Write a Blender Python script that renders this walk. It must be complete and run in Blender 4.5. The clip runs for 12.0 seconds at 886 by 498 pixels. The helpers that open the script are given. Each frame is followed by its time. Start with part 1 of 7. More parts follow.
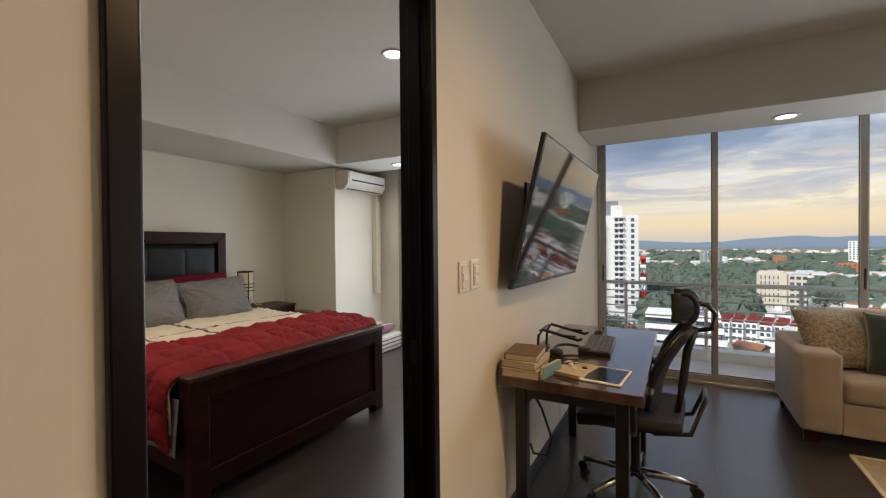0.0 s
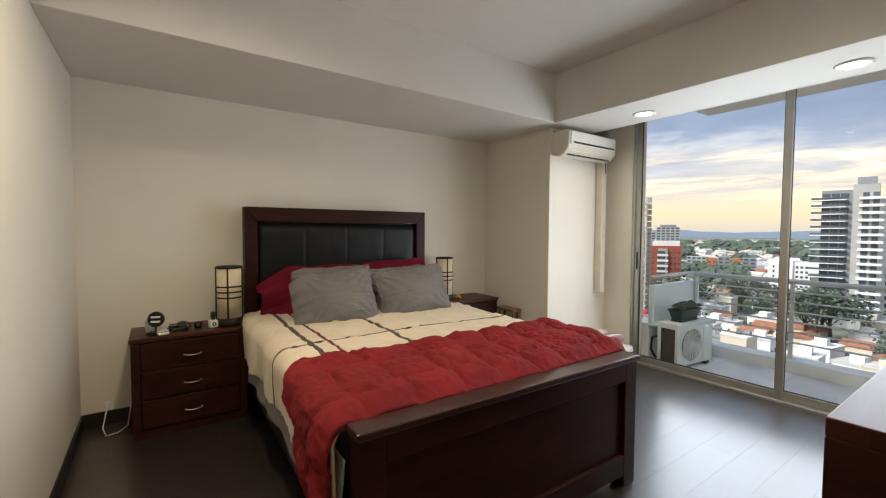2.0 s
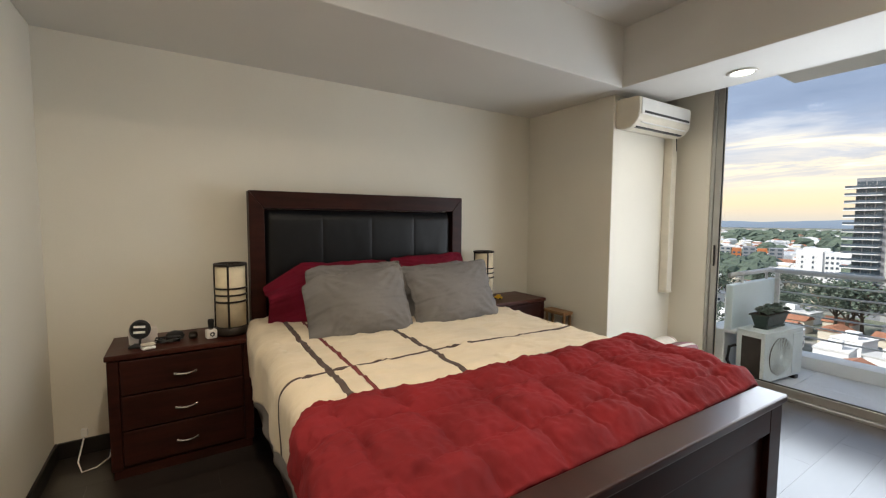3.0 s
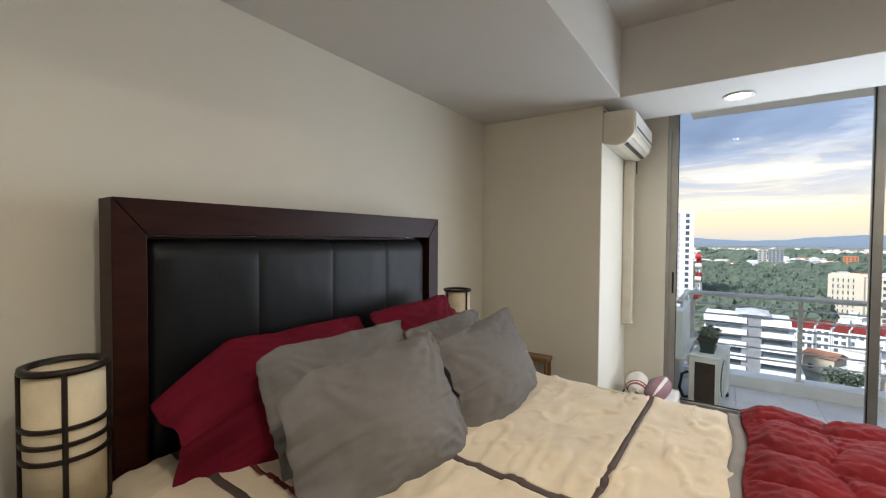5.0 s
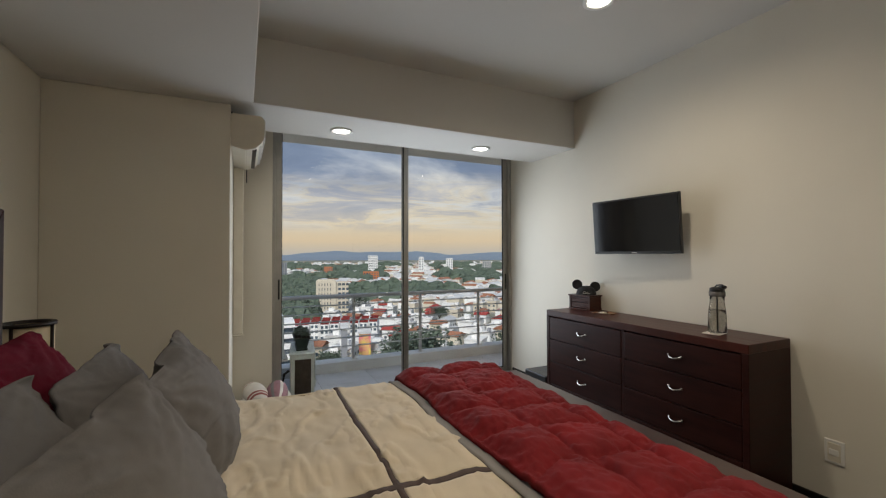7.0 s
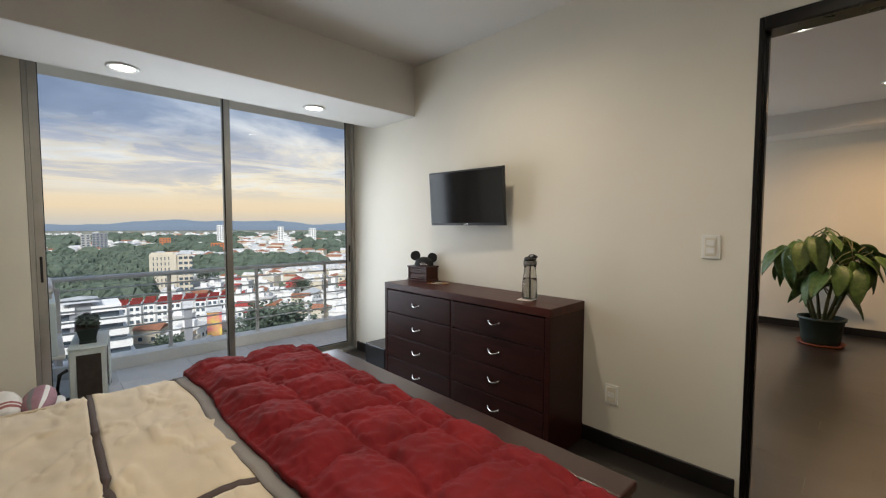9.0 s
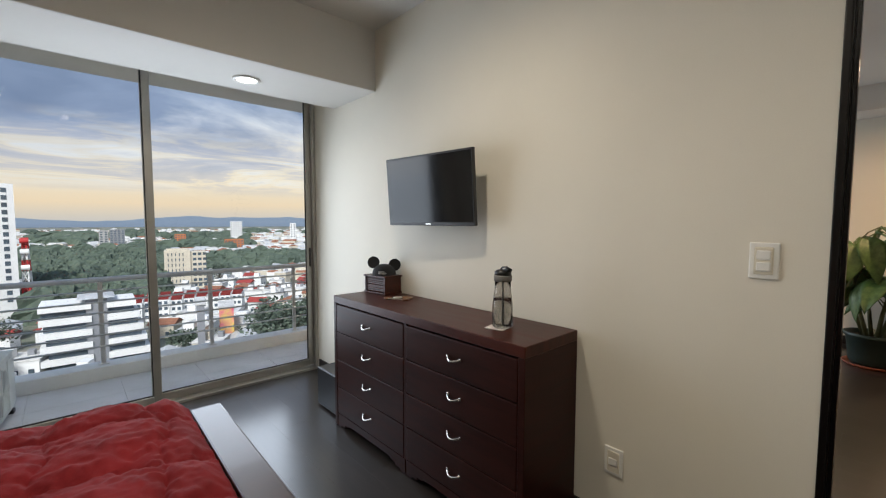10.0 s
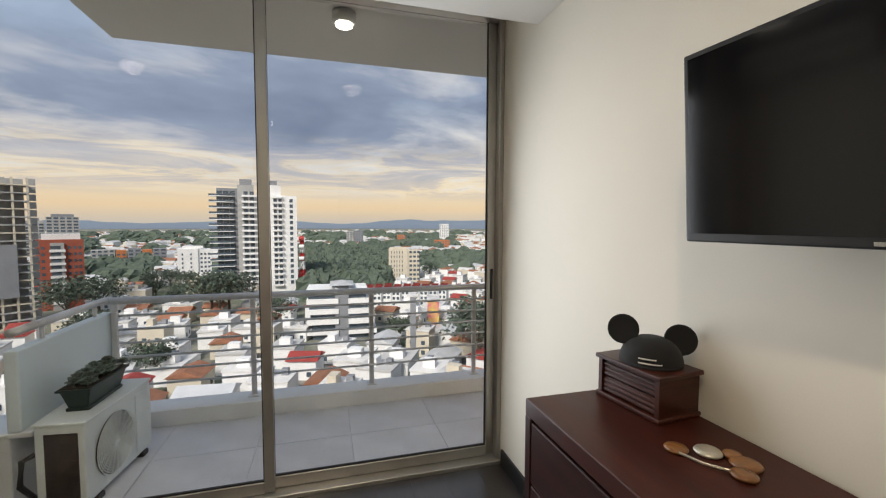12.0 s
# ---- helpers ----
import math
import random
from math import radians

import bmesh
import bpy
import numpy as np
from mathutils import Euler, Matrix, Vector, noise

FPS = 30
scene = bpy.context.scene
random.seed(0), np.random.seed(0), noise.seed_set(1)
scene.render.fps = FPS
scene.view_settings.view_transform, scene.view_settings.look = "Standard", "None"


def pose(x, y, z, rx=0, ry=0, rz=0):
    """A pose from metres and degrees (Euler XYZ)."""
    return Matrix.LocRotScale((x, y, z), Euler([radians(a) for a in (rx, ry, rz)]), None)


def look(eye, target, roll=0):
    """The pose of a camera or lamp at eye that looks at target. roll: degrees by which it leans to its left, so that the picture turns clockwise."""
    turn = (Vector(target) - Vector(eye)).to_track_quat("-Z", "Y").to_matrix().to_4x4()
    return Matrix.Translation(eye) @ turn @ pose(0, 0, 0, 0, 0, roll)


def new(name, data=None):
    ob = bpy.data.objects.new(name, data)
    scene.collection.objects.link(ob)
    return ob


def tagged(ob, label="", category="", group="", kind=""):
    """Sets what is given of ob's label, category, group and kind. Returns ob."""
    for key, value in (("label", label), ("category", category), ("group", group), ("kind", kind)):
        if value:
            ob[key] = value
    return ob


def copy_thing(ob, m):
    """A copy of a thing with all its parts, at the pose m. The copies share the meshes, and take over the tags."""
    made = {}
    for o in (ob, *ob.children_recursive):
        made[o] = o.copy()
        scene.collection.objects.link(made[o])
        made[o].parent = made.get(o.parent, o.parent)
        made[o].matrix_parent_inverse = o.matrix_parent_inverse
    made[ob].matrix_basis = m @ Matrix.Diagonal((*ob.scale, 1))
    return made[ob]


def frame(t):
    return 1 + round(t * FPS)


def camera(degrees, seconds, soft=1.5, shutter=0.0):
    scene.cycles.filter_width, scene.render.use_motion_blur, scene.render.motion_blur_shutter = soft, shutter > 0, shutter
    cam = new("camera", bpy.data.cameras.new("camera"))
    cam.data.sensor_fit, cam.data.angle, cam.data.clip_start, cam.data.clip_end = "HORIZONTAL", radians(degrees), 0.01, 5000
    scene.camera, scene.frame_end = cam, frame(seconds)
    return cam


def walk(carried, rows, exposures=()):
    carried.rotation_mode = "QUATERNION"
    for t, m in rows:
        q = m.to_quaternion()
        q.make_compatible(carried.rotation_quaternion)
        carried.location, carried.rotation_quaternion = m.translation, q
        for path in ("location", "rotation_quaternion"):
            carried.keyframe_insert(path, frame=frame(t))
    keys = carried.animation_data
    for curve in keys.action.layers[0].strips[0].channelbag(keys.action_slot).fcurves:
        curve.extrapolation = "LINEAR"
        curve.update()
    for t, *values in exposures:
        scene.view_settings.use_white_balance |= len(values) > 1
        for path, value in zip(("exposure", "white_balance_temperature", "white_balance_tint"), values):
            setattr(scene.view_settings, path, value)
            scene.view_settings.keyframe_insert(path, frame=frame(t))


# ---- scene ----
# camera and walk
cam = camera(93.8, 12.0, soft=1.2)
PATH = [
    (0, (0.839, -0.34, 1.392), (-0.137, 1.406, 1.371), -0.5),
    (0.5, (0.582, -0.059, 1.376), (-0.631, 1.532, 1.363), -0.4),
    (1, (0.279, 0.161, 1.365), (-1.136, 1.574, 1.349), 0.0),
    (1.5, (0.045, 0.361, 1.394), (-1.525, 1.599, 1.334), 0.2),
    (2, (-0.134, 0.365, 1.366), (-1.773, 1.507, 1.279), 0.3),
    (2.5, (-0.424, 0.462, 1.361), (-2.098, 1.551, 1.246), 0.2),
    (3, (-0.751, 0.555, 1.364), (-2.432, 1.63, 1.225), 0.3),
    (5, (-2.129, 0.485, 1.43), (-3.26, 2.133, 1.379), 0.4),
    (5.5, (-2.35, 0.462, 1.448), (-2.992, 2.355, 1.416), 0.1),
    (6, (-2.487, 0.498, 1.411), (-2.581, 2.496, 1.421), -0.0),
    (6.5, (-2.613, 0.522, 1.415), (-2.176, 2.474, 1.432), -0.2),
    (7, (-2.786, 0.479, 1.374), (-1.921, 2.282, 1.405), -0.1),
    (7.5, (-2.793, 0.362, 1.379), (-1.676, 2.021, 1.385), 0.0),
    (9.5, (-2.181, 0.597, 1.384), (-0.784, 2.022, 1.26), 0.1),
    (10, (-1.765, 0.762, 1.406), (-0.418, 2.234, 1.275), 0.1),
    (10.5, (-1.396, 1.004, 1.402), (-0.177, 2.584, 1.271), 0.2),
    (11, (-1.15, 1.362, 1.396), (-0.146, 3.088, 1.274), 0.4),
    (11.5, (-1.044, 1.789, 1.397), (-0.287, 3.636, 1.274), 0.0),
    (12, (-0.991, 2.238, 1.422), (-0.447, 4.16, 1.302), 0.2),
]
EXPOSURES = [(0, 0.04, 6350, 10), (0.5, 0.29, 6500, 10), (1, 0.58, 6350, 10), (1.5, 0.50, 6400, 10), (2, 0.38, 6450, 10), (2.5, 0.43, 6400, 10), (3, 0.42, 6350, 10), (5, 0.45, 6050, 10), (5.5, 0.34, 5950, 10), (6, -0.05, 6300, 10), (6.5, -0.32, 6250, 10), (7.5, -0.44, 6350, 10), (9.5, 0.04, 6150, 10), (10.5, -0.12, 6000, 10), (11.5, 0.00, 6500, 10), (12, -0.16, 6700, 12)]
walk(cam, [(t, look(eye, target, roll)) for t, eye, target, roll in PATH], EXPOSURES)

# world, sun and large lights
def build_world():
    w = bpy.data.worlds.new("evening_sky")
    scene.world = w
    w.use_nodes = True
    nt = w.node_tree
    nt.nodes.clear()
    out = nt.nodes.new("ShaderNodeOutputWorld")
    bg = nt.nodes.new("ShaderNodeBackground")
    bg.inputs["Strength"].default_value = 1.0
    nt.links.new(bg.outputs[0], out.inputs[0])
    sky = nt.nodes.new("ShaderNodeTexSky")
    sky.sky_type = "NISHITA"
    sky.sun_disc = False
    sky.sun_elevation, sky.sun_rotation = radians(SUN_EL), radians(SUN_AZ)
    sky.air_density, sky.dust_density = 1.2, 2.0
    clear = nt.nodes.new("ShaderNodeVectorMath")
    clear.operation = "SCALE"
    clear.inputs["Scale"].default_value = 0.10
    nt.links.new(sky.outputs[0], clear.inputs[0])
    tc = nt.nodes.new("ShaderNodeTexCoord")
    sep = nt.nodes.new("ShaderNodeSeparateXYZ")
    nt.links.new(tc.outputs["Generated"], sep.inputs[0])

    def mth(op, a, b=None):
        n = nt.nodes.new("ShaderNodeMath")
        n.operation = op
        for i, v in enumerate((a, b)):
            if v is None:
                continue
            if isinstance(v, (int, float)):
                n.inputs[i].default_value = v
            else:
                nt.links.new(v, n.inputs[i])
        return n.outputs[0]

    zz = mth("MAXIMUM", sep.outputs[2], 0.0)
    den = mth("ADD", zz, 0.10)
    comb = nt.nodes.new("ShaderNodeCombineXYZ")
    nt.links.new(mth("DIVIDE", sep.outputs[0], den), comb.inputs[0])
    nt.links.new(mth("DIVIDE", sep.outputs[1], den), comb.inputs[1])

    def cloud(scale, detail, off, dist=0.4):
        n = nt.nodes.new("ShaderNodeTexNoise")
        n.inputs["Scale"].default_value = scale
        n.inputs["Detail"].default_value = detail
        n.inputs["Roughness"].default_value = 0.58
        n.inputs["Distortion"].default_value = dist
        v = nt.nodes.new("ShaderNodeVectorMath")
        v.inputs[1].default_value = off
        nt.links.new(comb.outputs[0], v.inputs[0])
        nt.links.new(v.outputs[0], n.inputs["Vector"])
        return n.outputs["Fac"]

    def ramp(src, stops):
        r = nt.nodes.new("ShaderNodeValToRGB")
        e = r.color_ramp.elements
        while len(e) < len(stops):
            e.new(0.5)
        for el, (p, c) in zip(e, stops):
            el.position, el.color = p, (*c, 1)
        nt.links.new(src, r.inputs[0])
        return r.outputs[0]

    def mix(a, b, fac):
        m = nt.nodes.new("ShaderNodeMix")
        m.data_type = "RGBA"
        nt.links.new(a, m.inputs[6])
        nt.links.new(b, m.inputs[7])
        if isinstance(fac, float):
            m.inputs[0].default_value = fac
        else:
            nt.links.new(fac, m.inputs[0])
        return m.outputs[2]

    # pale band low down, blue-grey cloud decks above
    band = ramp(zz, [(0.0, (0.72, 0.66, 0.58)), (0.035, (1.0, 0.77, 0.50)), (0.10, (1.0, 0.85, 0.63)), (0.17, (1.0, 0.94, 0.86)), (0.28, (0.46, 0.58, 0.76)), (0.6, (0.42, 0.55, 0.75))])
    base = mix(band, clear.outputs[0], 0.12)
    lowdeck = ramp(cloud(0.50, 9, (3.1, 1.7, 0.0)), [(0.36, (0, 0, 0)), (0.50, (1, 1, 1))])
    cloudcol = ramp(cloud(0.7, 7, (7.0, 2.0, 4.0)), [(0.30, (0.21, 0.27, 0.39)), (0.52, (0.32, 0.39, 0.53)), (0.70, (0.78, 0.80, 0.83))])
    cover = mth("MULTIPLY", lowdeck, ramp(zz, [(0.055, (0, 0, 0)), (0.17, (1, 1, 1))]))
    col = mix(base, cloudcol, cover)
    flat = nt.nodes.new("ShaderNodeVectorMath")
    flat.operation = "MULTIPLY"
    flat.inputs[1].default_value = (2.0, 2.0, 17.0)
    nt.links.new(tc.outputs["Generated"], flat.inputs[0])
    st = nt.nodes.new("ShaderNodeTexNoise")
    for k, v in (("Scale", 1.5), ("Detail", 8), ("Roughness", 0.62), ("Distortion", 0.7)):
        st.inputs[k].default_value = v
    nt.links.new(flat.outputs[0], st.inputs["Vector"])
    streak = ramp(st.outputs["Fac"], [(0.34, (0.36, 0.42, 0.54)), (0.47, (0.62, 0.60, 0.62)), (0.53, (1.0, 0.86, 0.62)), (0.60, (1.0, 0.97, 0.90)), (0.70, (0.56, 0.60, 0.68))])
    low = ramp(zz, [(0.05, (0, 0, 0)), (0.085, (0.55, 0.55, 0.55)), (0.14, (0.55, 0.55, 0.55)), (0.20, (0, 0, 0))])
    col = mix(col, streak, low)
    nt.links.new(col, bg.inputs["Color"])
    return w


SUN_EL, SUN_AZ = 38.0, 215.0
build_world()
sun_data = bpy.data.lights.new("sun", "SUN")
sun_data.energy, sun_data.angle, sun_data.color = 4.6, radians(14), (1.0, 0.95, 0.88)
sun = new("sun", sun_data)
sun.matrix_world = look((-30, -45, 45), (0, 0, 0))


def lamp(name, kind, energy, color, m, **kw):
    d = bpy.data.lights.new(name, kind)
    d.energy, d.color = energy, color
    if kind == "AREA":
        d.shape = "RECTANGLE"
        d.size, d.size_y = kw["size"]
    if kind == "SPOT":
        d.spot_size, d.spot_blend, d.shadow_soft_size = radians(kw.get("cone", 150)), 1.0, 0.05
    o = new(name, d)
    o.matrix_world = m
    return o


WARM = (1.0, 0.62, 0.31)
DAY = (0.86, 0.93, 1.0)
# daylight through the two window openings
lamp("daylight_bedroom", "AREA", 38, DAY, look((-1.27, 4.42, 1.20), (-1.27, 0, 0.95)), size=(1.9, 1.7))
lamp("daylight_living", "AREA", 62, DAY, look((3.75, 4.42, 1.25), (3.2, 0, 0.6)), size=(2.0, 2.1))
# recessed ceiling lamps; the unseen one at (-1.70, 0.64) is added as wall fill
for p, e, c in [((-2.088, 3.804, 2.355), 15, (1, .9, .76)), ((-0.80, 3.804, 2.355), 9, (1, .9, .76)), ((-0.984, 2.19, 2.795), 66, (1, .84, .62)), ((-1.70, 0.64, 2.795), 86, (1, .85, .64)),
                ((1.60, 3.80, 2.355), 24, WARM), ((1.5, 0.9, 2.795), 128, WARM), ((1.0, -1.2, 2.795), 9, WARM), ((3.6, 0.4, 2.795), 170, WARM)]:
    lamp("downlight_beam", "SPOT", e, c, look(p, (p[0], p[1] + 0.001, 0)), cone=165)


# materials
def rgb(h, k=1.0):
    return tuple((h[i] * k) for i in range(3)) + (1,)


def mat(name, base, rough=0.6, metal=0.0, var=0.12, scale=6.0, bump=0.1, fine=120.0, coat=0.0, spec=0.5, rvar=0.08, island=False, stretch=None, second=None, sheen=0.0, obj_rand=0.0):
    m = bpy.data.materials.new(name)
    m.use_nodes = True
    nt = m.node_tree
    b = nt.nodes["Principled BSDF"]
    tc = nt.nodes.new("ShaderNodeTexCoord")
    mp = nt.nodes.new("ShaderNodeMapping")
    nt.links.new(tc.outputs["Object"], mp.inputs[0])
    if stretch:
        mp.inputs["Scale"].default_value = stretch
    n1 = nt.nodes.new("ShaderNodeTexNoise")
    n1.inputs["Scale"].default_value, n1.inputs["Detail"].default_value = scale, 5
    n2 = nt.nodes.new("ShaderNodeTexNoise")
    n2.inputs["Scale"].default_value, n2.inputs["Detail"].default_value = fine, 3
    for n in (n1, n2):
        nt.links.new(mp.outputs[0], n.inputs["Vector"])
    r = nt.nodes.new("ShaderNodeValToRGB")
    e = r.color_ramp.elements
    second = second or tuple(c * (1 - 2 * var) for c in base)
    e[0].position, e[0].color = 0.32, (*second, 1)
    e[1].position, e[1].color = 0.66, (*base, 1)
    add = nt.nodes.new("ShaderNodeMath")
    add.operation = "MULTIPLY_ADD"
    nt.links.new(n2.outputs["Fac"], add.inputs[0])
    add.inputs[1].default_value = 0.35
    nt.links.new(n1.outputs["Fac"], add.inputs[2])
    sub = nt.nodes.new("ShaderNodeMath")
    sub.operation = "SUBTRACT"
    nt.links.new(add.outputs[0], sub.inputs[0])
    sub.inputs[1].default_value = 0.175
    src = sub.outputs[0]
    if island or obj_rand:
        if island:
            g = nt.nodes.new("ShaderNodeNewGeometry")
            rnd = g.outputs["Random Per Island"]
        else:
            g = nt.nodes.new("ShaderNodeObjectInfo")
            rnd = g.outputs["Random"]
        ma = nt.nodes.new("ShaderNodeMath")
        ma.operation = "MULTIPLY_ADD"
        nt.links.new(rnd, ma.inputs[0])
        ma.inputs[1].default_value = obj_rand or 0.4
        nt.links.new(src, ma.inputs[2])
        s2 = nt.nodes.new("ShaderNodeMath")
        s2.operation = "SUBTRACT"
        nt.links.new(ma.outputs[0], s2.inputs[0])
        s2.inputs[1].default_value = (obj_rand or 0.4) / 2
        src = s2.outputs[0]
    nt.links.new(src, r.inputs[0])
    nt.links.new(r.outputs[0], b.inputs["Base Color"])
    rr = nt.nodes.new("ShaderNodeMapRange")
    rr.inputs[3].default_value, rr.inputs[4].default_value = max(0.02, rough - rvar), min(1, rough + rvar)
    nt.links.new(n1.outputs["Fac"], rr.inputs[0])
    nt.links.new(rr.outputs[0], b.inputs["Roughness"])
    b.inputs["Metallic"].default_value = metal
    b.inputs["Coat Weight"].default_value = coat
    b.inputs["Specular IOR Level"].default_value = spec
    b.inputs["Sheen Weight"].default_value = sheen
    if bump:
        bp = nt.nodes.new("ShaderNodeBump")
        bp.inputs["Strength"].default_value, bp.inputs["Distance"].default_value = bump, 0.004
        nt.links.new(n2.outputs["Fac"], bp.inputs["Height"])
        nt.links.new(bp.outputs[0], b.inputs["Normal"])
    return m


def glass_mat(name, color, rough=0.0, ior=1.45):
    m = bpy.data.materials.new(name)
    m.use_nodes = True
    b = m.node_tree.nodes["Principled BSDF"]
    b.inputs["Base Color"].default_value = (*color, 1)
    b.inputs["Transmission Weight"].default_value = 1.0
    b.inputs["Roughness"].default_value = rough
    b.inputs["IOR"].default_value = ior
    return m


def glow_mat(name, color, strength):
    m = bpy.data.materials.new(name)
    m.use_nodes = True
    b = m.node_tree.nodes["Principled BSDF"]
    b.inputs["Base Color"].default_value = (*color, 1)
    b.inputs["Emission Color"].default_value = (*color, 1)
    b.inputs["Emission Strength"].default_value = strength
    return m


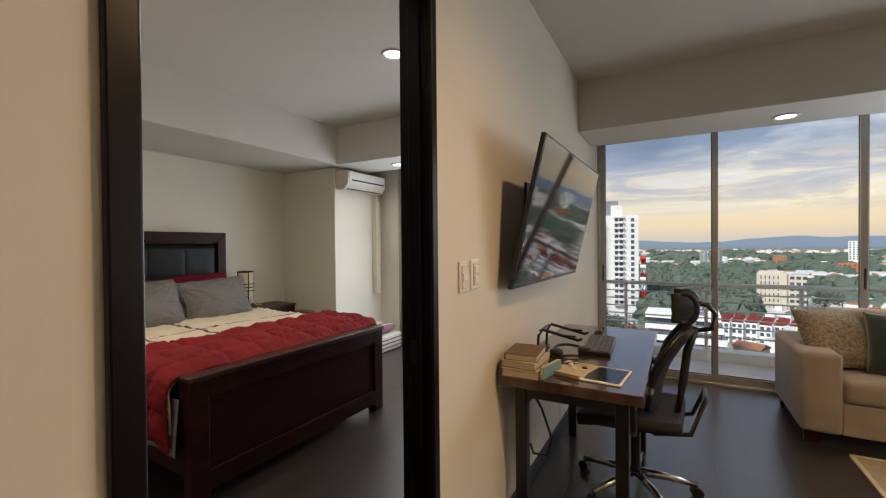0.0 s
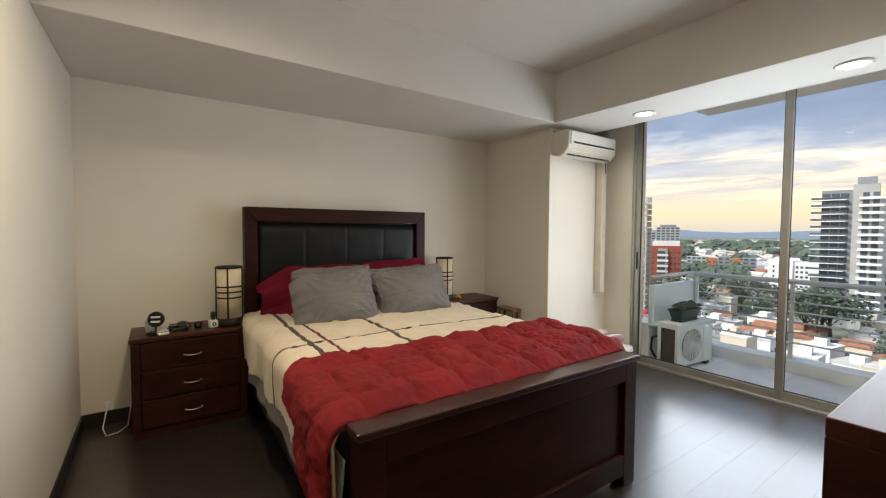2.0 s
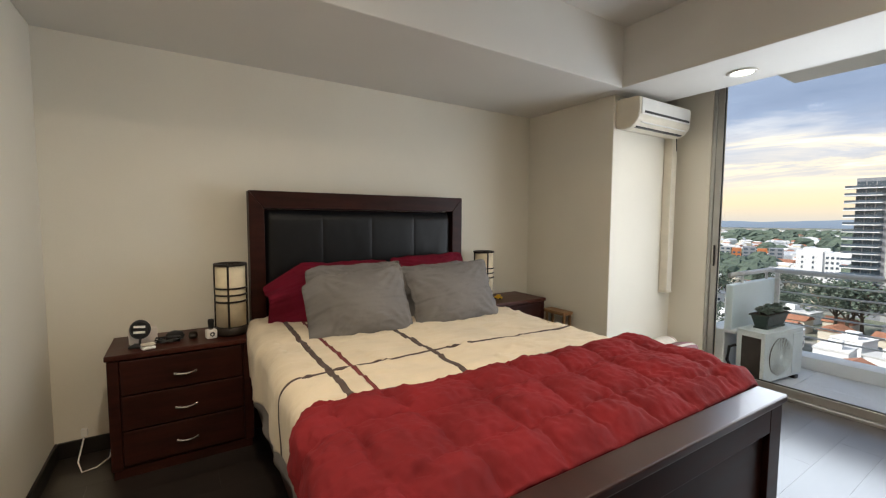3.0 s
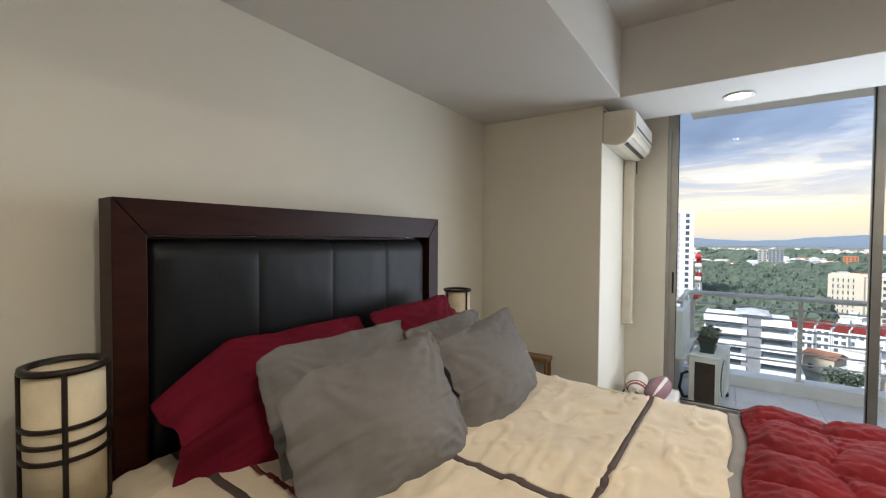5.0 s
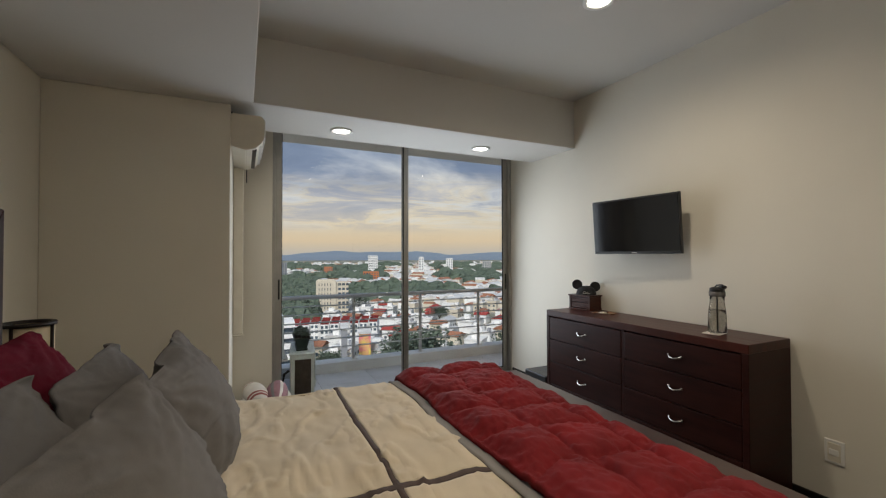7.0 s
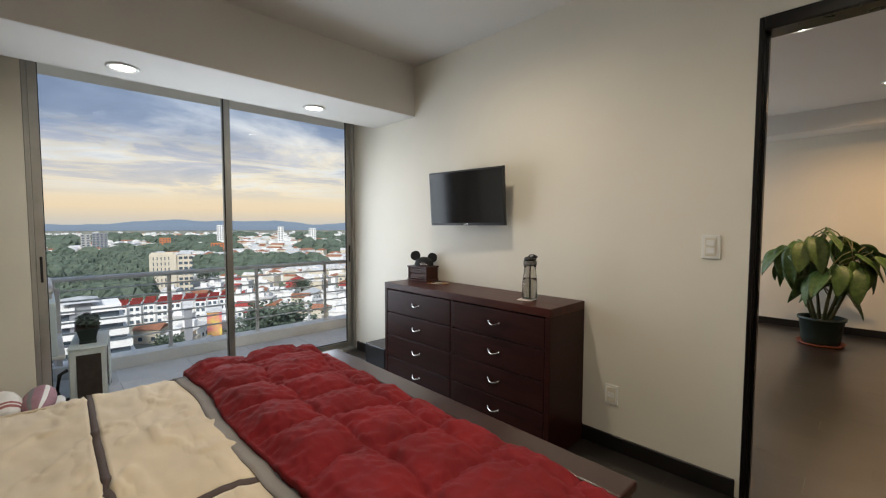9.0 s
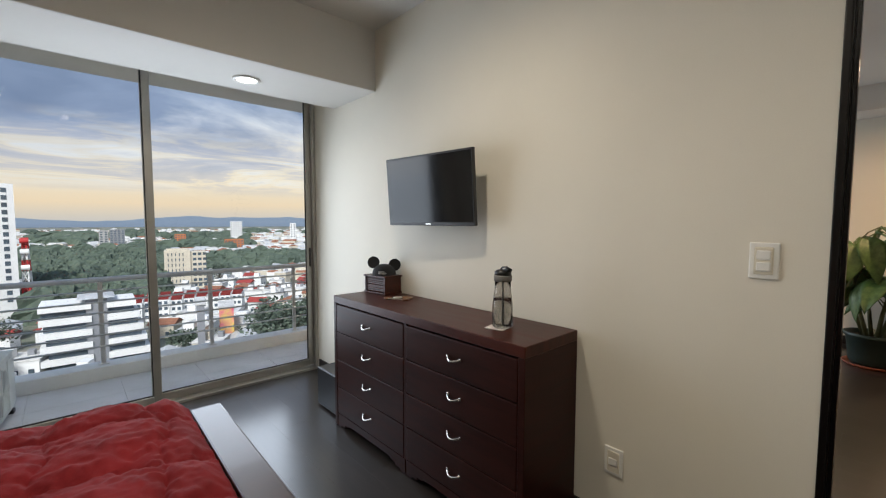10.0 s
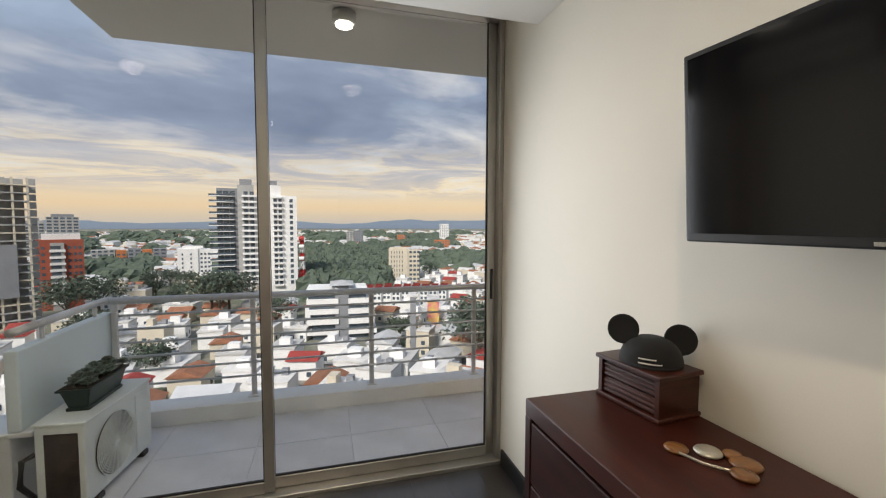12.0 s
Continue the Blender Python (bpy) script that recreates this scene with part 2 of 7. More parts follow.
M = {
    "wall": mat("wall_paint", (0.75, 0.71, 0.615), 0.75, var=0.03, scale=1.2, bump=0.05, fine=220),
    "ceil": mat("ceiling_paint", (0.66, 0.64, 0.60), 0.8, var=0.03, scale=1.0, bump=0.12, fine=200),
    "floor": mat("dark_laminate", (0.030, 0.024, 0.021), 0.30, var=0.16, scale=2.2, bump=0.0, fine=12, stretch=(4, 0.7, 1), obj_rand=0.25, spec=0.6, coat=0.62, rvar=0.02),
    "grout": mat("plank_gap", (0.012, 0.010, 0.009), 0.7, bump=0),
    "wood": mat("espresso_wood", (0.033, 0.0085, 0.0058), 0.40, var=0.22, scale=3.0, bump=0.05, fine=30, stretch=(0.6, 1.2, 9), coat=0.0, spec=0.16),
    # same wood for tops, colour lifted for the light they catch over shaded sides
    "wood_h": mat("espresso_wood_lit_top", (0.060, 0.0140, 0.0085), 0.36, var=0.20, scale=3.0, bump=0.04, fine=30, stretch=(9, 0.7, 1), coat=0.0, spec=0.22),
    "jamb": mat("dark_door_frame", (0.006, 0.0045, 0.004), 0.30, var=0.2, scale=4, bump=0.03, fine=40, stretch=(5, 5, 0.5), coat=0.0, spec=0.3),
    "base": mat("baseboard_black", (0.010, 0.008, 0.007), 0.4, var=0.15, scale=5, bump=0.05),
    "alu": mat("champagne_aluminium", (0.47, 0.46, 0.43), 0.36, metal=0.8, var=0.06, scale=8, bump=0.03),
    "seal": mat("black_seal", (0.012, 0.012, 0.012), 0.6, bump=0.05),
    "steel": mat("brushed_steel", (0.62, 0.63, 0.64), 0.36, metal=0.35, var=0.08, scale=10, bump=0.05),
    "chrome": mat("satin_chrome", (0.60, 0.58, 0.55), 0.25, metal=1.0, var=0.04, scale=20, bump=0.0),
    "brass": mat("worn_brass", (0.62, 0.48, 0.24), 0.35, metal=0.9, var=0.12, scale=40, bump=0.05),
    "leather": mat("black_leather", (0.006, 0.0065, 0.008), 0.42, var=0.15, scale=14, bump=0.2, fine=260, spec=0.26),
    "cream": mat("cream_cotton", (0.69, 0.585, 0.43), 0.9, var=0.07, scale=5, bump=0.3, fine=420, sheen=0.2),
    "stripe": mat("charcoal_band", (0.085, 0.058, 0.050), 0.9, var=0.1, scale=30, bump=0.3, fine=420),
    "redstripe": mat("wine_band", (0.16, 0.025, 0.025), 0.9, var=0.1, scale=30, bump=0.3, fine=420),
    "greycloth": mat("grey_cotton", (0.180, 0.171, 0.165), 0.92, var=0.08, scale=6, bump=0.3, fine=420, spec=0.2),
    "winecloth": mat("wine_red_cotton", (0.140, 0.007, 0.021), 0.9, var=0.12, scale=6, bump=0.3, fine=420, spec=0.15),
    "redquilt": mat("red_quilt_cloth", (0.205, 0.015, 0.019), 0.85, spec=0.2, var=0.15, scale=7, bump=0.25, fine=350),
    "sheet": mat("grey_sheet", (0.27, 0.25, 0.24), 0.92, var=0.1, scale=5, bump=0.3, fine=400),
    "white": mat("white_plastic", (0.78, 0.77, 0.73), 0.38, var=0.03, scale=10, bump=0.03),
    "ivory": mat("ivory_plastic", (0.70, 0.65, 0.54), 0.45, var=0.04, scale=10, bump=0.03),
    "black": mat("black_plastic", (0.014, 0.014, 0.015), 0.35, var=0.12, scale=20, bump=0.08),
    "screen": mat("black_screen", (0.004, 0.004, 0.005), 0.10, var=0.05, scale=3, bump=0.0, rvar=0.02, spec=0.4),
    "tvglass": mat("glossy_screen", (0.005, 0.005, 0.006), 0.05, var=0.05, scale=3, bump=0.0, rvar=0.02, spec=0.9),
    "shade": mat("parchment_shade", (0.72, 0.62, 0.44), 0.8, var=0.06, scale=18, bump=0.15, fine=200),
    "iron": mat("dark_iron", (0.022, 0.014, 0.010), 0.45, metal=0.3, var=0.2, scale=20, bump=0.1),
    "cherry": mat("carved_cherry", (0.062, 0.0165, 0.0095), 0.35, var=0.22, scale=5, bump=0.08, fine=40, stretch=(1, 1, 10), coat=0.05, spec=0.3),
    "felt": mat("black_felt", (0.010, 0.010, 0.011), 0.85, var=0.15, scale=20, bump=0.4, fine=500, sheen=0.05),
    "amber": mat("amber_charm", (0.24, 0.10, 0.028), 0.3, var=0.2, scale=30, bump=0.05, coat=0.3),
    "pewter": mat("pewter_charm", (0.62, 0.58, 0.48), 0.35, metal=0.7, var=0.1, scale=30, bump=0.05),
    "paper": mat("card_paper", (0.72, 0.66, 0.62), 0.8, var=0.04, scale=20, bump=0.05),
    "concrete": mat("balcony_concrete", (0.74, 0.78, 0.82), 0.75, var=0.08, scale=3, bump=0.2, fine=80),
    "baltile": mat("balcony_tile", (0.60, 0.63, 0.69), 0.42, var=0.08, scale=4, bump=0.1, fine=90, obj_rand=0.15),
    "blueglass": mat("painted_partition", (0.68, 0.80, 0.86), 0.45, var=0.04, scale=2, bump=0.05),
    "rubberpot": mat("green_black_planter", (0.020, 0.040, 0.034), 0.45, var=0.15, scale=12, bump=0.08),
    "soil": mat("potting_soil", (0.05, 0.035, 0.025), 0.95, var=0.3, scale=40, bump=0.6, fine=120),
    "succulent": mat("succulent_leaf", (0.12, 0.17, 0.13), 0.55, var=0.25, scale=15, bump=0.1, island=True, second=(0.09, 0.10, 0.085)),
    "coil": mat("rusty_condenser_coil", (0.055, 0.040, 0.034), 0.7, var=0.3, scale=16, bump=0.4, fine=180),
    "condenser": mat("condenser_paint", (0.72, 0.79, 0.81), 0.5, var=0.08, scale=5, bump=0.05),
    "sofa": mat("beige_upholstery", (0.37, 0.31, 0.25), 0.95, var=0.08, scale=8, bump=0.4, fine=380, sheen=0.3),
    "knit": mat("knit_taupe", (0.34, 0.28, 0.19), 0.95, var=0.3, scale=60, bump=0.9, fine=110, sheen=0.3),
    "greenvelvet": mat("dark_green_velvet", (0.014, 0.036, 0.026), 0.8, var=0.15, scale=9, bump=0.3, fine=380, sheen=0.5),
    "rug": mat("woven_rug", (0.42, 0.34, 0.22), 0.98, var=0.15, scale=14, bump=0.9, fine=160),
    "desktop": mat("walnut_desktop", (0.095, 0.046, 0.026), 0.2, var=0.2, scale=3, bump=0.04, fine=30, stretch=(9, 0.6, 1), coat=1.0),
    "mesh": mat("chair_mesh", (0.016, 0.016, 0.017), 0.7, var=0.15, scale=20, bump=0.7, fine=500),
    "polish": mat("polished_alloy", (0.62, 0.60, 0.57), 0.18, metal=1.0, var=0.05, scale=10, bump=0),
    "page": mat("page_edges", (0.66, 0.55, 0.36), 0.85, var=0.12, scale=8, bump=0.3, fine=260, stretch=(1, 1, 20)),
    "brownbook": mat("brown_cover", (0.20, 0.12, 0.07), 0.6, var=0.1, scale=10, bump=0.1),
    "bluebook": mat("teal_cover", (0.16, 0.30, 0.34), 0.5, var=0.1, scale=10, bump=0.05),
    "greykeys": mat("grey_keys", (0.16, 0.16, 0.17), 0.5, var=0.08, scale=20, bump=0.05),
    "leaf": mat("dieffenbachia_leaf", (0.028, 0.070, 0.012), 0.5, var=0.3, scale=22, bump=0.15, fine=60, second=(0.075, 0.135, 0.030), obj_rand=0.2),
    "stem": mat("plant_stem", (0.13, 0.13, 0.05), 0.6, var=0.2, scale=10, bump=0.2),
    "terracotta": mat("terracotta_saucer", (0.30, 0.085, 0.045), 0.7, var=0.12, scale=10, bump=0.15),
    "yellow": mat("yellow_plastic", (0.70, 0.45, 0.03), 0.4, var=0.05, scale=20, bump=0.02),
    "oak": mat("honey_oak", (0.28, 0.15, 0.06), 0.45, var=0.2, scale=4, bump=0.08, fine=40),
    "ruststripe": mat("rust_stripe", (0.28, 0.09, 0.08), 0.95, var=0.1, scale=20, bump=0.4, fine=300),
    "mauve": mat("mauve_wool", (0.27, 0.135, 0.15), 0.95, var=0.12, scale=16, bump=0.4, fine=300),
    "linen": mat("pale_linen", (0.62, 0.58, 0.52), 0.95, var=0.08, scale=12, bump=0.4, fine=300),
}
M["floor"].node_tree.nodes["Principled BSDF"].inputs["Coat Roughness"].default_value = 0.26
M["capwood"] = mat("lacquered_cap", (0.034, 0.010, 0.007), 0.30, var=0.15, scale=3.0, bump=0.0, stretch=(1, 6, 1), rvar=0.03, coat=0.2, spec=0.6)
M["glass"] = glass_mat("window_glass", (0.97, 0.985, 0.98), 0.0, 1.18)
M["smoke"] = glass_mat("smoky_plastic", (0.72, 0.71, 0.69), 0.08, 1.15)
M["lamp_on"] = glow_mat("lit_diffuser", (1.0, 0.93, 0.80), 14.0)


# mesh helpers
def box_bm(x0, x1, y0, y1, z0, z1, bev=0.0, seg=2, bm=None):
    bm = bm or bmesh.new()
    vs = [bm.verts.new((x, y, z)) for x in (x0, x1) for y in (y0, y1) for z in (z0, z1)]
    fs = []
    for q in ((0, 1, 3, 2), (4, 6, 7, 5), (0, 4, 5, 1), (2, 3, 7, 6), (0, 2, 6, 4), (1, 5, 7, 3)):
        fs.append(bm.faces.new([vs[i] for i in q]))
    if bev:
        es = list({e for f in fs for e in f.edges})
        bmesh.ops.bevel(bm, geom=es, offset=bev, segments=seg, affect="EDGES", profile=0.5)
    return bm


def prism_bm(yz, x0, x1, bev=0.0):
    """A board cut to an outline in y and z, from x0 to x1."""
    bm = bmesh.new()
    a = [bm.verts.new((x0, y, z)) for y, z in yz]
    b = [bm.verts.new((x1, y, z)) for y, z in yz]
    bm.faces.new(a)
    bm.faces.new(b[::-1])
    for i in range(len(yz)):
        j = (i + 1) % len(yz)
        bm.faces.new((a[j], a[i], b[i], b[j]))
    bmesh.ops.recalc_face_normals(bm, faces=bm.faces)
    if bev:
        bmesh.ops.bevel(bm, geom=list(bm.edges), offset=bev, segments=2, affect="EDGES", profile=0.5)
    return bm


def lathe_bm(prof, n=24, cx=0, cy=0, bm=None):
    bm = bm or bmesh.new()
    rings = []
    for r, z in prof:
        if r < 1e-5:
            rings.append([bm.verts.new((cx, cy, z))])
        else:
            rings.append([bm.verts.new((cx + r * math.cos(2 * math.pi * i / n), cy + r * math.sin(2 * math.pi * i / n), z)) for i in range(n)])
    for a, b in zip(rings, rings[1:]):
        for i in range(n):
            j = (i + 1) % n
            if len(a) == 1 and len(b) > 1:
                bm.faces.new((a[0], b[j], b[i]))
            elif len(b) == 1 and len(a) > 1:
                bm.faces.new((a[i], a[j], b[0]))
            elif len(a) > 1:
                bm.faces.new((a[i], a[j], b[j], b[i]))
    bmesh.ops.recalc_face_normals(bm, faces=bm.faces)
    return bm


def tube_bm(pts, r, n=8, bm=None, cap=True, r1=None):
    """A round bar along a polyline."""
    bm = bm or bmesh.new()
    pts = [Vector(p) for p in pts]
    rings = []
    up = Vector((0.31, 0.17, 0.93)).normalized()
    for i, p in enumerate(pts):
        d = (pts[min(i + 1, len(pts) - 1)] - pts[max(i - 1, 0)]).normalized()
        a = d.cross(up)
        if a.length < 1e-3:
            a = d.cross(Vector((1, 0, 0)))
        a.normalize()
        b = d.cross(a)
        rad = r if r1 is None else r + (r1 - r) * i / (len(pts) - 1)
        rings.append([bm.verts.new(p + a * math.cos(2 * math.pi * k / n) * rad + b * math.sin(2 * math.pi * k / n) * rad) for k in range(n)])
    for a, b in zip(rings, rings[1:]):
        for k in range(n):
            bm.faces.new((a[k], a[(k + 1) % n], b[(k + 1) % n], b[k]))
    if cap:
        bm.faces.new(rings[0][::-1])
        bm.faces.new(rings[-1])
    bmesh.ops.recalc_face_normals(bm, faces=bm.faces)
    return bm


def grid_bm(nu, nv, fn, bm=None, thick=0.0):
    """A surface of nu x nv quads; fn(u, v) gives a place."""
    bm = bm or bmesh.new()
    g = [[bm.verts.new(fn(i / nu, j / nv)) for j in range(nv + 1)] for i in range(nu + 1)]
    for i in range(nu):
        for j in range(nv):
            bm.faces.new((g[i][j], g[i + 1][j], g[i + 1][j + 1], g[i][j + 1]))
    if thick:
        bmesh.ops.recalc_face_normals(bm, faces=bm.faces)
        bmesh.ops.solidify(bm, geom=list(bm.faces), thickness=thick)
    return bm


def shell_bm(nu, nv, top, low):
    """A closed cloth: two sheets of nu x nv quads, joined round the edge."""
    bm = bmesh.new()
    a = [[bm.verts.new(top(i / nu, j / nv)) for j in range(nv + 1)] for i in range(nu + 1)]
    b = [[bm.verts.new(low(i / nu, j / nv)) for j in range(nv + 1)] for i in range(nu + 1)]
    for i in range(nu):
        for j in range(nv):
            bm.faces.new((a[i][j], a[i + 1][j], a[i + 1][j + 1], a[i][j + 1]))
            bm.faces.new((b[i][j + 1], b[i + 1][j + 1], b[i + 1][j], b[i][j]))
    rim = [(i, 0) for i in range(nu)] + [(nu, j) for j in range(nv)] + [(i, nv) for i in range(nu, 0, -1)] + [(0, j) for j in range(nv, 0, -1)]
    for (i, j), (k, l) in zip(rim, rim[1:] + rim[:1]):
        bm.faces.new((a[i][j], b[i][j], b[k][l], a[k][l]))
    bmesh.ops.recalc_face_normals(bm, faces=bm.faces)
    return bm


def mesh_of(name, bm, material, smooth=False):
    me = bpy.data.meshes.new(name)
    bm.to_mesh(me)
    bm.free()
    for mm in material if isinstance(material, (list, tuple)) else [material]:
        me.materials.append(mm)
    if smooth:
        for p in me.polygons:
            p.use_smooth = True
    return me


def part(name, bm, material, parent=None, label="", smooth=False):
    ob = new(name, mesh_of(name, bm, material, smooth))
    if parent is not None:
        ob.parent = parent
    if label:
        tagged(ob, label)
    return ob


def thing(name, label, category, group="", at=None, kind=""):
    ob = new(name)
    ob.empty_display_size = 0.1
    if at is not None:
        ob.matrix_world = at
    return tagged(ob, label, category, group, kind)


def struct(name, bm, material, label="", smooth=False, category=""):
    return tagged(part(name, bm, material, None, "", smooth), label, category, kind="structure")


def fbm(x, y, z=0.0, s=1.0, o=3):
    v, a = 0.0, 1.0
    p = Vector((x * s, y * s, z * s))
    for _ in range(o):
        v += a * noise.noise(p)
        p, a = p * 2.03, a * 0.5
    return v


# the large structure
WX, WY = -3.82, -0.07          # headboard wall, south wall
WIN_Y, COL_X, COL_Y = 4.49, -2.87, 3.53
SOF_Z, SOF_X, SOF_Y0, SOF_Y1, CEIL = 2.372, -2.735, 3.436, 4.08, 2.815
PT = 0.10                      # partition
LX, LY = 4.90, -2.9            # far living-room wall, wall behind the start
DOOR_Y0, DOOR_Y1, DOOR_H = 0.0, 0.874, 2.30

struct("wall_west", box_bm(WX - 0.15, WX, WY - 0.15, 4.62, 0, 3.0), M["wall"], "off-white painted wall behind the headboard", category="wall")
struct("wall_south", box_bm(WX, 0.0, WY - 0.15, WY, 0, 3.0), M["wall"], "off-white painted bedroom side wall", category="wall")
struct("column", box_bm(WX, COL_X, COL_Y, 4.62, 0, SOF_Z, 0.004, 1), M["wall"], "off-white plastered column beside the balcony door", category="column")
struct("wall_window_strip", box_bm(COL_X, -2.56, 4.45, 4.62, 0, 2.62), M["wall"], "narrow cream wall strip beside the sliding door", category="wall")
bm = box_bm(0, PT, DOOR_Y1 + 0.02, 4.62, 0, 3.0)
box_bm(0, PT, WY - 0.15, DOOR_Y0 - 0.02, 0, 3.0, bm=bm)
box_bm(0, PT, DOOR_Y0 - 0.02, DOOR_Y1 + 0.02, DOOR_H + 0.02, 3.0, bm=bm)
struct("wall_partition", bm, M["wall"], "painted partition between bedroom and living room", category="wall")
struct("wall_living_west", box_bm(-0.03, PT, LY - 0.15, WY - 0.15, 0, 3.0), M["wall"], "painted living-room wall beside the bedroom door", category="wall")
struct("wall_living_south", box_bm(PT, LX, LY - 0.15, LY, 0, 3.0), M["wall"], "plain painted living-room end wall", category="wall")
struct("wall_living_east", box_bm(LX, LX + 0.15, LY - 0.15, 4.62, 0, 3.0), M["wall"], "painted living-room wall behind the potted plant", category="wall")
bm = box_bm(WX - 0.15, LX + 0.15, LY - 0.15, SOF_Y0, CEIL, CEIL + 0.2)
struct("ceiling", bm, M["ceil"], "matte off-white plaster ceiling", category="ceiling")
struct("ceiling_soffit_headboard", box_bm(WX, SOF_X, WY, SOF_Y0 - 0.002, SOF_Z, CEIL + 0.1, 0.004, 1), M["ceil"], "dropped plaster soffit above the bed head", category="soffit")
struct("ceiling_soffit_bedroom", box_bm(WX, 0.0, SOF_Y0, SOF_Y1, SOF_Z + 0.001, CEIL + 0.2, 0.004, 1), M["ceil"], "dropped plaster beam along the balcony door", category="soffit")
struct("ceiling_soffit_living", box_bm(PT, LX, SOF_Y0, SOF_Y1, SOF_Z + 0.001, CEIL + 0.2, 0.004, 1), M["ceil"], "dropped plaster beam along the living-room window", category="soffit")
struct("ceiling_pocket", box_bm(WX - 0.15, LX + 0.15, SOF_Y1, 4.62, 2.62, CEIL + 0.2), M["ceil"], "recessed curtain pocket above the windows", category="ceiling")
struct("ceiling_beam_east", box_bm(LX - 0.5, LX, LY, SOF_Y0, 2.56, CEIL + 0.1, 0.004, 1), M["ceil"], "shallow dropped beam along the far wall", category="soffit")
struct("floor", box_bm(WX - 0.15, LX + 0.15, LY - 0.15, 4.62, -0.2, -0.006), M["grout"], "dark laminate floor", category="floor")


def baseboard(name, x0, x1, y0, y1):
    struct(name, box_bm(x0, x1, y0, y1, 0, 0.095, 0.003, 1), M["base"], "low black painted baseboard", category="baseboard")


baseboard("baseboard", WX, WX + 0.014, WY + 0.014, COL_Y)
baseboard("baseboard", WX, -0.02, WY, WY + 0.014)
baseboard("baseboard", WX + 0.014, COL_X, COL_Y - 0.014, COL_Y)
baseboard("baseboard", COL_X, COL_X + 0.014, COL_Y, 4.44)
baseboard("baseboard", -0.014, 0.0, DOOR_Y1 + 0.045, 4.43)
baseboard("baseboard", PT, PT + 0.014, DOOR_Y1 + 0.045, 4.43)
baseboard("baseboard", LX - 0.014, LX, LY, 4.43)


# sliding balcony doors
def sliding_window(name, x0, x1, mulls, label):
    w = thing(name, label, "window", kind="structure")
    y0, y1, ztop = WIN_Y - 0.03, WIN_Y + 0.07, 2.62
    part("sill_track", box_bm(x0, x1, y0 - 0.02, y1, -0.004, 0.022, 0.003, 1), M["alu"], w)
    part("head_rail", box_bm(x0, x1, y0, y1, ztop - 0.05, ztop, 0.003, 1), M["alu"], w)
    for x in (x0, x1 - 0.028):
        part("jamb", box_bm(x, x + 0.028, y0, y1, 0.02, ztop - 0.05, 0.004, 1), M["alu"], w)
    xs = [x0 + 0.028] + [m for m in mulls] + [x1 - 0.028]
    for i, (a, b) in enumerate(zip(xs, xs[1:])):
        yy = WIN_Y + (0.0 if i % 2 == 0 else 0.035)
        la = a if i == 0 else a - 0.028
        rb = b if i == len(xs) - 2 else b + 0.028
        sash = part("sash", box_bm(la, la + 0.05, yy - 0.016, yy + 0.016, 0.03, ztop - 0.05, 0.003, 1), M["alu"], w)
        box = box_bm(rb - 0.05, rb, yy - 0.016, yy + 0.016, 0.03, ztop - 0.05, 0.003, 1)
        part("sash", box, M["alu"], w)
        part("bottom_rail", box_bm(la + 0.05, rb - 0.05, yy - 0.015, yy + 0.015, 0.024, 0.085, 0.003, 1), M["alu"], w)
        part("glazing_seal", box_bm(la + 0.05, rb - 0.05, yy - 0.008, yy + 0.008, 0.085, 0.092), M["seal"], w)
        for sx in (la + 0.05, rb - 0.055):
            part("glazing_seal", box_bm(sx, sx + 0.005, yy - 0.008, yy + 0.008, 0.092, ztop - 0.05), M["seal"], w)
        pane = part("pane", box_bm(la + 0.053, rb - 0.053, yy - 0.003, yy + 0.003, 0.09, ztop - 0.05), M["glass"], w)
        pane.visible_shadow = False
        hx = la + 0.02 if i % 2 == 0 else rb - 0.03
        part("pull_handle", box_bm(hx, hx + 0.014, yy - 0.028, yy - 0.016, 0.98, 1.16, 0.004, 2), M["seal"], w, "black recessed pull")
    return w


sliding_window("window_1", -2.56, 0.0, [-1.29], "floor-to-ceiling aluminium sliding balcony door, closed")
sliding_window("window_2", PT, LX, [1.18, 2.25, 3.3, 4.3], "wide aluminium sliding living-room window, closed")

# door frame with no leaf in view
df = thing("door_frame", "dark-stained wooden door frame of an open doorway", "door frame", kind="structure")
part("jamb_lining", box_bm(-0.010, PT + 0.012, DOOR_Y1, DOOR_Y1 + 0.02, 0, DOOR_H, 0.002, 1), M["jamb"], df)
part("jamb_lining", box_bm(-0.010, PT + 0.012, DOOR_Y0 - 0.02, DOOR_Y0, 0, DOOR_H, 0.002, 1), M["jamb"], df)
part("head_lining", box_bm(-0.010, PT + 0.012, DOOR_Y0 - 0.02, DOOR_Y1 + 0.02, DOOR_H, DOOR_H + 0.02, 0.002, 1), M["jamb"], df)
for x0, x1, ylo, wd in ((-0.013, -0.001, DOOR_Y0 - 0.052, 0.024), (PT + 0.001, PT + 0.019, DOOR_Y0 - 0.052, 0.042)):
    part("casing", box_bm(x0, x1, DOOR_Y1 + 0.004, DOOR_Y1 + wd, 0, DOOR_H + 0.065, 0.004, 2), M["jamb"], df)
    part("casing", box_bm(x0, x1, ylo, DOOR_Y0 - 0.004, 0, DOOR_H + 0.065, 0.004, 2), M["jamb"], df)
    part("casing", box_bm(x0, x1, DOOR_Y0 - 0.004, DOOR_Y1 + 0.004, DOOR_H + 0.004, DOOR_H + 0.065, 0.004, 2), M["jamb"], df)
part("door_stop", box_bm(0.03, 0.075, DOOR_Y1 - 0.011, DOOR_Y1 + 0.001, 0, DOOR_H, 0.002, 1), M["jamb"], df)
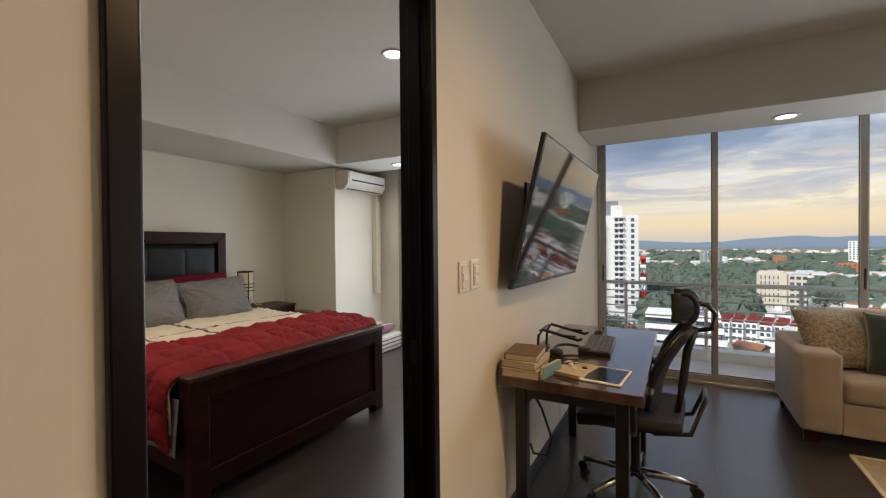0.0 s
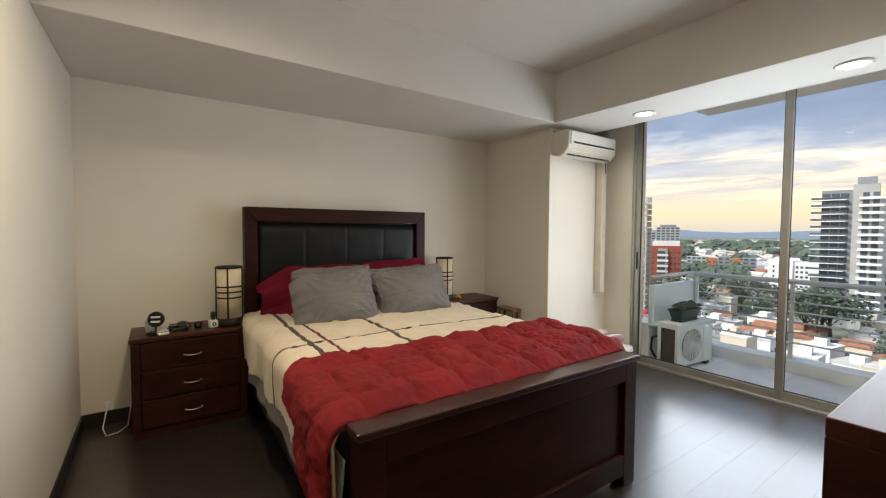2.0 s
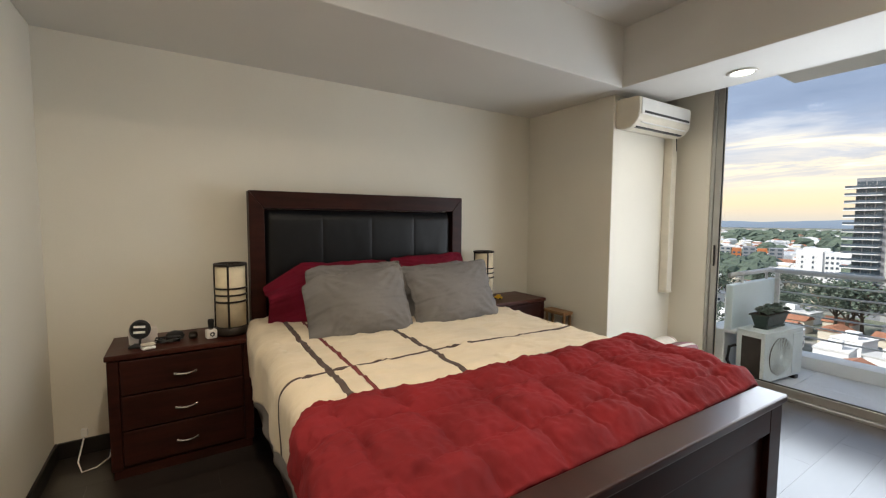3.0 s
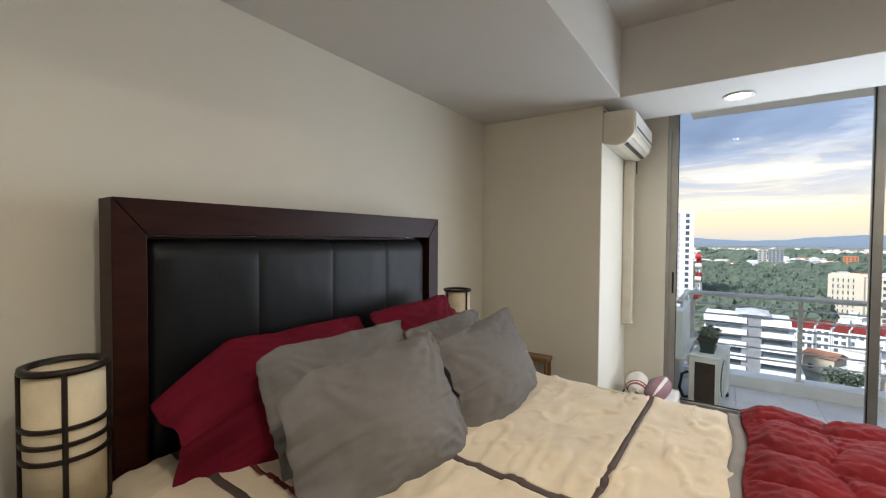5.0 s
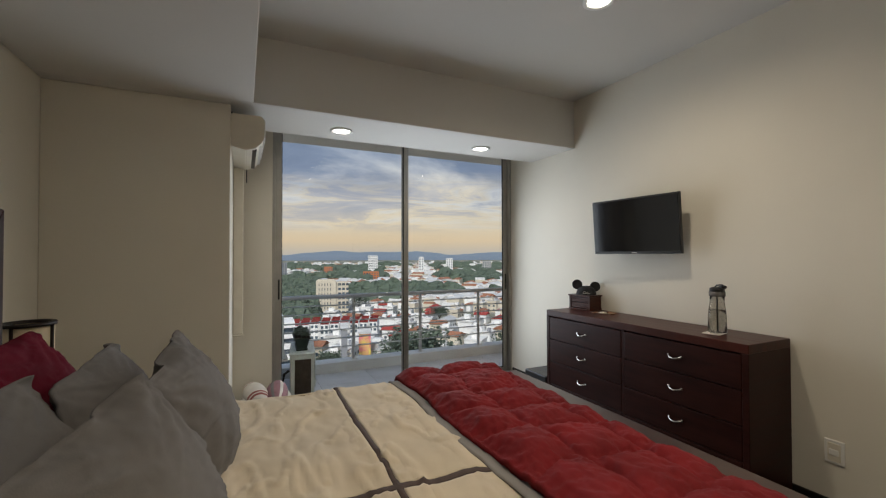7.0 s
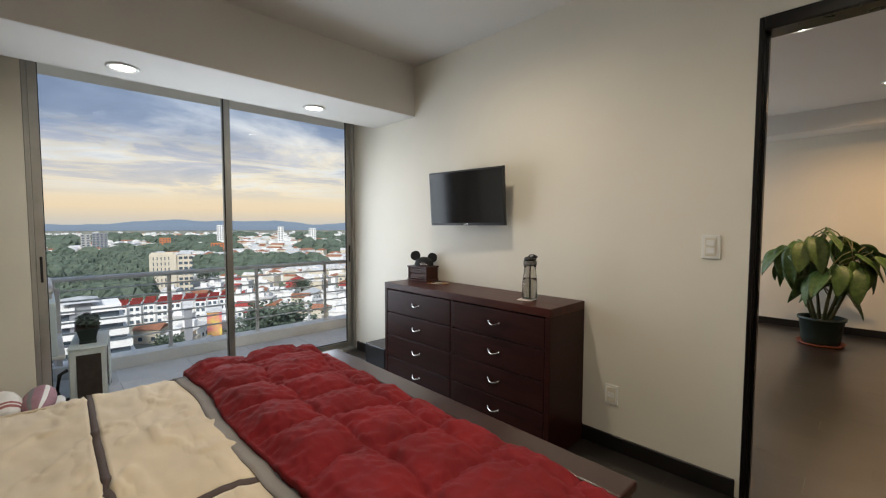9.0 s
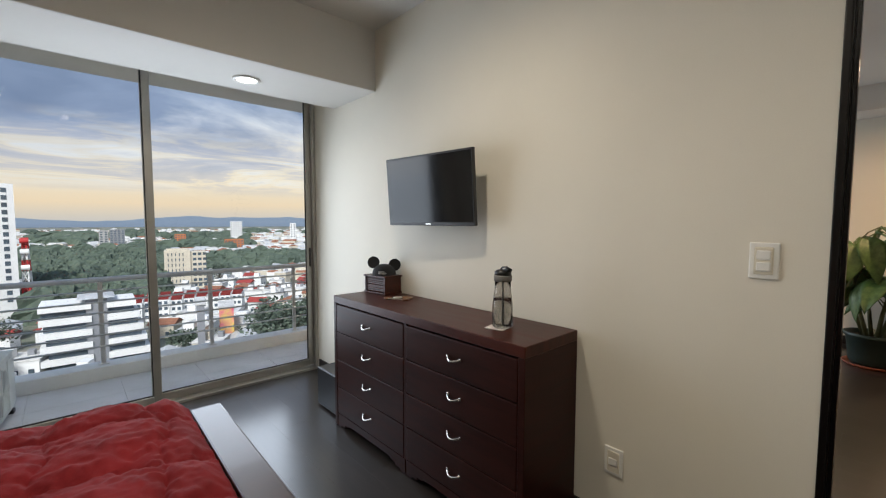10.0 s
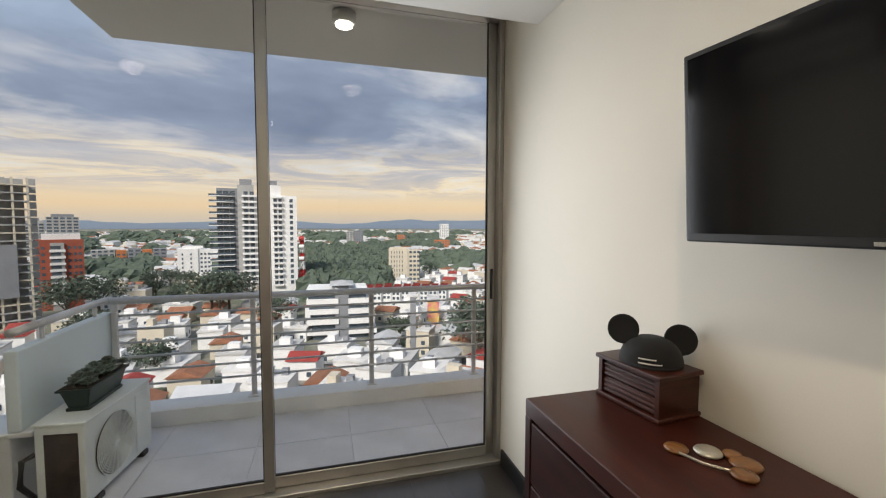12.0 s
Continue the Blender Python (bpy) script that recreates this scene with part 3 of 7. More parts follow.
part("strike_plate", box_bm(0.036, 0.056, DOOR_Y1 - 0.013, DOOR_Y1 - 0.0105, 0.98, 1.06, 0.0008, 1), M["iron"], df, "dark steel strike plate")

dl = thing("door_1", "dark-stained bedroom door standing open against the wall", "door", kind="structure")
LY0, LY1 = DOOR_Y0 + 0.002, DOOR_Y0 + 0.043
part("leaf", box_bm(-0.802, -0.026, LY0, LY1, 0.008, DOOR_H - 0.004, 0.003, 1), M["jamb"], dl)
for z in (0.22, 1.50, 2.02):
    h = part("hinge", box_bm(-0.0258, -0.0225, LY0 + 0.010, LY1 - 0.003, z, z + 0.088, 0.001, 1), M["brass"], dl, "worn brass hinge leaf")
    part("knuckle", tube_bm([(-0.018, LY0 + 0.003, z), (-0.018, LY0 + 0.003, z + 0.088)], 0.0055, 10), M["brass"], h)
    for dz in (0.012, 0.044, 0.076):
        yy = LY0 + (0.032 if dz == 0.044 else 0.021)
        part("screw", tube_bm([(-0.0226, yy, z + dz), (-0.0212, yy, z + dz)], 0.0042, 8), M["chrome"], h)
part("rosette", tube_bm([(-0.735, LY1, 1.0), (-0.735, LY1 + 0.008, 1.0)], 0.026, 20), M["brass"], dl, "brass lever rosette")
part("lever", tube_bm([(-0.735, LY1 + 0.008, 1.0), (-0.735, LY1 + 0.045, 1.0), (-0.72, LY1 + 0.052, 1.0), (-0.62, LY1 + 0.052, 0.998)], 0.009, 10), M["brass"], dl, "brass door lever", smooth=True)


# recessed lamps
def downlight(p, label):
    d = thing("downlight", label, "ceiling lamp", "recessed ceiling lamps", at=Matrix.Translation(p))
    part("trim_ring", lathe_bm([(0.062, -0.001), (0.088, -0.001), (0.090, -0.006), (0.080, -0.011), (0.066, -0.009), (0.062, -0.001)], 32), M["white"], d, smooth=True)
    part("diffuser", lathe_bm([(0.0, -0.004), (0.063, -0.004), (0.063, -0.001), (0.0, -0.001)], 32), M["lamp_on"], d, "lit frosted lens")
    return d


# the fitting at (-1.70, 0.64) is added for the fill lamp, out of view
for p in [(-2.088, 3.804, SOF_Z), (-0.80, 3.804, SOF_Z), (-0.984, 2.19, CEIL), (-1.70, 0.64, CEIL), (1.60, 3.80, SOF_Z), (1.5, 0.9, CEIL), (1.0, -1.2, CEIL), (3.6, 0.4, CEIL)]:
    downlight(p, "round recessed ceiling lamp, switched on, white trim")


# ---------- bedroom ----------
BED = pose(-3.705, 1.743, 0, 0, 0, -1.0)


def build_bed():
    b = thing("bed", "espresso-stained wooden double bed with black leather headboard", "bed", at=BED)
    hw, top = 0.807, 1.546
    rw = 0.112
    for sg in (-1, 1):
        part("headboard_stile", prism_bm([(sg * hw, 0), (sg * hw, top), (sg * (hw - 0.09), top - rw), (sg * (hw - 0.09), 0)], 0.0, 0.11, 0.0025), M["wood"], b)
    part("headboard_rail", prism_bm([(-hw + 0.002, top), (hw - 0.002, top), (hw - 0.092, top - rw), (-hw + 0.092, top - rw)], 0.0, 0.1095, 0.0025), M["wood"], b)
    part("headboard_back", box_bm(0.0, 0.04, -hw + 0.09, hw - 0.09, 0.25, top - 0.115), M["wood"], b)
    # upholstered pad of four panels with seams
    y0, y1, z0, z1 = -hw + 0.097, hw - 0.097, 0.55, top - 0.125
    edges = [y0, y0 + 0.37, 0.0 + 0.02, y1 - 0.34, y1]
    for a, c in zip(edges, edges[1:]):
        def f(u, v, a=a, c=c):
            y, z = a + (c - a) * u, z0 + (z1 - z0) * v
            eu = min(u, 1 - u) * (c - a)
            ev = min(v, 1 - v) * (z1 - z0)
            edge_u = 0.004 if (a > y0 and u < 0.5) or (c < y1 and u >= 0.5) else 0.034
            d = edge_u * math.exp(-eu / 0.014) + 0.034 * math.exp(-ev / 0.02)
            return (0.095 - d + 0.002 * fbm(y, z, 3, 9), y, z)
        part("leather_panel", grid_bm(30, 26, f), M["leather"], b, "black leather upholstered panel", smooth=True)
    # side rails, footboard
    for s in (-1, 1):
        part("side_rail", box_bm(0.11, 2.27, s * 0.785 - 0.016, s * 0.785 + 0.016, 0.16, 0.40, 0.004, 2), M["wood"], b)
    fx0, fx1, fz = 2.258, 2.338, 0.702
    for s in (-1, 1):
        ya, yb = sorted((s * 0.80, s * 0.70))
        part("footboard_stile", box_bm(fx0, fx1, ya, yb, 0, fz - 0.03, 0.004, 2), M["wood"], b)
    part("footboard_panel", box_bm(fx0 + 0.02, fx1 - 0.022, -0.701, 0.701, 0.08, fz - 0.03), M["wood"], b)
    part("footboard_rail", box_bm(fx0, fx1, -0.7005, 0.7005, fz - 0.13, fz - 0.031, 0.004, 2), M["wood"], b)
    part("footboard_rail", box_bm(fx0, fx1, -0.7005, 0.7005, 0.06, 0.17, 0.004, 2), M["wood"], b)
    part("footboard_cap", box_bm(fx0 - 0.012, fx1 + 0.012, -0.81, 0.81, fz - 0.03, fz, 0.006, 2), M["capwood"], b)
    part("slat_base", box_bm(0.11, 2.255, -0.768, 0.768, 0.26, 0.34), M["sheet"], b)
    mt = tagged(part("mattress", box_bm(0.12, 2.245, -0.765, 0.765, 0.342, 0.665, 0.05, 4), M["sheet"], None, smooth=True), "grey-sheeted thick double mattress on the bed frame", "mattress")
    mt.matrix_world = BED
    return b


def drape_y(v, half, zt, drop_near, drop_far, rad=0.07):
    """Path over the bed from the near hem up, across and down the far side; v 0..1."""
    flat = 2 * (half - rad)
    arc = rad * math.pi / 2
    total = drop_near + arc + flat + arc + drop_far
    s = v * total
    if s < drop_near:
        return (-half, zt - rad - (drop_near - s), 0)
    s -= drop_near
    if s < arc:
        a = s / rad
        return (-half + rad - rad * math.cos(a), zt - rad + rad * math.sin(a), 1)
    s -= arc
    if s < flat:
        return (-half + rad + s, zt, 2)
    s -= flat
    if s < arc:
        a = s / rad
        return (half - rad + rad * math.sin(a), zt - rad + rad * math.cos(a), 1)
    s -= arc
    return (half, zt - rad - s, 0)


def build_duvet():
    half, zt = 0.845, 0.722
    stripes = [(-0.655, 0.0125, 1), (-0.555, 0.009, 2), (-0.165, 0.0115, 1)]
    cross = [(1.30, 0.0095, 1)]
    bm = bmesh.new()
    nu, nv = 220, 240

    def f(u, v):
        x = 0.14 + u * 2.08
        y, z, side = drape_y(v, half, zt, 0.21, 0.24)
        w = 0.011 * fbm(x, y, 0.3, 2.4) + 0.007 * fbm(x, y * 0.5, 1.3, 9.0) + 0.007 * math.exp(-(fbm(x * 1.6, y * 0.5, 6.1, 2.6) / 0.05) ** 2) + 0.006 * math.exp(-(fbm(x * 2.6, y * 0.8, 2.7, 3.0) / 0.05) ** 2)
        w += 0.0014 * math.sin(x * 58 + 7 * fbm(x, y, 4, 1.2)) * max(0.0, 0.5 + fbm(x, y, 12, 2.2)) + 0.009 * math.sin(x * 21 + 4 * fbm(x, y, 5, 1.8)) * max(0.0, fbm(x, y, 8, 1.6))
        if side == 2:
            z += w + 0.012 * math.sin(math.pi * min(1, max(0, (y + half) / (2 * half))))
        else:
            y += (1 if y > 0 else -1) * (0.014 * math.sin(x * 11 + 3 * fbm(x, z, 2, 1.5)) * (0.722 - z) / 0.3 + w)
            z += 0.03 * fbm(x, 3.0, 2, 1.3) * (0.722 - z) / 0.3
        if x > 1.55:
            z -= 0.052 * min(1.0, (x - 1.55) / 0.15)
        return (x, y, z)

    grid_bm(nu, nv, f, bm)
    bm.faces.ensure_lookup_table()
    k = 0
    for i in range(nu):
        for j in range(nv):
            x = 0.14 + (i + 0.5) / nu * 2.08
            y, z, side = drape_y((j + 0.5) / nv, half, zt, 0.21, 0.24)
            yy = y if side == 2 else (y - (0.722 - z) if y < 0 else y + (0.722 - z))
            mi = 0
            for c, hwid, m in stripes:
                if abs(yy - c) < hwid:
                    mi = m
            for c, hwid, m in cross:
                if abs(x - c) < hwid:
                    mi = m
            bm.faces[k].material_index = mi
            k += 1
    bmesh.ops.recalc_face_normals(bm, faces=bm.faces)
    q = thing("duvet", "cream cotton duvet with charcoal and wine stripes, spread on the bed", "duvet", at=BED)
    for mi, (name, m, lab) in enumerate((("cover", "cream", ""), ("charcoal_band", "stripe", "sewn-on charcoal band"), ("wine_band", "redstripe", "sewn-on wine-red band"))):
        piece = bm.copy()
        bmesh.ops.delete(piece, geom=[f_ for f_ in piece.faces if f_.material_index != mi], context="FACES")
        for f_ in piece.faces:
            f_.material_index = 0
        bmesh.ops.solidify(piece, geom=list(piece.faces), thickness=0.012)
        part(name, piece, M[m], q, lab, smooth=True)
    bm.free()
    return q


def build_quilt():
    half, zt = 0.880, 0.748
    x0, x1 = 1.628, 2.24

    def shape(u, v, lift, grow):
        x = x0 - grow + (x1 - x0 + grow) * u
        y, z, side = drape_y(v, half, zt, 0.30, 0.10, 0.09)
        total = 0.30 + 0.10 + 2 * (half - 0.09) + math.pi * 0.09
        s = v * total
        x += 0.018 * fbm(s, 0.4, 1, 2.6) * (1 - u) + 0.34 * min(1.0, max(0.0, 0.44 - s) / 0.34) ** 1.3 * (1 - u)
        cu = abs(math.sin(math.pi * (x - x0) / 0.235 + 0.9 * fbm(x, s, 3, 2.2)))
        cv = abs(math.sin(math.pi * s / 0.235 + 1.0 * fbm(x, s, 6, 2.2)))
        puff = (cu * cv) ** 0.33
        wr = 0.011 * fbm(x, s, 2, 13) + 0.007 * fbm(x, s, 9, 34)
        edge = min(1.0, min(u, 1 - u) * 9 + 0.15) * min(1.0, min(v, 1 - v) * 14 + 0.2)
        d = (0.043 * puff * edge + wr * (0.4 + 0.6 * (1 - puff)) * 1.5 + lift)
        if u > 0.78:
            z -= 0.045 * (u - 0.78) / 0.22
        z += 0.02 * fbm(x, s, 4, 1.6)
        if side == 2:
            return (x, y, z + d)
        if side == 1:
            return (x, y + (d * 0.7 if y > 0 else -d * 0.7), z + d * 0.7)
        return (x, y + (d if y > 0 else -d), z)

    bm = shell_bm(110, 330, lambda u, v: shape(u, v, 0.0, 0.0), lambda u, v: shape(u, v, -0.02, 0.0))
    q = thing("quilt", "red puffy quilted comforter with grey lining across the bed foot", "comforter", at=BED)
    part("quilted_cover", bm, M["redquilt"], q, smooth=True)

    def lining(u, v, under=0.0):
        x, y, z = shape(u * 0.22, v, 0.0, 0.03)
        y0_, z0_, side = drape_y(v, half - 0.016, zt - 0.012, 0.34, 0.10, 0.09)
        return (x - 0.012, (y0_ if side != 2 else y) + (0 if side == 2 else under * (1 if y0_ < 0 else -1)), z0_ + 0.006 * fbm(x, y, 2, 9) - (under if side else 0))

    bm = shell_bm(10, 160, lining, lambda u, v: lining(u, v, 0.006))
    part("lining", bm, M["sheet"], q, "grey cotton lining", smooth=True)
    return q


def pillow(label, material, base, tilt, w, h, t, yaw=0.0, roll=0.0, flange=0.0, seed=0.0, flap=0.0):
    ta = radians(tilt)
    Wv = Vector((0, 1, 0))
    Hv = Vector((-math.cos(ta), 0, math.sin(ta)))
    rot = Matrix((Wv, Hv, Wv.cross(Hv))).transposed().to_4x4()
    rot = Matrix.Rotation(radians(yaw), 4, "Z") @ rot @ Matrix.Rotation(radians(roll), 4, "Z")
    m = Matrix.Translation(Vector(base)) @ rot
    bm = bmesh.new()
    n = 64

    def side(sgn):
        def f(u, v):
            a, c = 2 * u - 1, 2 * v - 1
            ia, ic = min(1.0, abs(a) / (1 - flange)), min(1.0, abs(c) / (1 - flange))
            prof = max(0.0, (1 - ia ** 2.2)) ** 0.62 * max(0.0, (1 - ic ** 2.2)) ** 0.62
            sx = w / 2 * a * (1 - 0.04 * (1 - c * c) - 0.04 * (a * c) ** 10)
            sy = h / 2 * c * (1 - 0.045 * (1 - a * a) - 0.05 * (a * c) ** 10)
            wr = 0.006 * fbm(a * 1.5 + seed, c * 1.5, sgn, 1.2, 2) + 0.003 * fbm(a + seed, c * 2, 4 + sgn, 5.0)
            crease = 0.0
            for ka, kc in ((-1, -1), (1, -1), (-1, 1), (1, 1)):
                dx, dy = a - ka, c - kc
                dist = math.hypot(dx, dy)
                ang = math.atan2(dy, dx)
                crease += 0.0045 * math.sin(19 * ang + 3 * seed + ka + 2.0 * fbm(a + seed, c, kc, 1.3, 2)) * math.exp(-((dist - 0.55) / 0.45) ** 2)
            fold = fbm(a * 0.8 + seed, c * 2.2, 7 + sgn, 1.5, 2)
            crease += 0.007 * math.exp(-(fold / 0.035) ** 2) * (0.3 + 0.7 * abs(c))
            z = sgn * (t / 2 * prof + 0.003) + (wr + crease) * (0.25 + 0.75 * min(1, prof * 1.5))
            z += 0.030 * fbm(a * 2 + seed, c * 2, 11, 1.3) * (1 - prof) ** 2
            z -= 0.02 * a * a * (1 if c < 0 else 0.3)
            # the filling sinks towards the lower half
            z += sgn * 0.018 * prof * (-c)
            # the open hem of the case hangs loose past the filling
            k = max(0.0, (-a - 0.82) / 0.18)
            sx -= flap * k
            sy -= flap * k * (0.35 + 0.30 * c)
            z += 0.03 * k * flap / 0.1 * math.sin(4.5 * c + seed)
            return (sx, sy + h / 2, z)
        return f

    grid_bm(n, n, side(1), bm)
    grid_bm(n, n, side(-1), bm)
    bmesh.ops.remove_doubles(bm, verts=bm.verts, dist=0.0005)
    per = [e for e in bm.edges if len(e.link_faces) == 1]
    if per:
        bmesh.ops.bridge_loops(bm, edges=per)
    bmesh.ops.recalc_face_normals(bm, faces=bm.faces)
    ob = part("pillow", bm, material, None, smooth=True)
    ob.matrix_world = m
    return tagged(ob, label, "pillow", "pillows on the bed")


build_bed()
build_duvet()
build_quilt()


def build_sheet():
    def f(u, v):
        x = 0.30 + 1.96 * u
        z = 0.58 - (0.30 + 0.05 * fbm(x, 1.0, 0, 1.7)) * v
        return (x, -0.822 - 0.016 * v * (1 + math.sin(x * 17 + 4 * fbm(x, 0.2, 3, 1.4))) * 0.8, z)
    bm = grid_bm(120, 14, f)
    bmesh.ops.recalc_face_normals(bm, faces=bm.faces)
    bmesh.ops.solidify(bm, geom=list(bm.faces), thickness=0.004)
    o = part("bed_sheet", bm, M["sheet"], None, smooth=True)
    o.matrix_world = BED
    return tagged(o, "rumpled grey sheet hanging below the duvet", "sheet")


build_sheet()
pillow("wine-red cotton pillow propped against the leather headboard", M["winecloth"], (-3.27, 1.50, 0.70), 56, 0.68, 0.46, 0.16, seed=1, flap=0.18)
pillow("wine-red cotton pillow half hidden behind grey pillows", M["winecloth"], (-3.23, 2.16, 0.71), 60, 0.64, 0.46, 0.14, seed=2, roll=2)
pillow("slate-grey cotton pillow leaning on the red one", M["greycloth"], (-3.07, 1.50, 0.70), 60, 0.58, 0.445, 0.15, seed=3, flange=0.04, yaw=-9, roll=2, flap=0.04)
pillow("slate-grey cotton pillow behind the front pillow", M["greycloth"], (-3.02, 2.08, 0.71), 62, 0.60, 0.405, 0.14, seed=4, flange=0.04, roll=2)
pillow("creased slate-grey cotton pillow with flanged edge lying on duvet", M["greycloth"], (-2.86, 1.44, 0.695), 63, 0.52, 0.43, 0.20, seed=5, flange=0.04, yaw=-15, roll=7, flap=0.07)
pillow("plump slate-grey cotton pillow leaning at the bed's far side", M["greycloth"], (-2.84, 2.06, 0.70), 65, 0.64, 0.415, 0.20, seed=6, flange=0.04, roll=5)


# handles shared by drawers
def handle_bm(length=0.085, out=0.022, sag=0.012):
    pts = []
    for i in range(13):
        a = i / 12
        pts.append((out * math.sin(math.pi * a) ** 0.8, -length / 2 + length * a, -sag * math.sin(math.pi * a)))
    bm = tube_bm(pts, 0.0062, 10)
    for s in (-1, 1):
        box_bm(-0.002, 0.006, s * length / 2 - 0.007, s * length / 2 + 0.007, -0.008, 0.008, 0.003, 2, bm=bm)
    return bm


def nightstand(m, label):
    t = thing("nightstand", label, "nightstand", "nightstands beside the bed", at=m)
    w, d, h = 0.68, 0.40, 0.665
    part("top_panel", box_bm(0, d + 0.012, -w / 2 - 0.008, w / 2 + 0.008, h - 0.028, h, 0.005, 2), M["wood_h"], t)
    part("carcass", box_bm(0, d - 0.02, -w / 2, w / 2, 0.05, h - 0.028), M["wood"], t)
    part("plinth", box_bm(0.01, d - 0.01, -w / 2 + 0.01, w / 2 - 0.01, 0, 0.05), M["wood"], t)
    for s in (-1, 1):
        a, b = sorted((s * w / 2, s * (w / 2 - 0.05)))
        part("stile", box_bm(d - 0.02, d, a, b, 0.05, h - 0.028, 0.003, 1), M["wood"], t)
    for i in range(3):
        z0 = 0.07 + i * 0.188
        dr = part("drawer_front", box_bm(d - 0.02, d + 0.004, -w / 2 + 0.053, w / 2 - 0.053, z0, z0 + 0.182, 0.005, 2), M["wood"], t)
        hd = part("drawer_handle", handle_bm(0.095, 0.020, 0.002), M["chrome"], dr, "bowed satin chrome handle", smooth=True)
        hd.location = (d + 0.004, 0, z0 + 0.075)
    return t


nightstand(pose(WX + 0.02, 0.565, 0), "espresso three-drawer nightstand carrying a lamp and trinkets")
nightstand(pose(WX + 0.02, 3.01, 0), "espresso three-drawer nightstand beside the column")


def table_lamp(m, label):
    t = thing("table_lamp", label, "table lamp", "bedside lamps", at=m)
    r, z0, z1 = 0.083, 0.055, 0.425
    part("base", lathe_bm([(0, 0), (0.088, 0), (0.092, 0.012), (0.088, 0.045), (0.08, 0.055), (0, 0.055)], 32), M["iron"], t, "dark wood base", smooth=True)
    part("shade", lathe_bm([(r - 0.004, z0), (r, z0), (r, z1), (r - 0.004, z1), (r - 0.004, z0)], 40), M["shade"], t, "parchment cylinder shade", smooth=True)
    part("top_rim", lathe_bm([(r - 0.008, z1 - 0.006), (r + 0.008, z1 - 0.006), (r + 0.008, z1 + 0.008), (r - 0.008, z1 + 0.008), (r - 0.008, z1 - 0.006)], 40), M["iron"], t, smooth=True)
    for z in (0.205, 0.245, 0.285):
        part("hoop", lathe_bm([(r, z - 0.005), (r + 0.008, z - 0.005), (r + 0.008, z + 0.005), (r, z + 0.005), (r, z - 0.005)], 40), M["iron"], t)
    for k in range(4):
        a = math.pi / 2 * k - 0.25
        x, y = (r + 0.004) * math.cos(a), (r + 0.004) * math.sin(a)
        part("upright", tube_bm([(x, y, z0 - 0.01), (x, y, z1)], 0.006, 8), M["iron"], t)
    part("bulb", lathe_bm([(0, 0.12), (0.02, 0.13), (0.03, 0.17), (0.02, 0.21), (0, 0.22)], 12), M["white"], t, smooth=True)
    return t


table_lamp(pose(-3.555, 0.815, 0.665), "cylindrical parchment table lamp with dark iron bands, switched off")
table_lamp(pose(-3.60, 2.80, 0.665), "cylindrical parchment lamp behind the pillows, switched off")

# small things on the near nightstand
NS = 0.666
t = thing("travel_clock", "small oval black travel clock on a folding stand", "clock", at=pose(-3.50, 0.36, NS, 0, 0, -20))
part("foot", box_bm(-0.04, 0.03, -0.045, 0.045, 0, 0.012, 0.004, 2), M["black"], t)
bm = tube_bm([(0, 0, 0.01), (-0.008, 0, 0.05)], 0.006)
part("stem", bm, M["black"], t)
d = part("clock_rim", lathe_bm([(0, -0.006), (0.048, -0.006), (0.053, 0), (0.048, 0.007), (0.044, 0.007), (0.044, 0.003), (0, 0.003)], 28), M["black"], t, smooth=True)
d.matrix_local = pose(-0.01, 0, 0.095, 0, 80, 0)
g = part("clock_face", lathe_bm([(0, 0.0035), (0.043, 0.0035), (0.043, 0.0055), (0, 0.0055)], 28), M["screen"], t, "dark glass face")
for kz in (-0.014, 0.016):
    part("pale_bar", box_bm(0.0, 0.0015, -0.028, 0.028, kz - 0.006, kz + 0.006), M["white"], t).matrix_local = pose(-0.003, 0, 0.095, 0, -10, 0)
g.matrix_local = pose(-0.01, 0, 0.095, 0, 80, 0)

t = thing("card_box", "small white cardboard box behind the clock", "box", at=pose(-3.60, 0.37, NS, 0, 0, 8))
part("carton", box_bm(-0.03, 0.03, -0.065, 0.065, 0, 0.075, 0.002, 1), M["paper"], t)
part("lid_flap", box_bm(-0.031, 0.031, -0.066, 0.066, 0.0755, 0.079, 0.001, 1), M["paper"], t)
t = thing("charging_case", "white plastic earphone case lying on nightstand", "case", at=pose(-3.44, 0.40, NS, 0, 0, 15))
part("shell", box_bm(-0.025, 0.025, -0.032, 0.032, 0, 0.018, 0.008, 3), M["white"], t, smooth=True)
part("lid", box_bm(-0.024, 0.024, -0.031, 0.031, 0.0185, 0.032, 0.007, 3), M["ivory"], t, smooth=True)
t = thing("sunglasses", "folded black sunglasses on the nightstand", "sunglasses", at=pose(-3.54, 0.49, NS, 0, 0, 80))
for s in (-1, 1):
    part("lens", lathe_bm([(0, 0), (0.024, 0.002), (0.026, 0.006), (0.022, 0.01), (0, 0.012)], 18, s * 0.032, 0.0), M["screen"], t).rotation_euler = (radians(70), 0, 0)
    part("temple", tube_bm([(s * 0.06, 0, 0.024), (s * 0.058, -0.03, 0.022), (-s * 0.03, -0.045, 0.01)], 0.004, 8), M["black"], t)
part("bridge", tube_bm([(-0.06, 0, 0.026), (0, -0.002, 0.03), (0.06, 0, 0.026)], 0.005, 8), M["black"], t)
t = thing("pouch", "crumpled black pouch on the nightstand", "pouch", at=pose(-3.58, 0.52, NS))
part("body", lathe_bm([(0, 0), (0.04, 0.003), (0.05, 0.02), (0.035, 0.042), (0.012, 0.05), (0, 0.05)], 14), M["felt"], t, smooth=True)
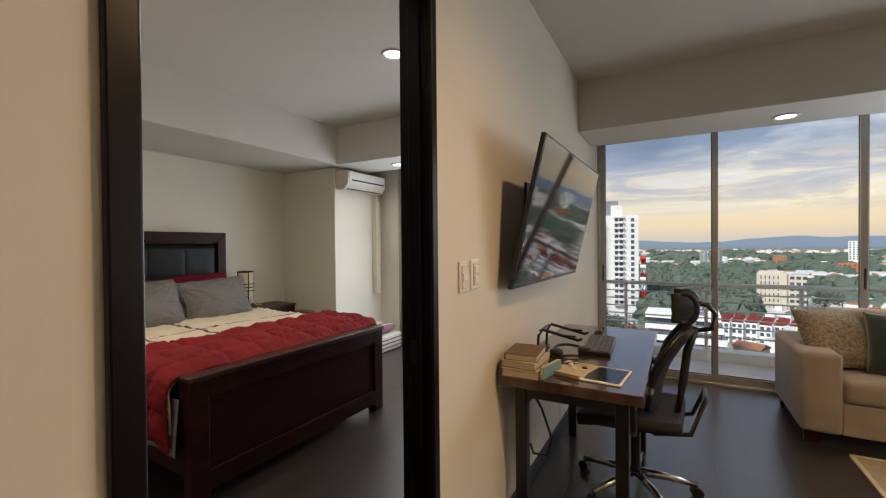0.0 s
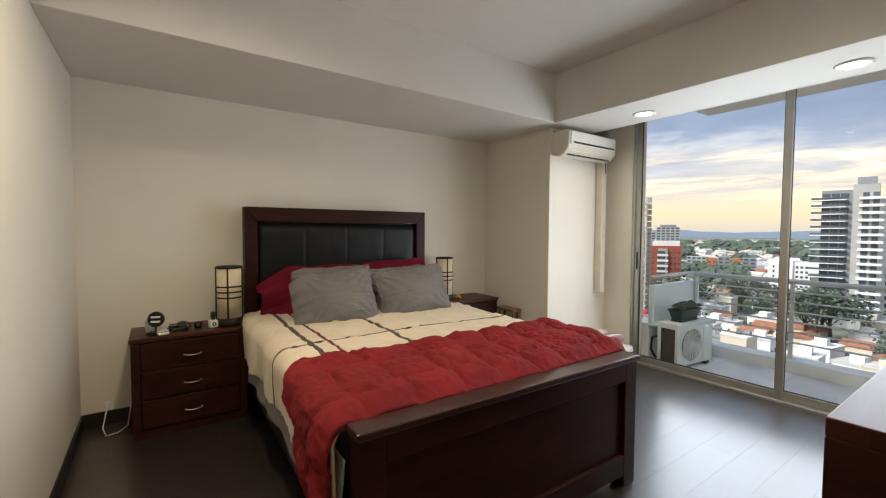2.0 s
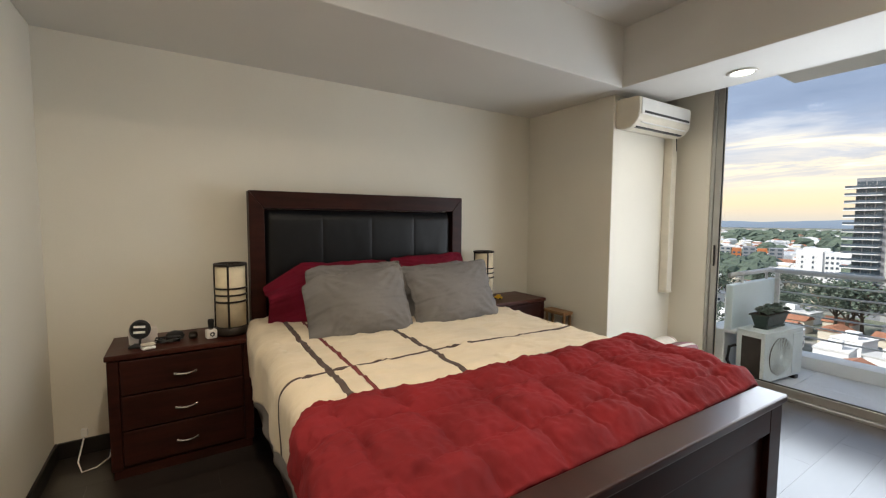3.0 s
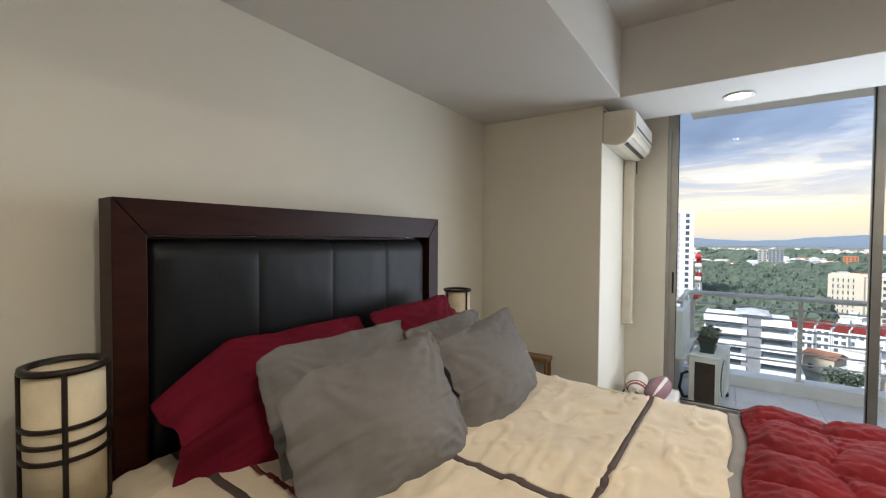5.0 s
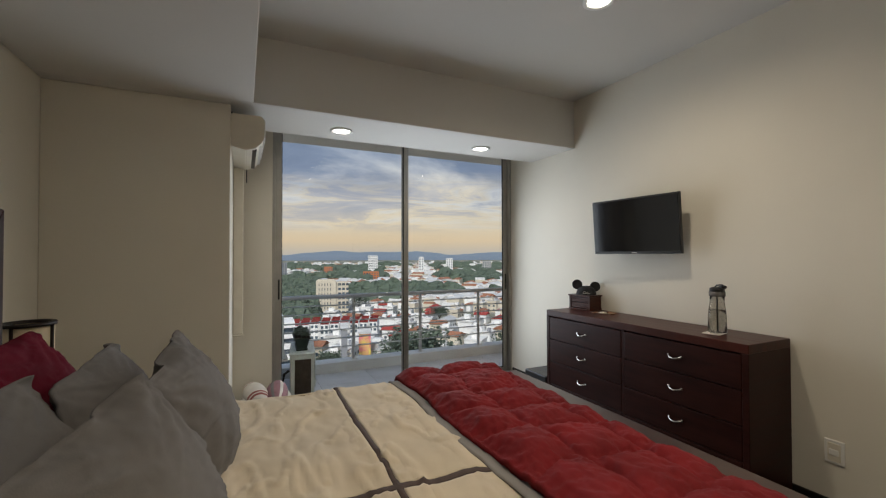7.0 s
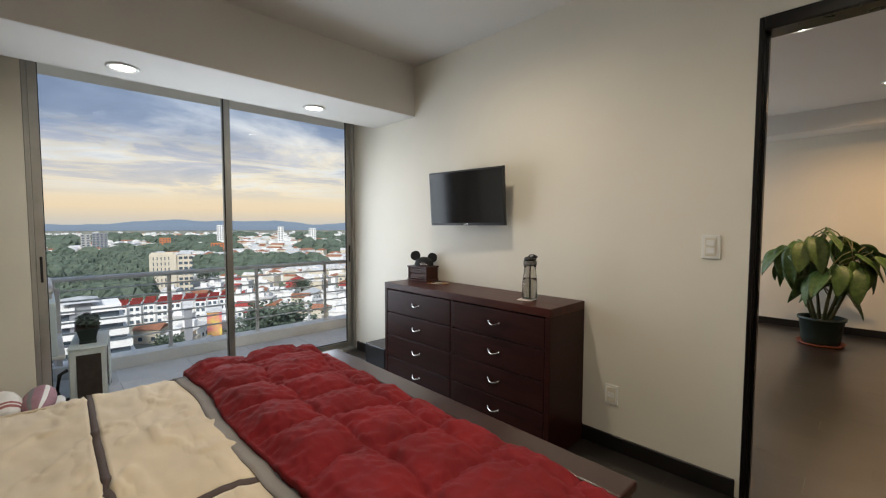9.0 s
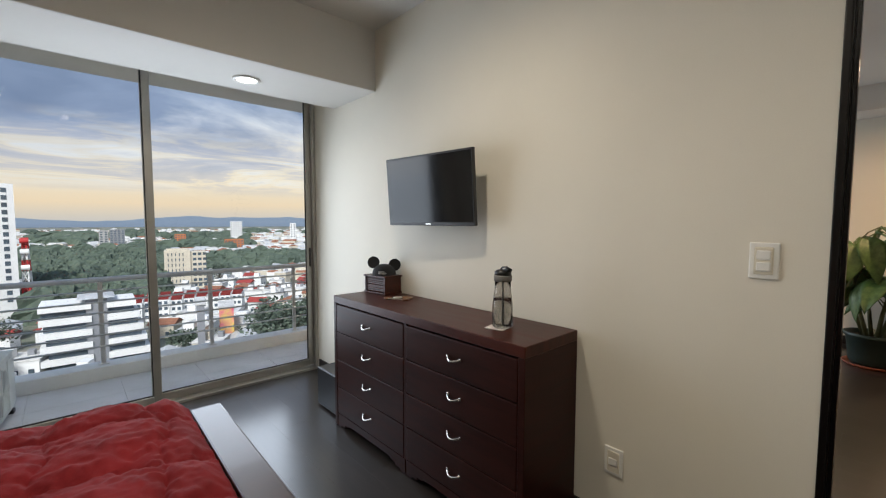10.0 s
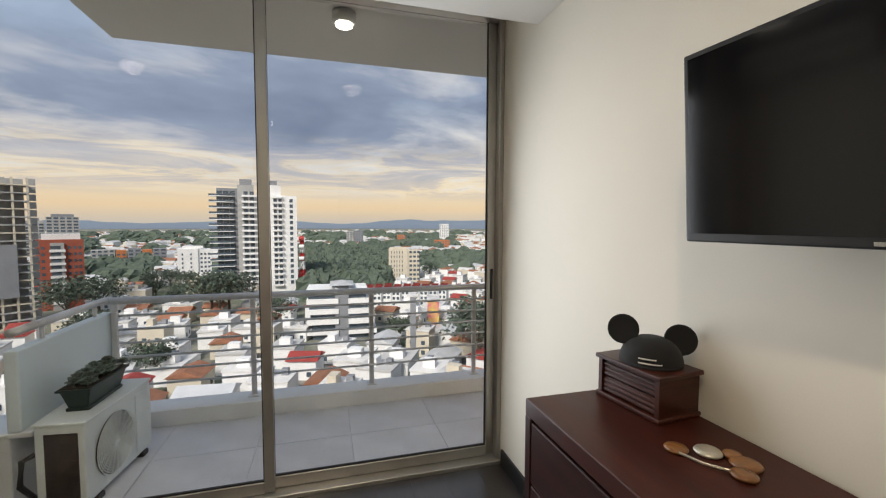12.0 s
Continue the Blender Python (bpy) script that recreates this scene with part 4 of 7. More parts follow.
t = thing("ring_box", "small dark round trinket box", "box", at=pose(-3.56, 0.61, NS))
part("body", lathe_bm([(0, 0), (0.02, 0), (0.024, 0.01), (0.022, 0.026), (0, 0.026)], 18), M["iron"], t, smooth=True)
part("lid", lathe_bm([(0, 0.0265), (0.023, 0.0265), (0.018, 0.036), (0, 0.04)], 18), M["iron"], t, smooth=True)
t = thing("perfume_bottle", "white square perfume flask with black cap", "bottle", at=pose(-3.50, 0.70, NS, 0, 0, 10))
part("flask", box_bm(-0.026, 0.026, -0.028, 0.028, 0, 0.052, 0.008, 3), M["white"], t, smooth=True)
part("neck", lathe_bm([(0, 0.051), (0.012, 0.051), (0.012, 0.06), (0, 0.06)], 14), M["chrome"], t)
part("cap", lathe_bm([(0, 0.06), (0.015, 0.06), (0.017, 0.105), (0.013, 0.112), (0, 0.112)], 18), M["black"], t, smooth=True)
part("label_ring", lathe_bm([(0.006, 0.0), (0.013, 0.0), (0.013, 0.002), (0.006, 0.002), (0.006, 0)], 18), M["black"], t).matrix_local = pose(0.0262, 0, 0.027, 0, 90, 0)
t = thing("charger_cable", "white charging cable looped by the skirting", "cable", at=pose(0, 0, 0))
part("cord", tube_bm([(-3.70, 0.215, 0.30), (-3.69, 0.21, 0.16), (-3.66, 0.19, 0.02), (-3.60, 0.14, 0.008), (-3.58, 0.08, 0.01), (-3.62, 0.06, 0.05), (-3.70, 0.08, 0.16)], 0.004, 8), M["white"], t, smooth=True)
part("plug", box_bm(-3.72, -3.69, 0.065, 0.095, 0.155, 0.195, 0.004, 2), M["white"], t)
# far nightstand
t = thing("toy_car", "tiny yellow toy car on the nightstand", "toy", at=pose(-3.55, 2.93, NS, 0, 0, 30))
part("body", box_bm(-0.035, 0.035, -0.016, 0.016, 0.008, 0.026, 0.005, 2), M["yellow"], t)
part("cabin", box_bm(-0.018, 0.02, -0.014, 0.014, 0.0265, 0.042, 0.006, 2), M["yellow"], t)
for sx in (-0.022, 0.022):
    for sy in (-0.016, 0.016):
        part("wheel", tube_bm([(sx, sy - 0.004, 0.009), (sx, sy + 0.004, 0.009)], 0.009, 12), M["black"], t)
t = thing("low_bench", "honey-coloured wooden stool tucked beside the nightstand", "stool", at=pose(-3.26, 3.43, 0))
part("seat", box_bm(-0.18, 0.07, -0.06, 0.06, 0.53, 0.56, 0.006, 2), M["oak"], t)
for sx in (-0.16, 0.04):
    for sy in (-0.045, 0.03):
        part("leg", box_bm(sx, sx + 0.022, sy, sy + 0.022, 0, 0.53, 0.003, 1), M["oak"], t)


# rolled blankets by the balcony door
def blanket_roll(m, r, length, mats, label, squash=0.8, rings_at=()):
    bm = bmesh.new()
    n, k = 40, 36
    rings = []
    for i in range(k + 1):
        s = i / k
        e = min(1.0, math.sin(math.pi * min(max(s, 0.001), 0.999)) ** 0.35)
        ring = []
        for j in range(n):
            a = 2 * math.pi * j / n
            rr = r * e * (1 + 0.07 * fbm(s * 3, math.cos(a), math.sin(a), 1.6))
            ring.append(bm.verts.new((rr * math.cos(a), length * (s - 0.5), r * squash + rr * squash * math.sin(a))))
        rings.append(ring)
    for i in range(k):
        for j in range(n):
            f = bm.faces.new((rings[i][j], rings[i][(j + 1) % n], rings[i + 1][(j + 1) % n], rings[i + 1][j]))
            f.material_index = (1 if i in rings_at else 0) if rings_at else [0, 0, 0, 1, 0, 0, 2, 0, 0, 0][j // 2 % 10]
    bmesh.ops.recalc_face_normals(bm, faces=bm.faces)
    ob = part("blanket_roll", bm, mats, None, smooth=True)
    ob.matrix_world = m
    return tagged(ob, label, "blanket", "rolled blankets by the balcony door")


t = thing("storage_basket", "striped fabric basket holding rolled blankets", "basket", at=pose(-2.60, 4.02, 0))
part("basket_body", box_bm(-0.20, 0.18, -0.32, 0.30, 0.004, 0.22, 0.03, 3), M["linen"], t, smooth=True)
for z in (0.05, 0.10, 0.15):
    part("band", box_bm(-0.203, 0.183, -0.323, 0.303, z, z + 0.018, 0.008, 2), M["stripe"], t)
blanket_roll(pose(-2.70, 4.06, 0.222, 0, 0, 8), 0.085, 0.46, [M["linen"], M["ruststripe"]], "pale rolled blanket with thin red bands in a basket", rings_at=(4, 5, 7, 8, 27, 28))
blanket_roll(pose(-2.545, 4.03, 0.222, 0, 0, -4), 0.082, 0.48, [M["mauve"], M["linen"], M["greycloth"]], "mauve rolled blanket with cream and grey stripes in a basket")


# wall air conditioner
def air_conditioner():
    t = thing("air_conditioner", "ivory split air-conditioner unit on the column", "air conditioner", at=pose(COL_X, 3.55, 2.085))
    L, H = 0.75, 0.24
    prof = [(0.0, 0.02), (0.09, 0.0), (0.15, 0.018), (0.198, 0.07), (0.206, 0.205), (0.198, 0.232), (0.18, H), (0.0, H)]
    bm = bmesh.new()
    a = [bm.verts.new((x + 0.001, 0, z)) for x, z in prof]
    b = [bm.verts.new((x + 0.001, L, z)) for x, z in prof]
    for i in range(len(prof)):
        j = (i + 1) % len(prof)
        bm.faces.new((a[i], a[j], b[j], b[i]))
    bm.faces.new(a)
    bm.faces.new(b[::-1])
    bmesh.ops.recalc_face_normals(bm, faces=bm.faces)
    bmesh.ops.bevel(bm, geom=list(bm.edges), offset=0.006, segments=2, affect="EDGES")
    part("housing", bm, M["ivory"], t)
    part("front_panel", box_bm(0.2035, 0.213, 0.025, L - 0.025, 0.10, 0.225, 0.005, 2), M["white"], t)
    part("air_slot", box_bm(0.204, 0.2155, 0.06, L - 0.04, 0.112, 0.132, 0.003, 1), M["black"], t, "dark air slot")
    part("louvre", box_bm(0.168, 0.196, 0.06, L - 0.06, 0.046, 0.052, 0.002, 1), M["white"], t).rotation_euler = (0, 0, 0)
    part("outlet_slot", box_bm(0.10, 0.158, 0.05, L - 0.05, 0.012, 0.022), M["black"], t)
    part("mounting_plate", box_bm(0.0005, 0.012, 0.02, L - 0.02, H, H + 0.012), M["black"], t)
    return t


air_conditioner()
t = thing("pipe_cover", "cream plastic pipe cover running down the column", "pipe cover", at=pose(0, 0, 0))
part("channel", box_bm(COL_X + 0.001, COL_X + 0.078, 4.262, 4.345, 0.73, 2.10, 0.008, 2), M["ivory"], t)
part("end_cap", box_bm(COL_X + 0.001, COL_X + 0.082, 4.258, 4.349, 0.715, 0.73, 0.004, 1), M["ivory"], t)
t = thing("cable", "thin dark cable hanging from the air conditioner", "cable", at=pose(0, 0, 0))
part("cord", tube_bm([(COL_X + 0.10, 4.28, 2.09), (COL_X + 0.10, 4.29, 1.98)], 0.004, 8), M["black"], t)


# dresser
def build_dresser():
    d = thing("dresser", "wide espresso eight-drawer dresser against the partition", "dresser", at=pose(-0.018, 2.538, 0, 0, 0, 180))
    w, dep, h = 1.595, 0.405, 0.905
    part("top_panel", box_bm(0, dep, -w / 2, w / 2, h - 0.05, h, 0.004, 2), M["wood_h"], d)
    for s in (-1, 1):
        a, b = sorted((s * w / 2, s * (w / 2 - 0.035)))
        part("side_panel", box_bm(0, dep, a, b, 0, h - 0.05, 0.003, 1), M["wood"], d)
    part("back_panel", box_bm(0, 0.015, -w / 2 + 0.035, w / 2 - 0.035, 0.08, h - 0.05), M["wood"], d)
    part("carcass", box_bm(0.015, dep - 0.03, -w / 2 + 0.035, w / 2 - 0.035, 0.09, h - 0.05), M["wood"], d)
    # arched plinth, one for each half
    for s in (-1, 1):
        bm = bmesh.new()
        y0, y1 = sorted((s * 0.006, s * (w / 2 - 0.035)))
        n = 16
        top, low = [], []
        for i in range(n + 1):
            u = i / n
            y = y0 + (y1 - y0) * u
            arch = 0.0 if u < 0.04 or u > 0.96 else 0.045 * min(1, math.sin(math.pi * (u - 0.04) / 0.92) * 1.9)
            top.append(y)
            low.append(arch)
        for i in range(n):
            box_bm(dep - 0.03, dep - 0.004, top[i], top[i + 1], (low[i] + low[i + 1]) / 2, 0.09, bm=bm)
        bmesh.ops.remove_doubles(bm, verts=bm.verts, dist=0.0001)
        part("plinth", bm, M["wood"], d)
    part("centre_stile", box_bm(dep - 0.03, dep - 0.004, -0.012, 0.012, 0.09, h - 0.05), M["wood"], d)
    for s in (-1, 1):
        y0, y1 = sorted((s * 0.014, s * (w / 2 - 0.037)))
        for i in range(4):
            z0 = 0.095 + i * 0.189
            dr = part("drawer_front", box_bm(dep - 0.03, dep - 0.001, y0, y1, z0, z0 + 0.184, 0.004, 2), M["wood"], d)
            hd = part("drawer_handle", handle_bm(), M["chrome"], dr, "crescent satin chrome handle", smooth=True)
            hd.location = (dep - 0.001, (y0 + y1) / 2, z0 + 0.098)
    return d


build_dresser()


def flat_tv(name, m, w, h, label, logo=True, glossy=False):
    t = thing(name, label, "television", at=m)
    part("rear_case", box_bm(-0.045, -0.012, -w * 0.42, w * 0.42, -h * 0.40, h * 0.36, 0.012, 2), M["black"], t)
    part("bezel", box_bm(-0.013, 0.010, -w / 2, w / 2, -h / 2, h / 2, 0.004, 2), M["black"], t)
    part("screen", box_bm(0.0102, 0.0116, -w / 2 + 0.012, w / 2 - 0.012, -h / 2 + 0.020, h / 2 - 0.012), M["tvglass" if glossy else "screen"], t, "dark glossy screen, off")
    if logo:
        part("badge", box_bm(0.0102, 0.0112, -0.022, 0.022, -h / 2 + 0.006, -h / 2 + 0.013), M["chrome"], t, "small pale badge bar")
    return t


# bedroom television, corners lean slightly off the wall
tv = flat_tv("television", pose(-0.145, 2.668, 1.595, 0, 0, 180) @ pose(0, 0, 0, 0, 0, 4.4) @ pose(0, 0, 0, 0, 4.2, 0), 0.722, 0.424, "black flat television on a tilting wall bracket, off")
t = thing("tv_bracket", "black tilting steel wall bracket behind the television", "bracket", at=pose(0, 2.66, 1.60))
part("wall_plate", box_bm(-0.014, -0.001, -0.11, 0.11, -0.11, 0.11, 0.002, 1), M["black"], t)
part("arm", box_bm(-0.105, -0.014, -0.05, -0.02, -0.05, 0.05, 0.003, 1), M["black"], t)
part("arm", box_bm(-0.105, -0.014, 0.02, 0.05, -0.05, 0.05, 0.003, 1), M["black"], t)


def plate(name, m, label, rockers, horizontal=True, category="light switch"):
    t = thing(name, label, category, at=m)
    part("cover_plate", box_bm(0.0005, 0.009, -0.042, 0.042, -0.062, 0.062, 0.004, 2), M["white"], t)
    part("inner_frame", box_bm(0.0088, 0.0125, -0.027, 0.027, -0.047, 0.047, 0.003, 1), M["ivory"], t)
    for i in range(rockers):
        z = -0.020 + 0.04 * i if rockers == 2 else 0.0
        part("rocker", box_bm(0.012, 0.0165, -0.02, 0.02, z - 0.016, z + 0.016, 0.003, 1), M["white"], t)
    return t


plate("switch_plate", pose(0, 1.062, 1.275, 0, 0, 180), "white double rocker light switch on the wall", 2)
t = plate("outlet_plate", pose(0, 1.56, 0.345, 0, 0, 180), "white wall socket near the floor", 1, category="outlet")
plate("switch_plate", pose(PT, 1.14, 1.262), "ivory light switch beside the bedroom door", 1)
plate("switch_plate", pose(PT, 1.245, 1.267), "ivory two-rocker switch beside the wall television", 2)

# things on the dresser
DT = 0.906
t = thing("jewel_chest", "small carved cherry chest with two slatted drawers", "box", at=pose(-0.108, 3.205, DT, 0, 0, 186) @ Matrix.Diagonal((0.70, 0.90, 0.84, 1)))
part("top_board", box_bm(-0.115, 0.115, -0.13, 0.13, 0.135, 0.15, 0.004, 2), M["cherry"], t)
part("base_board", box_bm(-0.112, 0.112, -0.127, 0.127, 0, 0.014, 0.003, 1), M["cherry"], t)
for s in (-1, 1):
    a, b = sorted((s * 0.12, s * 0.105))
    part("side_board", box_bm(-0.105, 0.105, a, b, 0.014, 0.135), M["cherry"], t)
part("back_board", box_bm(-0.105, -0.095, -0.105, 0.105, 0.014, 0.135), M["cherry"], t)
for i in range(2):
    dr = part("drawer_front", box_bm(-0.09, 0.092, -0.104, 0.104, 0.018 + i * 0.058, 0.072 + i * 0.058, 0.002, 1), M["cherry"], t)
    for k in range(3):
        z = 0.026 + i * 0.058 + k * 0.017
        part("moulding", tube_bm([(0.092, -0.10, z), (0.092, 0.10, z)], 0.0065, 8), M["cherry"], dr)

t = thing("felt_cap", "black felt skull cap with two round upright ears", "hat", at=pose(-0.103, 3.195, DT + 0.127, 0, 0, 232) @ Matrix.Scale(0.88, 4))
bm = bmesh.new()


def dome(u, v):
    a, b = 2 * math.pi * u, math.pi / 2 * v
    r = 0.088 * math.cos(b) ** 0.8 if v < 1 else 0.0
    return (r * math.cos(a) * 1.02, r * math.sin(a) * 1.08, 0.085 * math.sin(b))


grid_bm(36, 14, dome, bm)
bmesh.ops.remove_doubles(bm, verts=bm.verts, dist=0.0004)
bmesh.ops.recalc_face_normals(bm, faces=bm.faces)
part("crown", bm, M["felt"], t, smooth=True)
part("brim_seam", lathe_bm([(0.086, 0), (0.094, 0), (0.095, 0.004), (0.088, 0.009), (0.086, 0)], 36), M["felt"], t)
for s in (-1, 1):
    e = part("ear", lathe_bm([(0, -0.006), (0.041, -0.006), (0.049, -0.001), (0.048, 0.004), (0.040, 0.002), (0, 0.001)], 32), M["felt"], t, "round black ear", smooth=True)
    e.matrix_local = pose(-0.005, s * 0.084, 0.088 - 0.010 * s, 0, 78, 0) @ pose(0, 0, 0, s * -8, 0, 0)
for k, (yy, ln) in enumerate(((-0.02, 0.05), (-0.008, 0.07))):
    pts = [(0.089 * math.cos(a) * 1.0, 0.094 * math.sin(a), 0.030 - k * 0.014) for a in [(-0.45 + 0.06 * j) for j in range(10 + 3 * k)]]
    part("stitched_script", tube_bm(pts, 0.0022, 6), M["white"], t, "pale embroidered line")

t = thing("charm_keyring", "amber and pewter charm keyring lying on dresser", "keyring", at=pose(-0.165, 2.92, DT, 0, 0, 25) @ Matrix.Scale(0.88, 4))
for i, (dx, dy, r, mm) in enumerate(((-0.03, 0.09, 0.030, "amber"), (0.015, 0.03, 0.034, "pewter"), (0.02, -0.05, 0.036, "amber"), (-0.035, -0.06, 0.030, "amber"), (0.045, -0.015, 0.022, "amber"))):
    part("charm", lathe_bm([(0, 0), (r * 0.9, 0), (r, 0.004), (r * 0.9, 0.009), (r * 0.5, 0.011), (0, 0.010)], 18, dx, dy), M[mm], t, smooth=True)
part("chain", tube_bm([(-0.05, 0.08, 0.006), (-0.055, 0.02, 0.005), (-0.04, -0.04, 0.006)], 0.0035, 6), M["pewter"], t)

t = thing("coaster", "thin pale square card coaster", "coaster", at=pose(-0.262, 2.015, DT, 0, 0, 12))
part("card", box_bm(-0.048, 0.048, -0.048, 0.048, 0, 0.004, 0.0015, 1), M["paper"], t)
t = thing("water_bottle", "smoky grey plastic water bottle, half full, flip-straw lid", "bottle", at=pose(-0.25, 2.0, DT + 0.0045) @ Matrix.Diagonal((1.3, 1.3, 1.02, 1)))
part("body", lathe_bm([(0, 0), (0.032, 0), (0.037, 0.006), (0.037, 0.10), (0.033, 0.15), (0.029, 0.18), (0.029, 0.225), (0.0265, 0.225), (0.0265, 0.18), (0.030, 0.15), (0.0345, 0.10), (0.0345, 0.008), (0, 0.006)], 32), M["smoke"], t, smooth=True)
part("water", lathe_bm([(0, 0.0075), (0.0335, 0.009), (0.034, 0.10), (0.0315, 0.135), (0, 0.135)], 32), glass_mat("water", (0.86, 0.85, 0.83), 0.0, 1.2), t, smooth=True)
part("straw", tube_bm([(0.004, 0.002, 0.012), (0.0, 0.0, 0.22)], 0.003, 10), M["greykeys"], t)
part("collar", lathe_bm([(0.026, 0.214), (0.0315, 0.214), (0.0325, 0.222), (0.0325, 0.238), (0.030, 0.242), (0, 0.242)], 32), M["greycloth"], t, "grey ring collar", smooth=True)
part("lid", lathe_bm([(0, 0.2425), (0.0305, 0.2425), (0.030, 0.258), (0.022, 0.266), (0, 0.268)], 28), M["black"], t, smooth=True)
part("mouthpiece", tube_bm([(0.005, -0.004, 0.262), (-0.012, -0.03, 0.272), (-0.016, -0.046, 0.270)], 0.0085, 10), M["black"], t, smooth=True)
part("carry_loop", tube_bm([(-0.002, 0.012, 0.262), (-0.012, -0.008, 0.280), (-0.022, -0.035, 0.284), (-0.02, -0.052, 0.272)], 0.004, 8), M["black"], t, smooth=True)

t = thing("floor_speaker", "black subwoofer box on the floor beside dresser", "speaker", at=pose(-0.205, 3.56, 0))
part("cabinet", box_bm(-0.17, 0.18, -0.15, 0.15, 0.012, 0.30, 0.01, 2), M["black"], t)
for sx in (-0.14, 0.14):
    for sy in (-0.1, 0.1):
        part("foot", lathe_bm([(0, 0), (0.014, 0), (0.014, 0.012), (0, 0.012)], 10, sx, sy), M["black"], t)


# ---------- living room ----------
t = flat_tv("wall_television", pose(0.268, 2.12, 1.533, 0, 0, -1.1) @ pose(0, 0, 0, 0, 13.4, 0), 1.29, 0.722, "large black flat television tilted on a wall arm", glossy=True)
t = thing("tv_wall_arm", "black articulated steel arm behind the large television", "bracket", at=pose(PT, 2.02, 1.58))
part("wall_plate", box_bm(0.001, 0.016, -0.10, 0.10, -0.16, 0.16, 0.003, 1), M["black"], t)
part("arm", tube_bm([(0.016, -0.03, 0.05), (0.07, -0.07, 0.05), (0.105, 0.0, 0.05)], 0.018, 8), M["black"], t)
part("arm", tube_bm([(0.016, -0.03, -0.05), (0.07, -0.07, -0.05), (0.085, 0.0, -0.05)], 0.018, 8), M["black"], t)
part("tilt_head", box_bm(0.07, 0.115, -0.05, 0.05, -0.09, 0.09, 0.006, 2), M["black"], t).rotation_euler = (0, radians(12), 0)


def build_desk():
    d = thing("desk", "dark walnut desk with flat black steel legs", "desk", at=pose(0.112, 1.475, 0))
    part("tabletop", box_bm(0, 0.62, 0, 1.40, 0.732, 0.78, 0.004, 2), M["desktop"], d)
    for y in (0.10, 1.24):
        for x in (0.05, 0.50):
            part("leg", box_bm(x, x + 0.055, y, y + 0.055, 0.0, 0.7315, 0.003, 1), M["black"], d)
        part("crossbar", box_bm(0.106, 0.499, y + 0.01, y + 0.045, 0.655, 0.7315), M["black"], d)
    part("modesty_rail", box_bm(0.06, 0.09, 0.16, 1.235, 0.60, 0.65), M["black"], d)


build_desk()
DK = 0.781
for i, (h, w, l, c, z, rz, lab) in enumerate(((0.040, 0.17, 0.24, "page", 0.0, 3, "thick cream paperback at the bottom of the pile"), (0.034, 0.165, 0.23, "page", 0.041, -2, "cream paged book in a stack on desk"), (0.030, 0.15, 0.215, "brownbook", 0.076, 5, "brown covered book on top of the stack"))):
    t = thing("book", lab, "book", "stack of books on the desk", at=pose(0.215, 1.585, DK + z, 0, 0, rz))
    part("page_block", box_bm(-w / 2 + 0.004, w / 2 - 0.004, -l / 2 + 0.004, l / 2 - 0.002, 0.003, h - 0.003), M["page"], t)
    part("cover", box_bm(-w / 2, w / 2, -l / 2, l / 2, 0, 0.003, 0.0008, 1), M["brownbook"], t)
    part("cover", box_bm(-w / 2, w / 2, -l / 2, l / 2, h - 0.003, h, 0.0008, 1), M[c if c != "page" else "ivory"], t)
    part("spine", box_bm(-w / 2 - 0.003, -w / 2, -l / 2, l / 2, 0, h, 0.0008, 1), M["brownbook"], t)
t = thing("notebook", "teal covered notebook standing beside the books", "notebook", at=pose(0.335, 1.58, DK, 0, 0, -12))
part("cover", box_bm(-0.01, 0.01, -0.09, 0.09, 0, 0.055, 0.002, 1), M["bluebook"], t)
part("page_block", box_bm(-0.007, 0.007, -0.0915, 0.085, 0.003, 0.0565), M["page"], t)
t = thing("desk_tray", "pale wooden tray holding earphones and trinkets", "tray", at=pose(0.41, 1.70, DK, 0, 0, -14))
part("tray_base", box_bm(-0.085, 0.085, -0.12, 0.12, 0, 0.012, 0.005, 2), M["page"], t)
part("tray_rim", box_bm(-0.088, 0.088, -0.123, -0.112, 0.012, 0.022, 0.003, 1), M["page"], t)
part("earphone", lathe_bm([(0, 0.0125), (0.011, 0.014), (0.012, 0.022), (0.006, 0.03), (0, 0.031)], 12, -0.02, 0.02), M["white"], t, smooth=True)
part("earphone", lathe_bm([(0, 0.0125), (0.011, 0.014), (0.012, 0.022), (0.006, 0.03), (0, 0.031)], 12, 0.02, -0.03), M["white"], t, smooth=True)
part("button_cell", lathe_bm([(0, 0.0125), (0.012, 0.0125), (0.012, 0.018), (0, 0.018)], 12, 0.045, 0.03), M["black"], t)
t = thing("tablet", "white-framed tablet with dark glossy screen lying flat", "tablet", at=pose(0.565, 1.68, DK, 0, 0, -6))
part("body", box_bm(-0.087, 0.087, -0.125, 0.125, 0, 0.007, 0.003, 2), M["white"], t)
part("screen", box_bm(-0.076, 0.076, -0.108, 0.108, 0.0071, 0.0078), M["screen"], t)
t = thing("keyboard", "dark grey keyboard on the desk", "keyboard", at=pose(0.45, 2.24, DK, 0, 0, 3))
part("case", box_bm(-0.075, 0.075, -0.22, 0.22, 0, 0.02, 0.005, 2), M["black"], t)
for r_ in range(5):
    for k in range(14):
        part("key", box_bm(-0.064 + r_ * 0.026, -0.042 + r_ * 0.026, -0.208 + k * 0.030, -0.182 + k * 0.030, 0.0201, 0.027, 0.002, 1) if (r_, k) == (0, 0) else box_bm(-0.064 + r_ * 0.026, -0.042 + r_ * 0.026, -0.208 + k * 0.030, -0.182 + k * 0.030, 0.0201, 0.027), M["greykeys"], t)
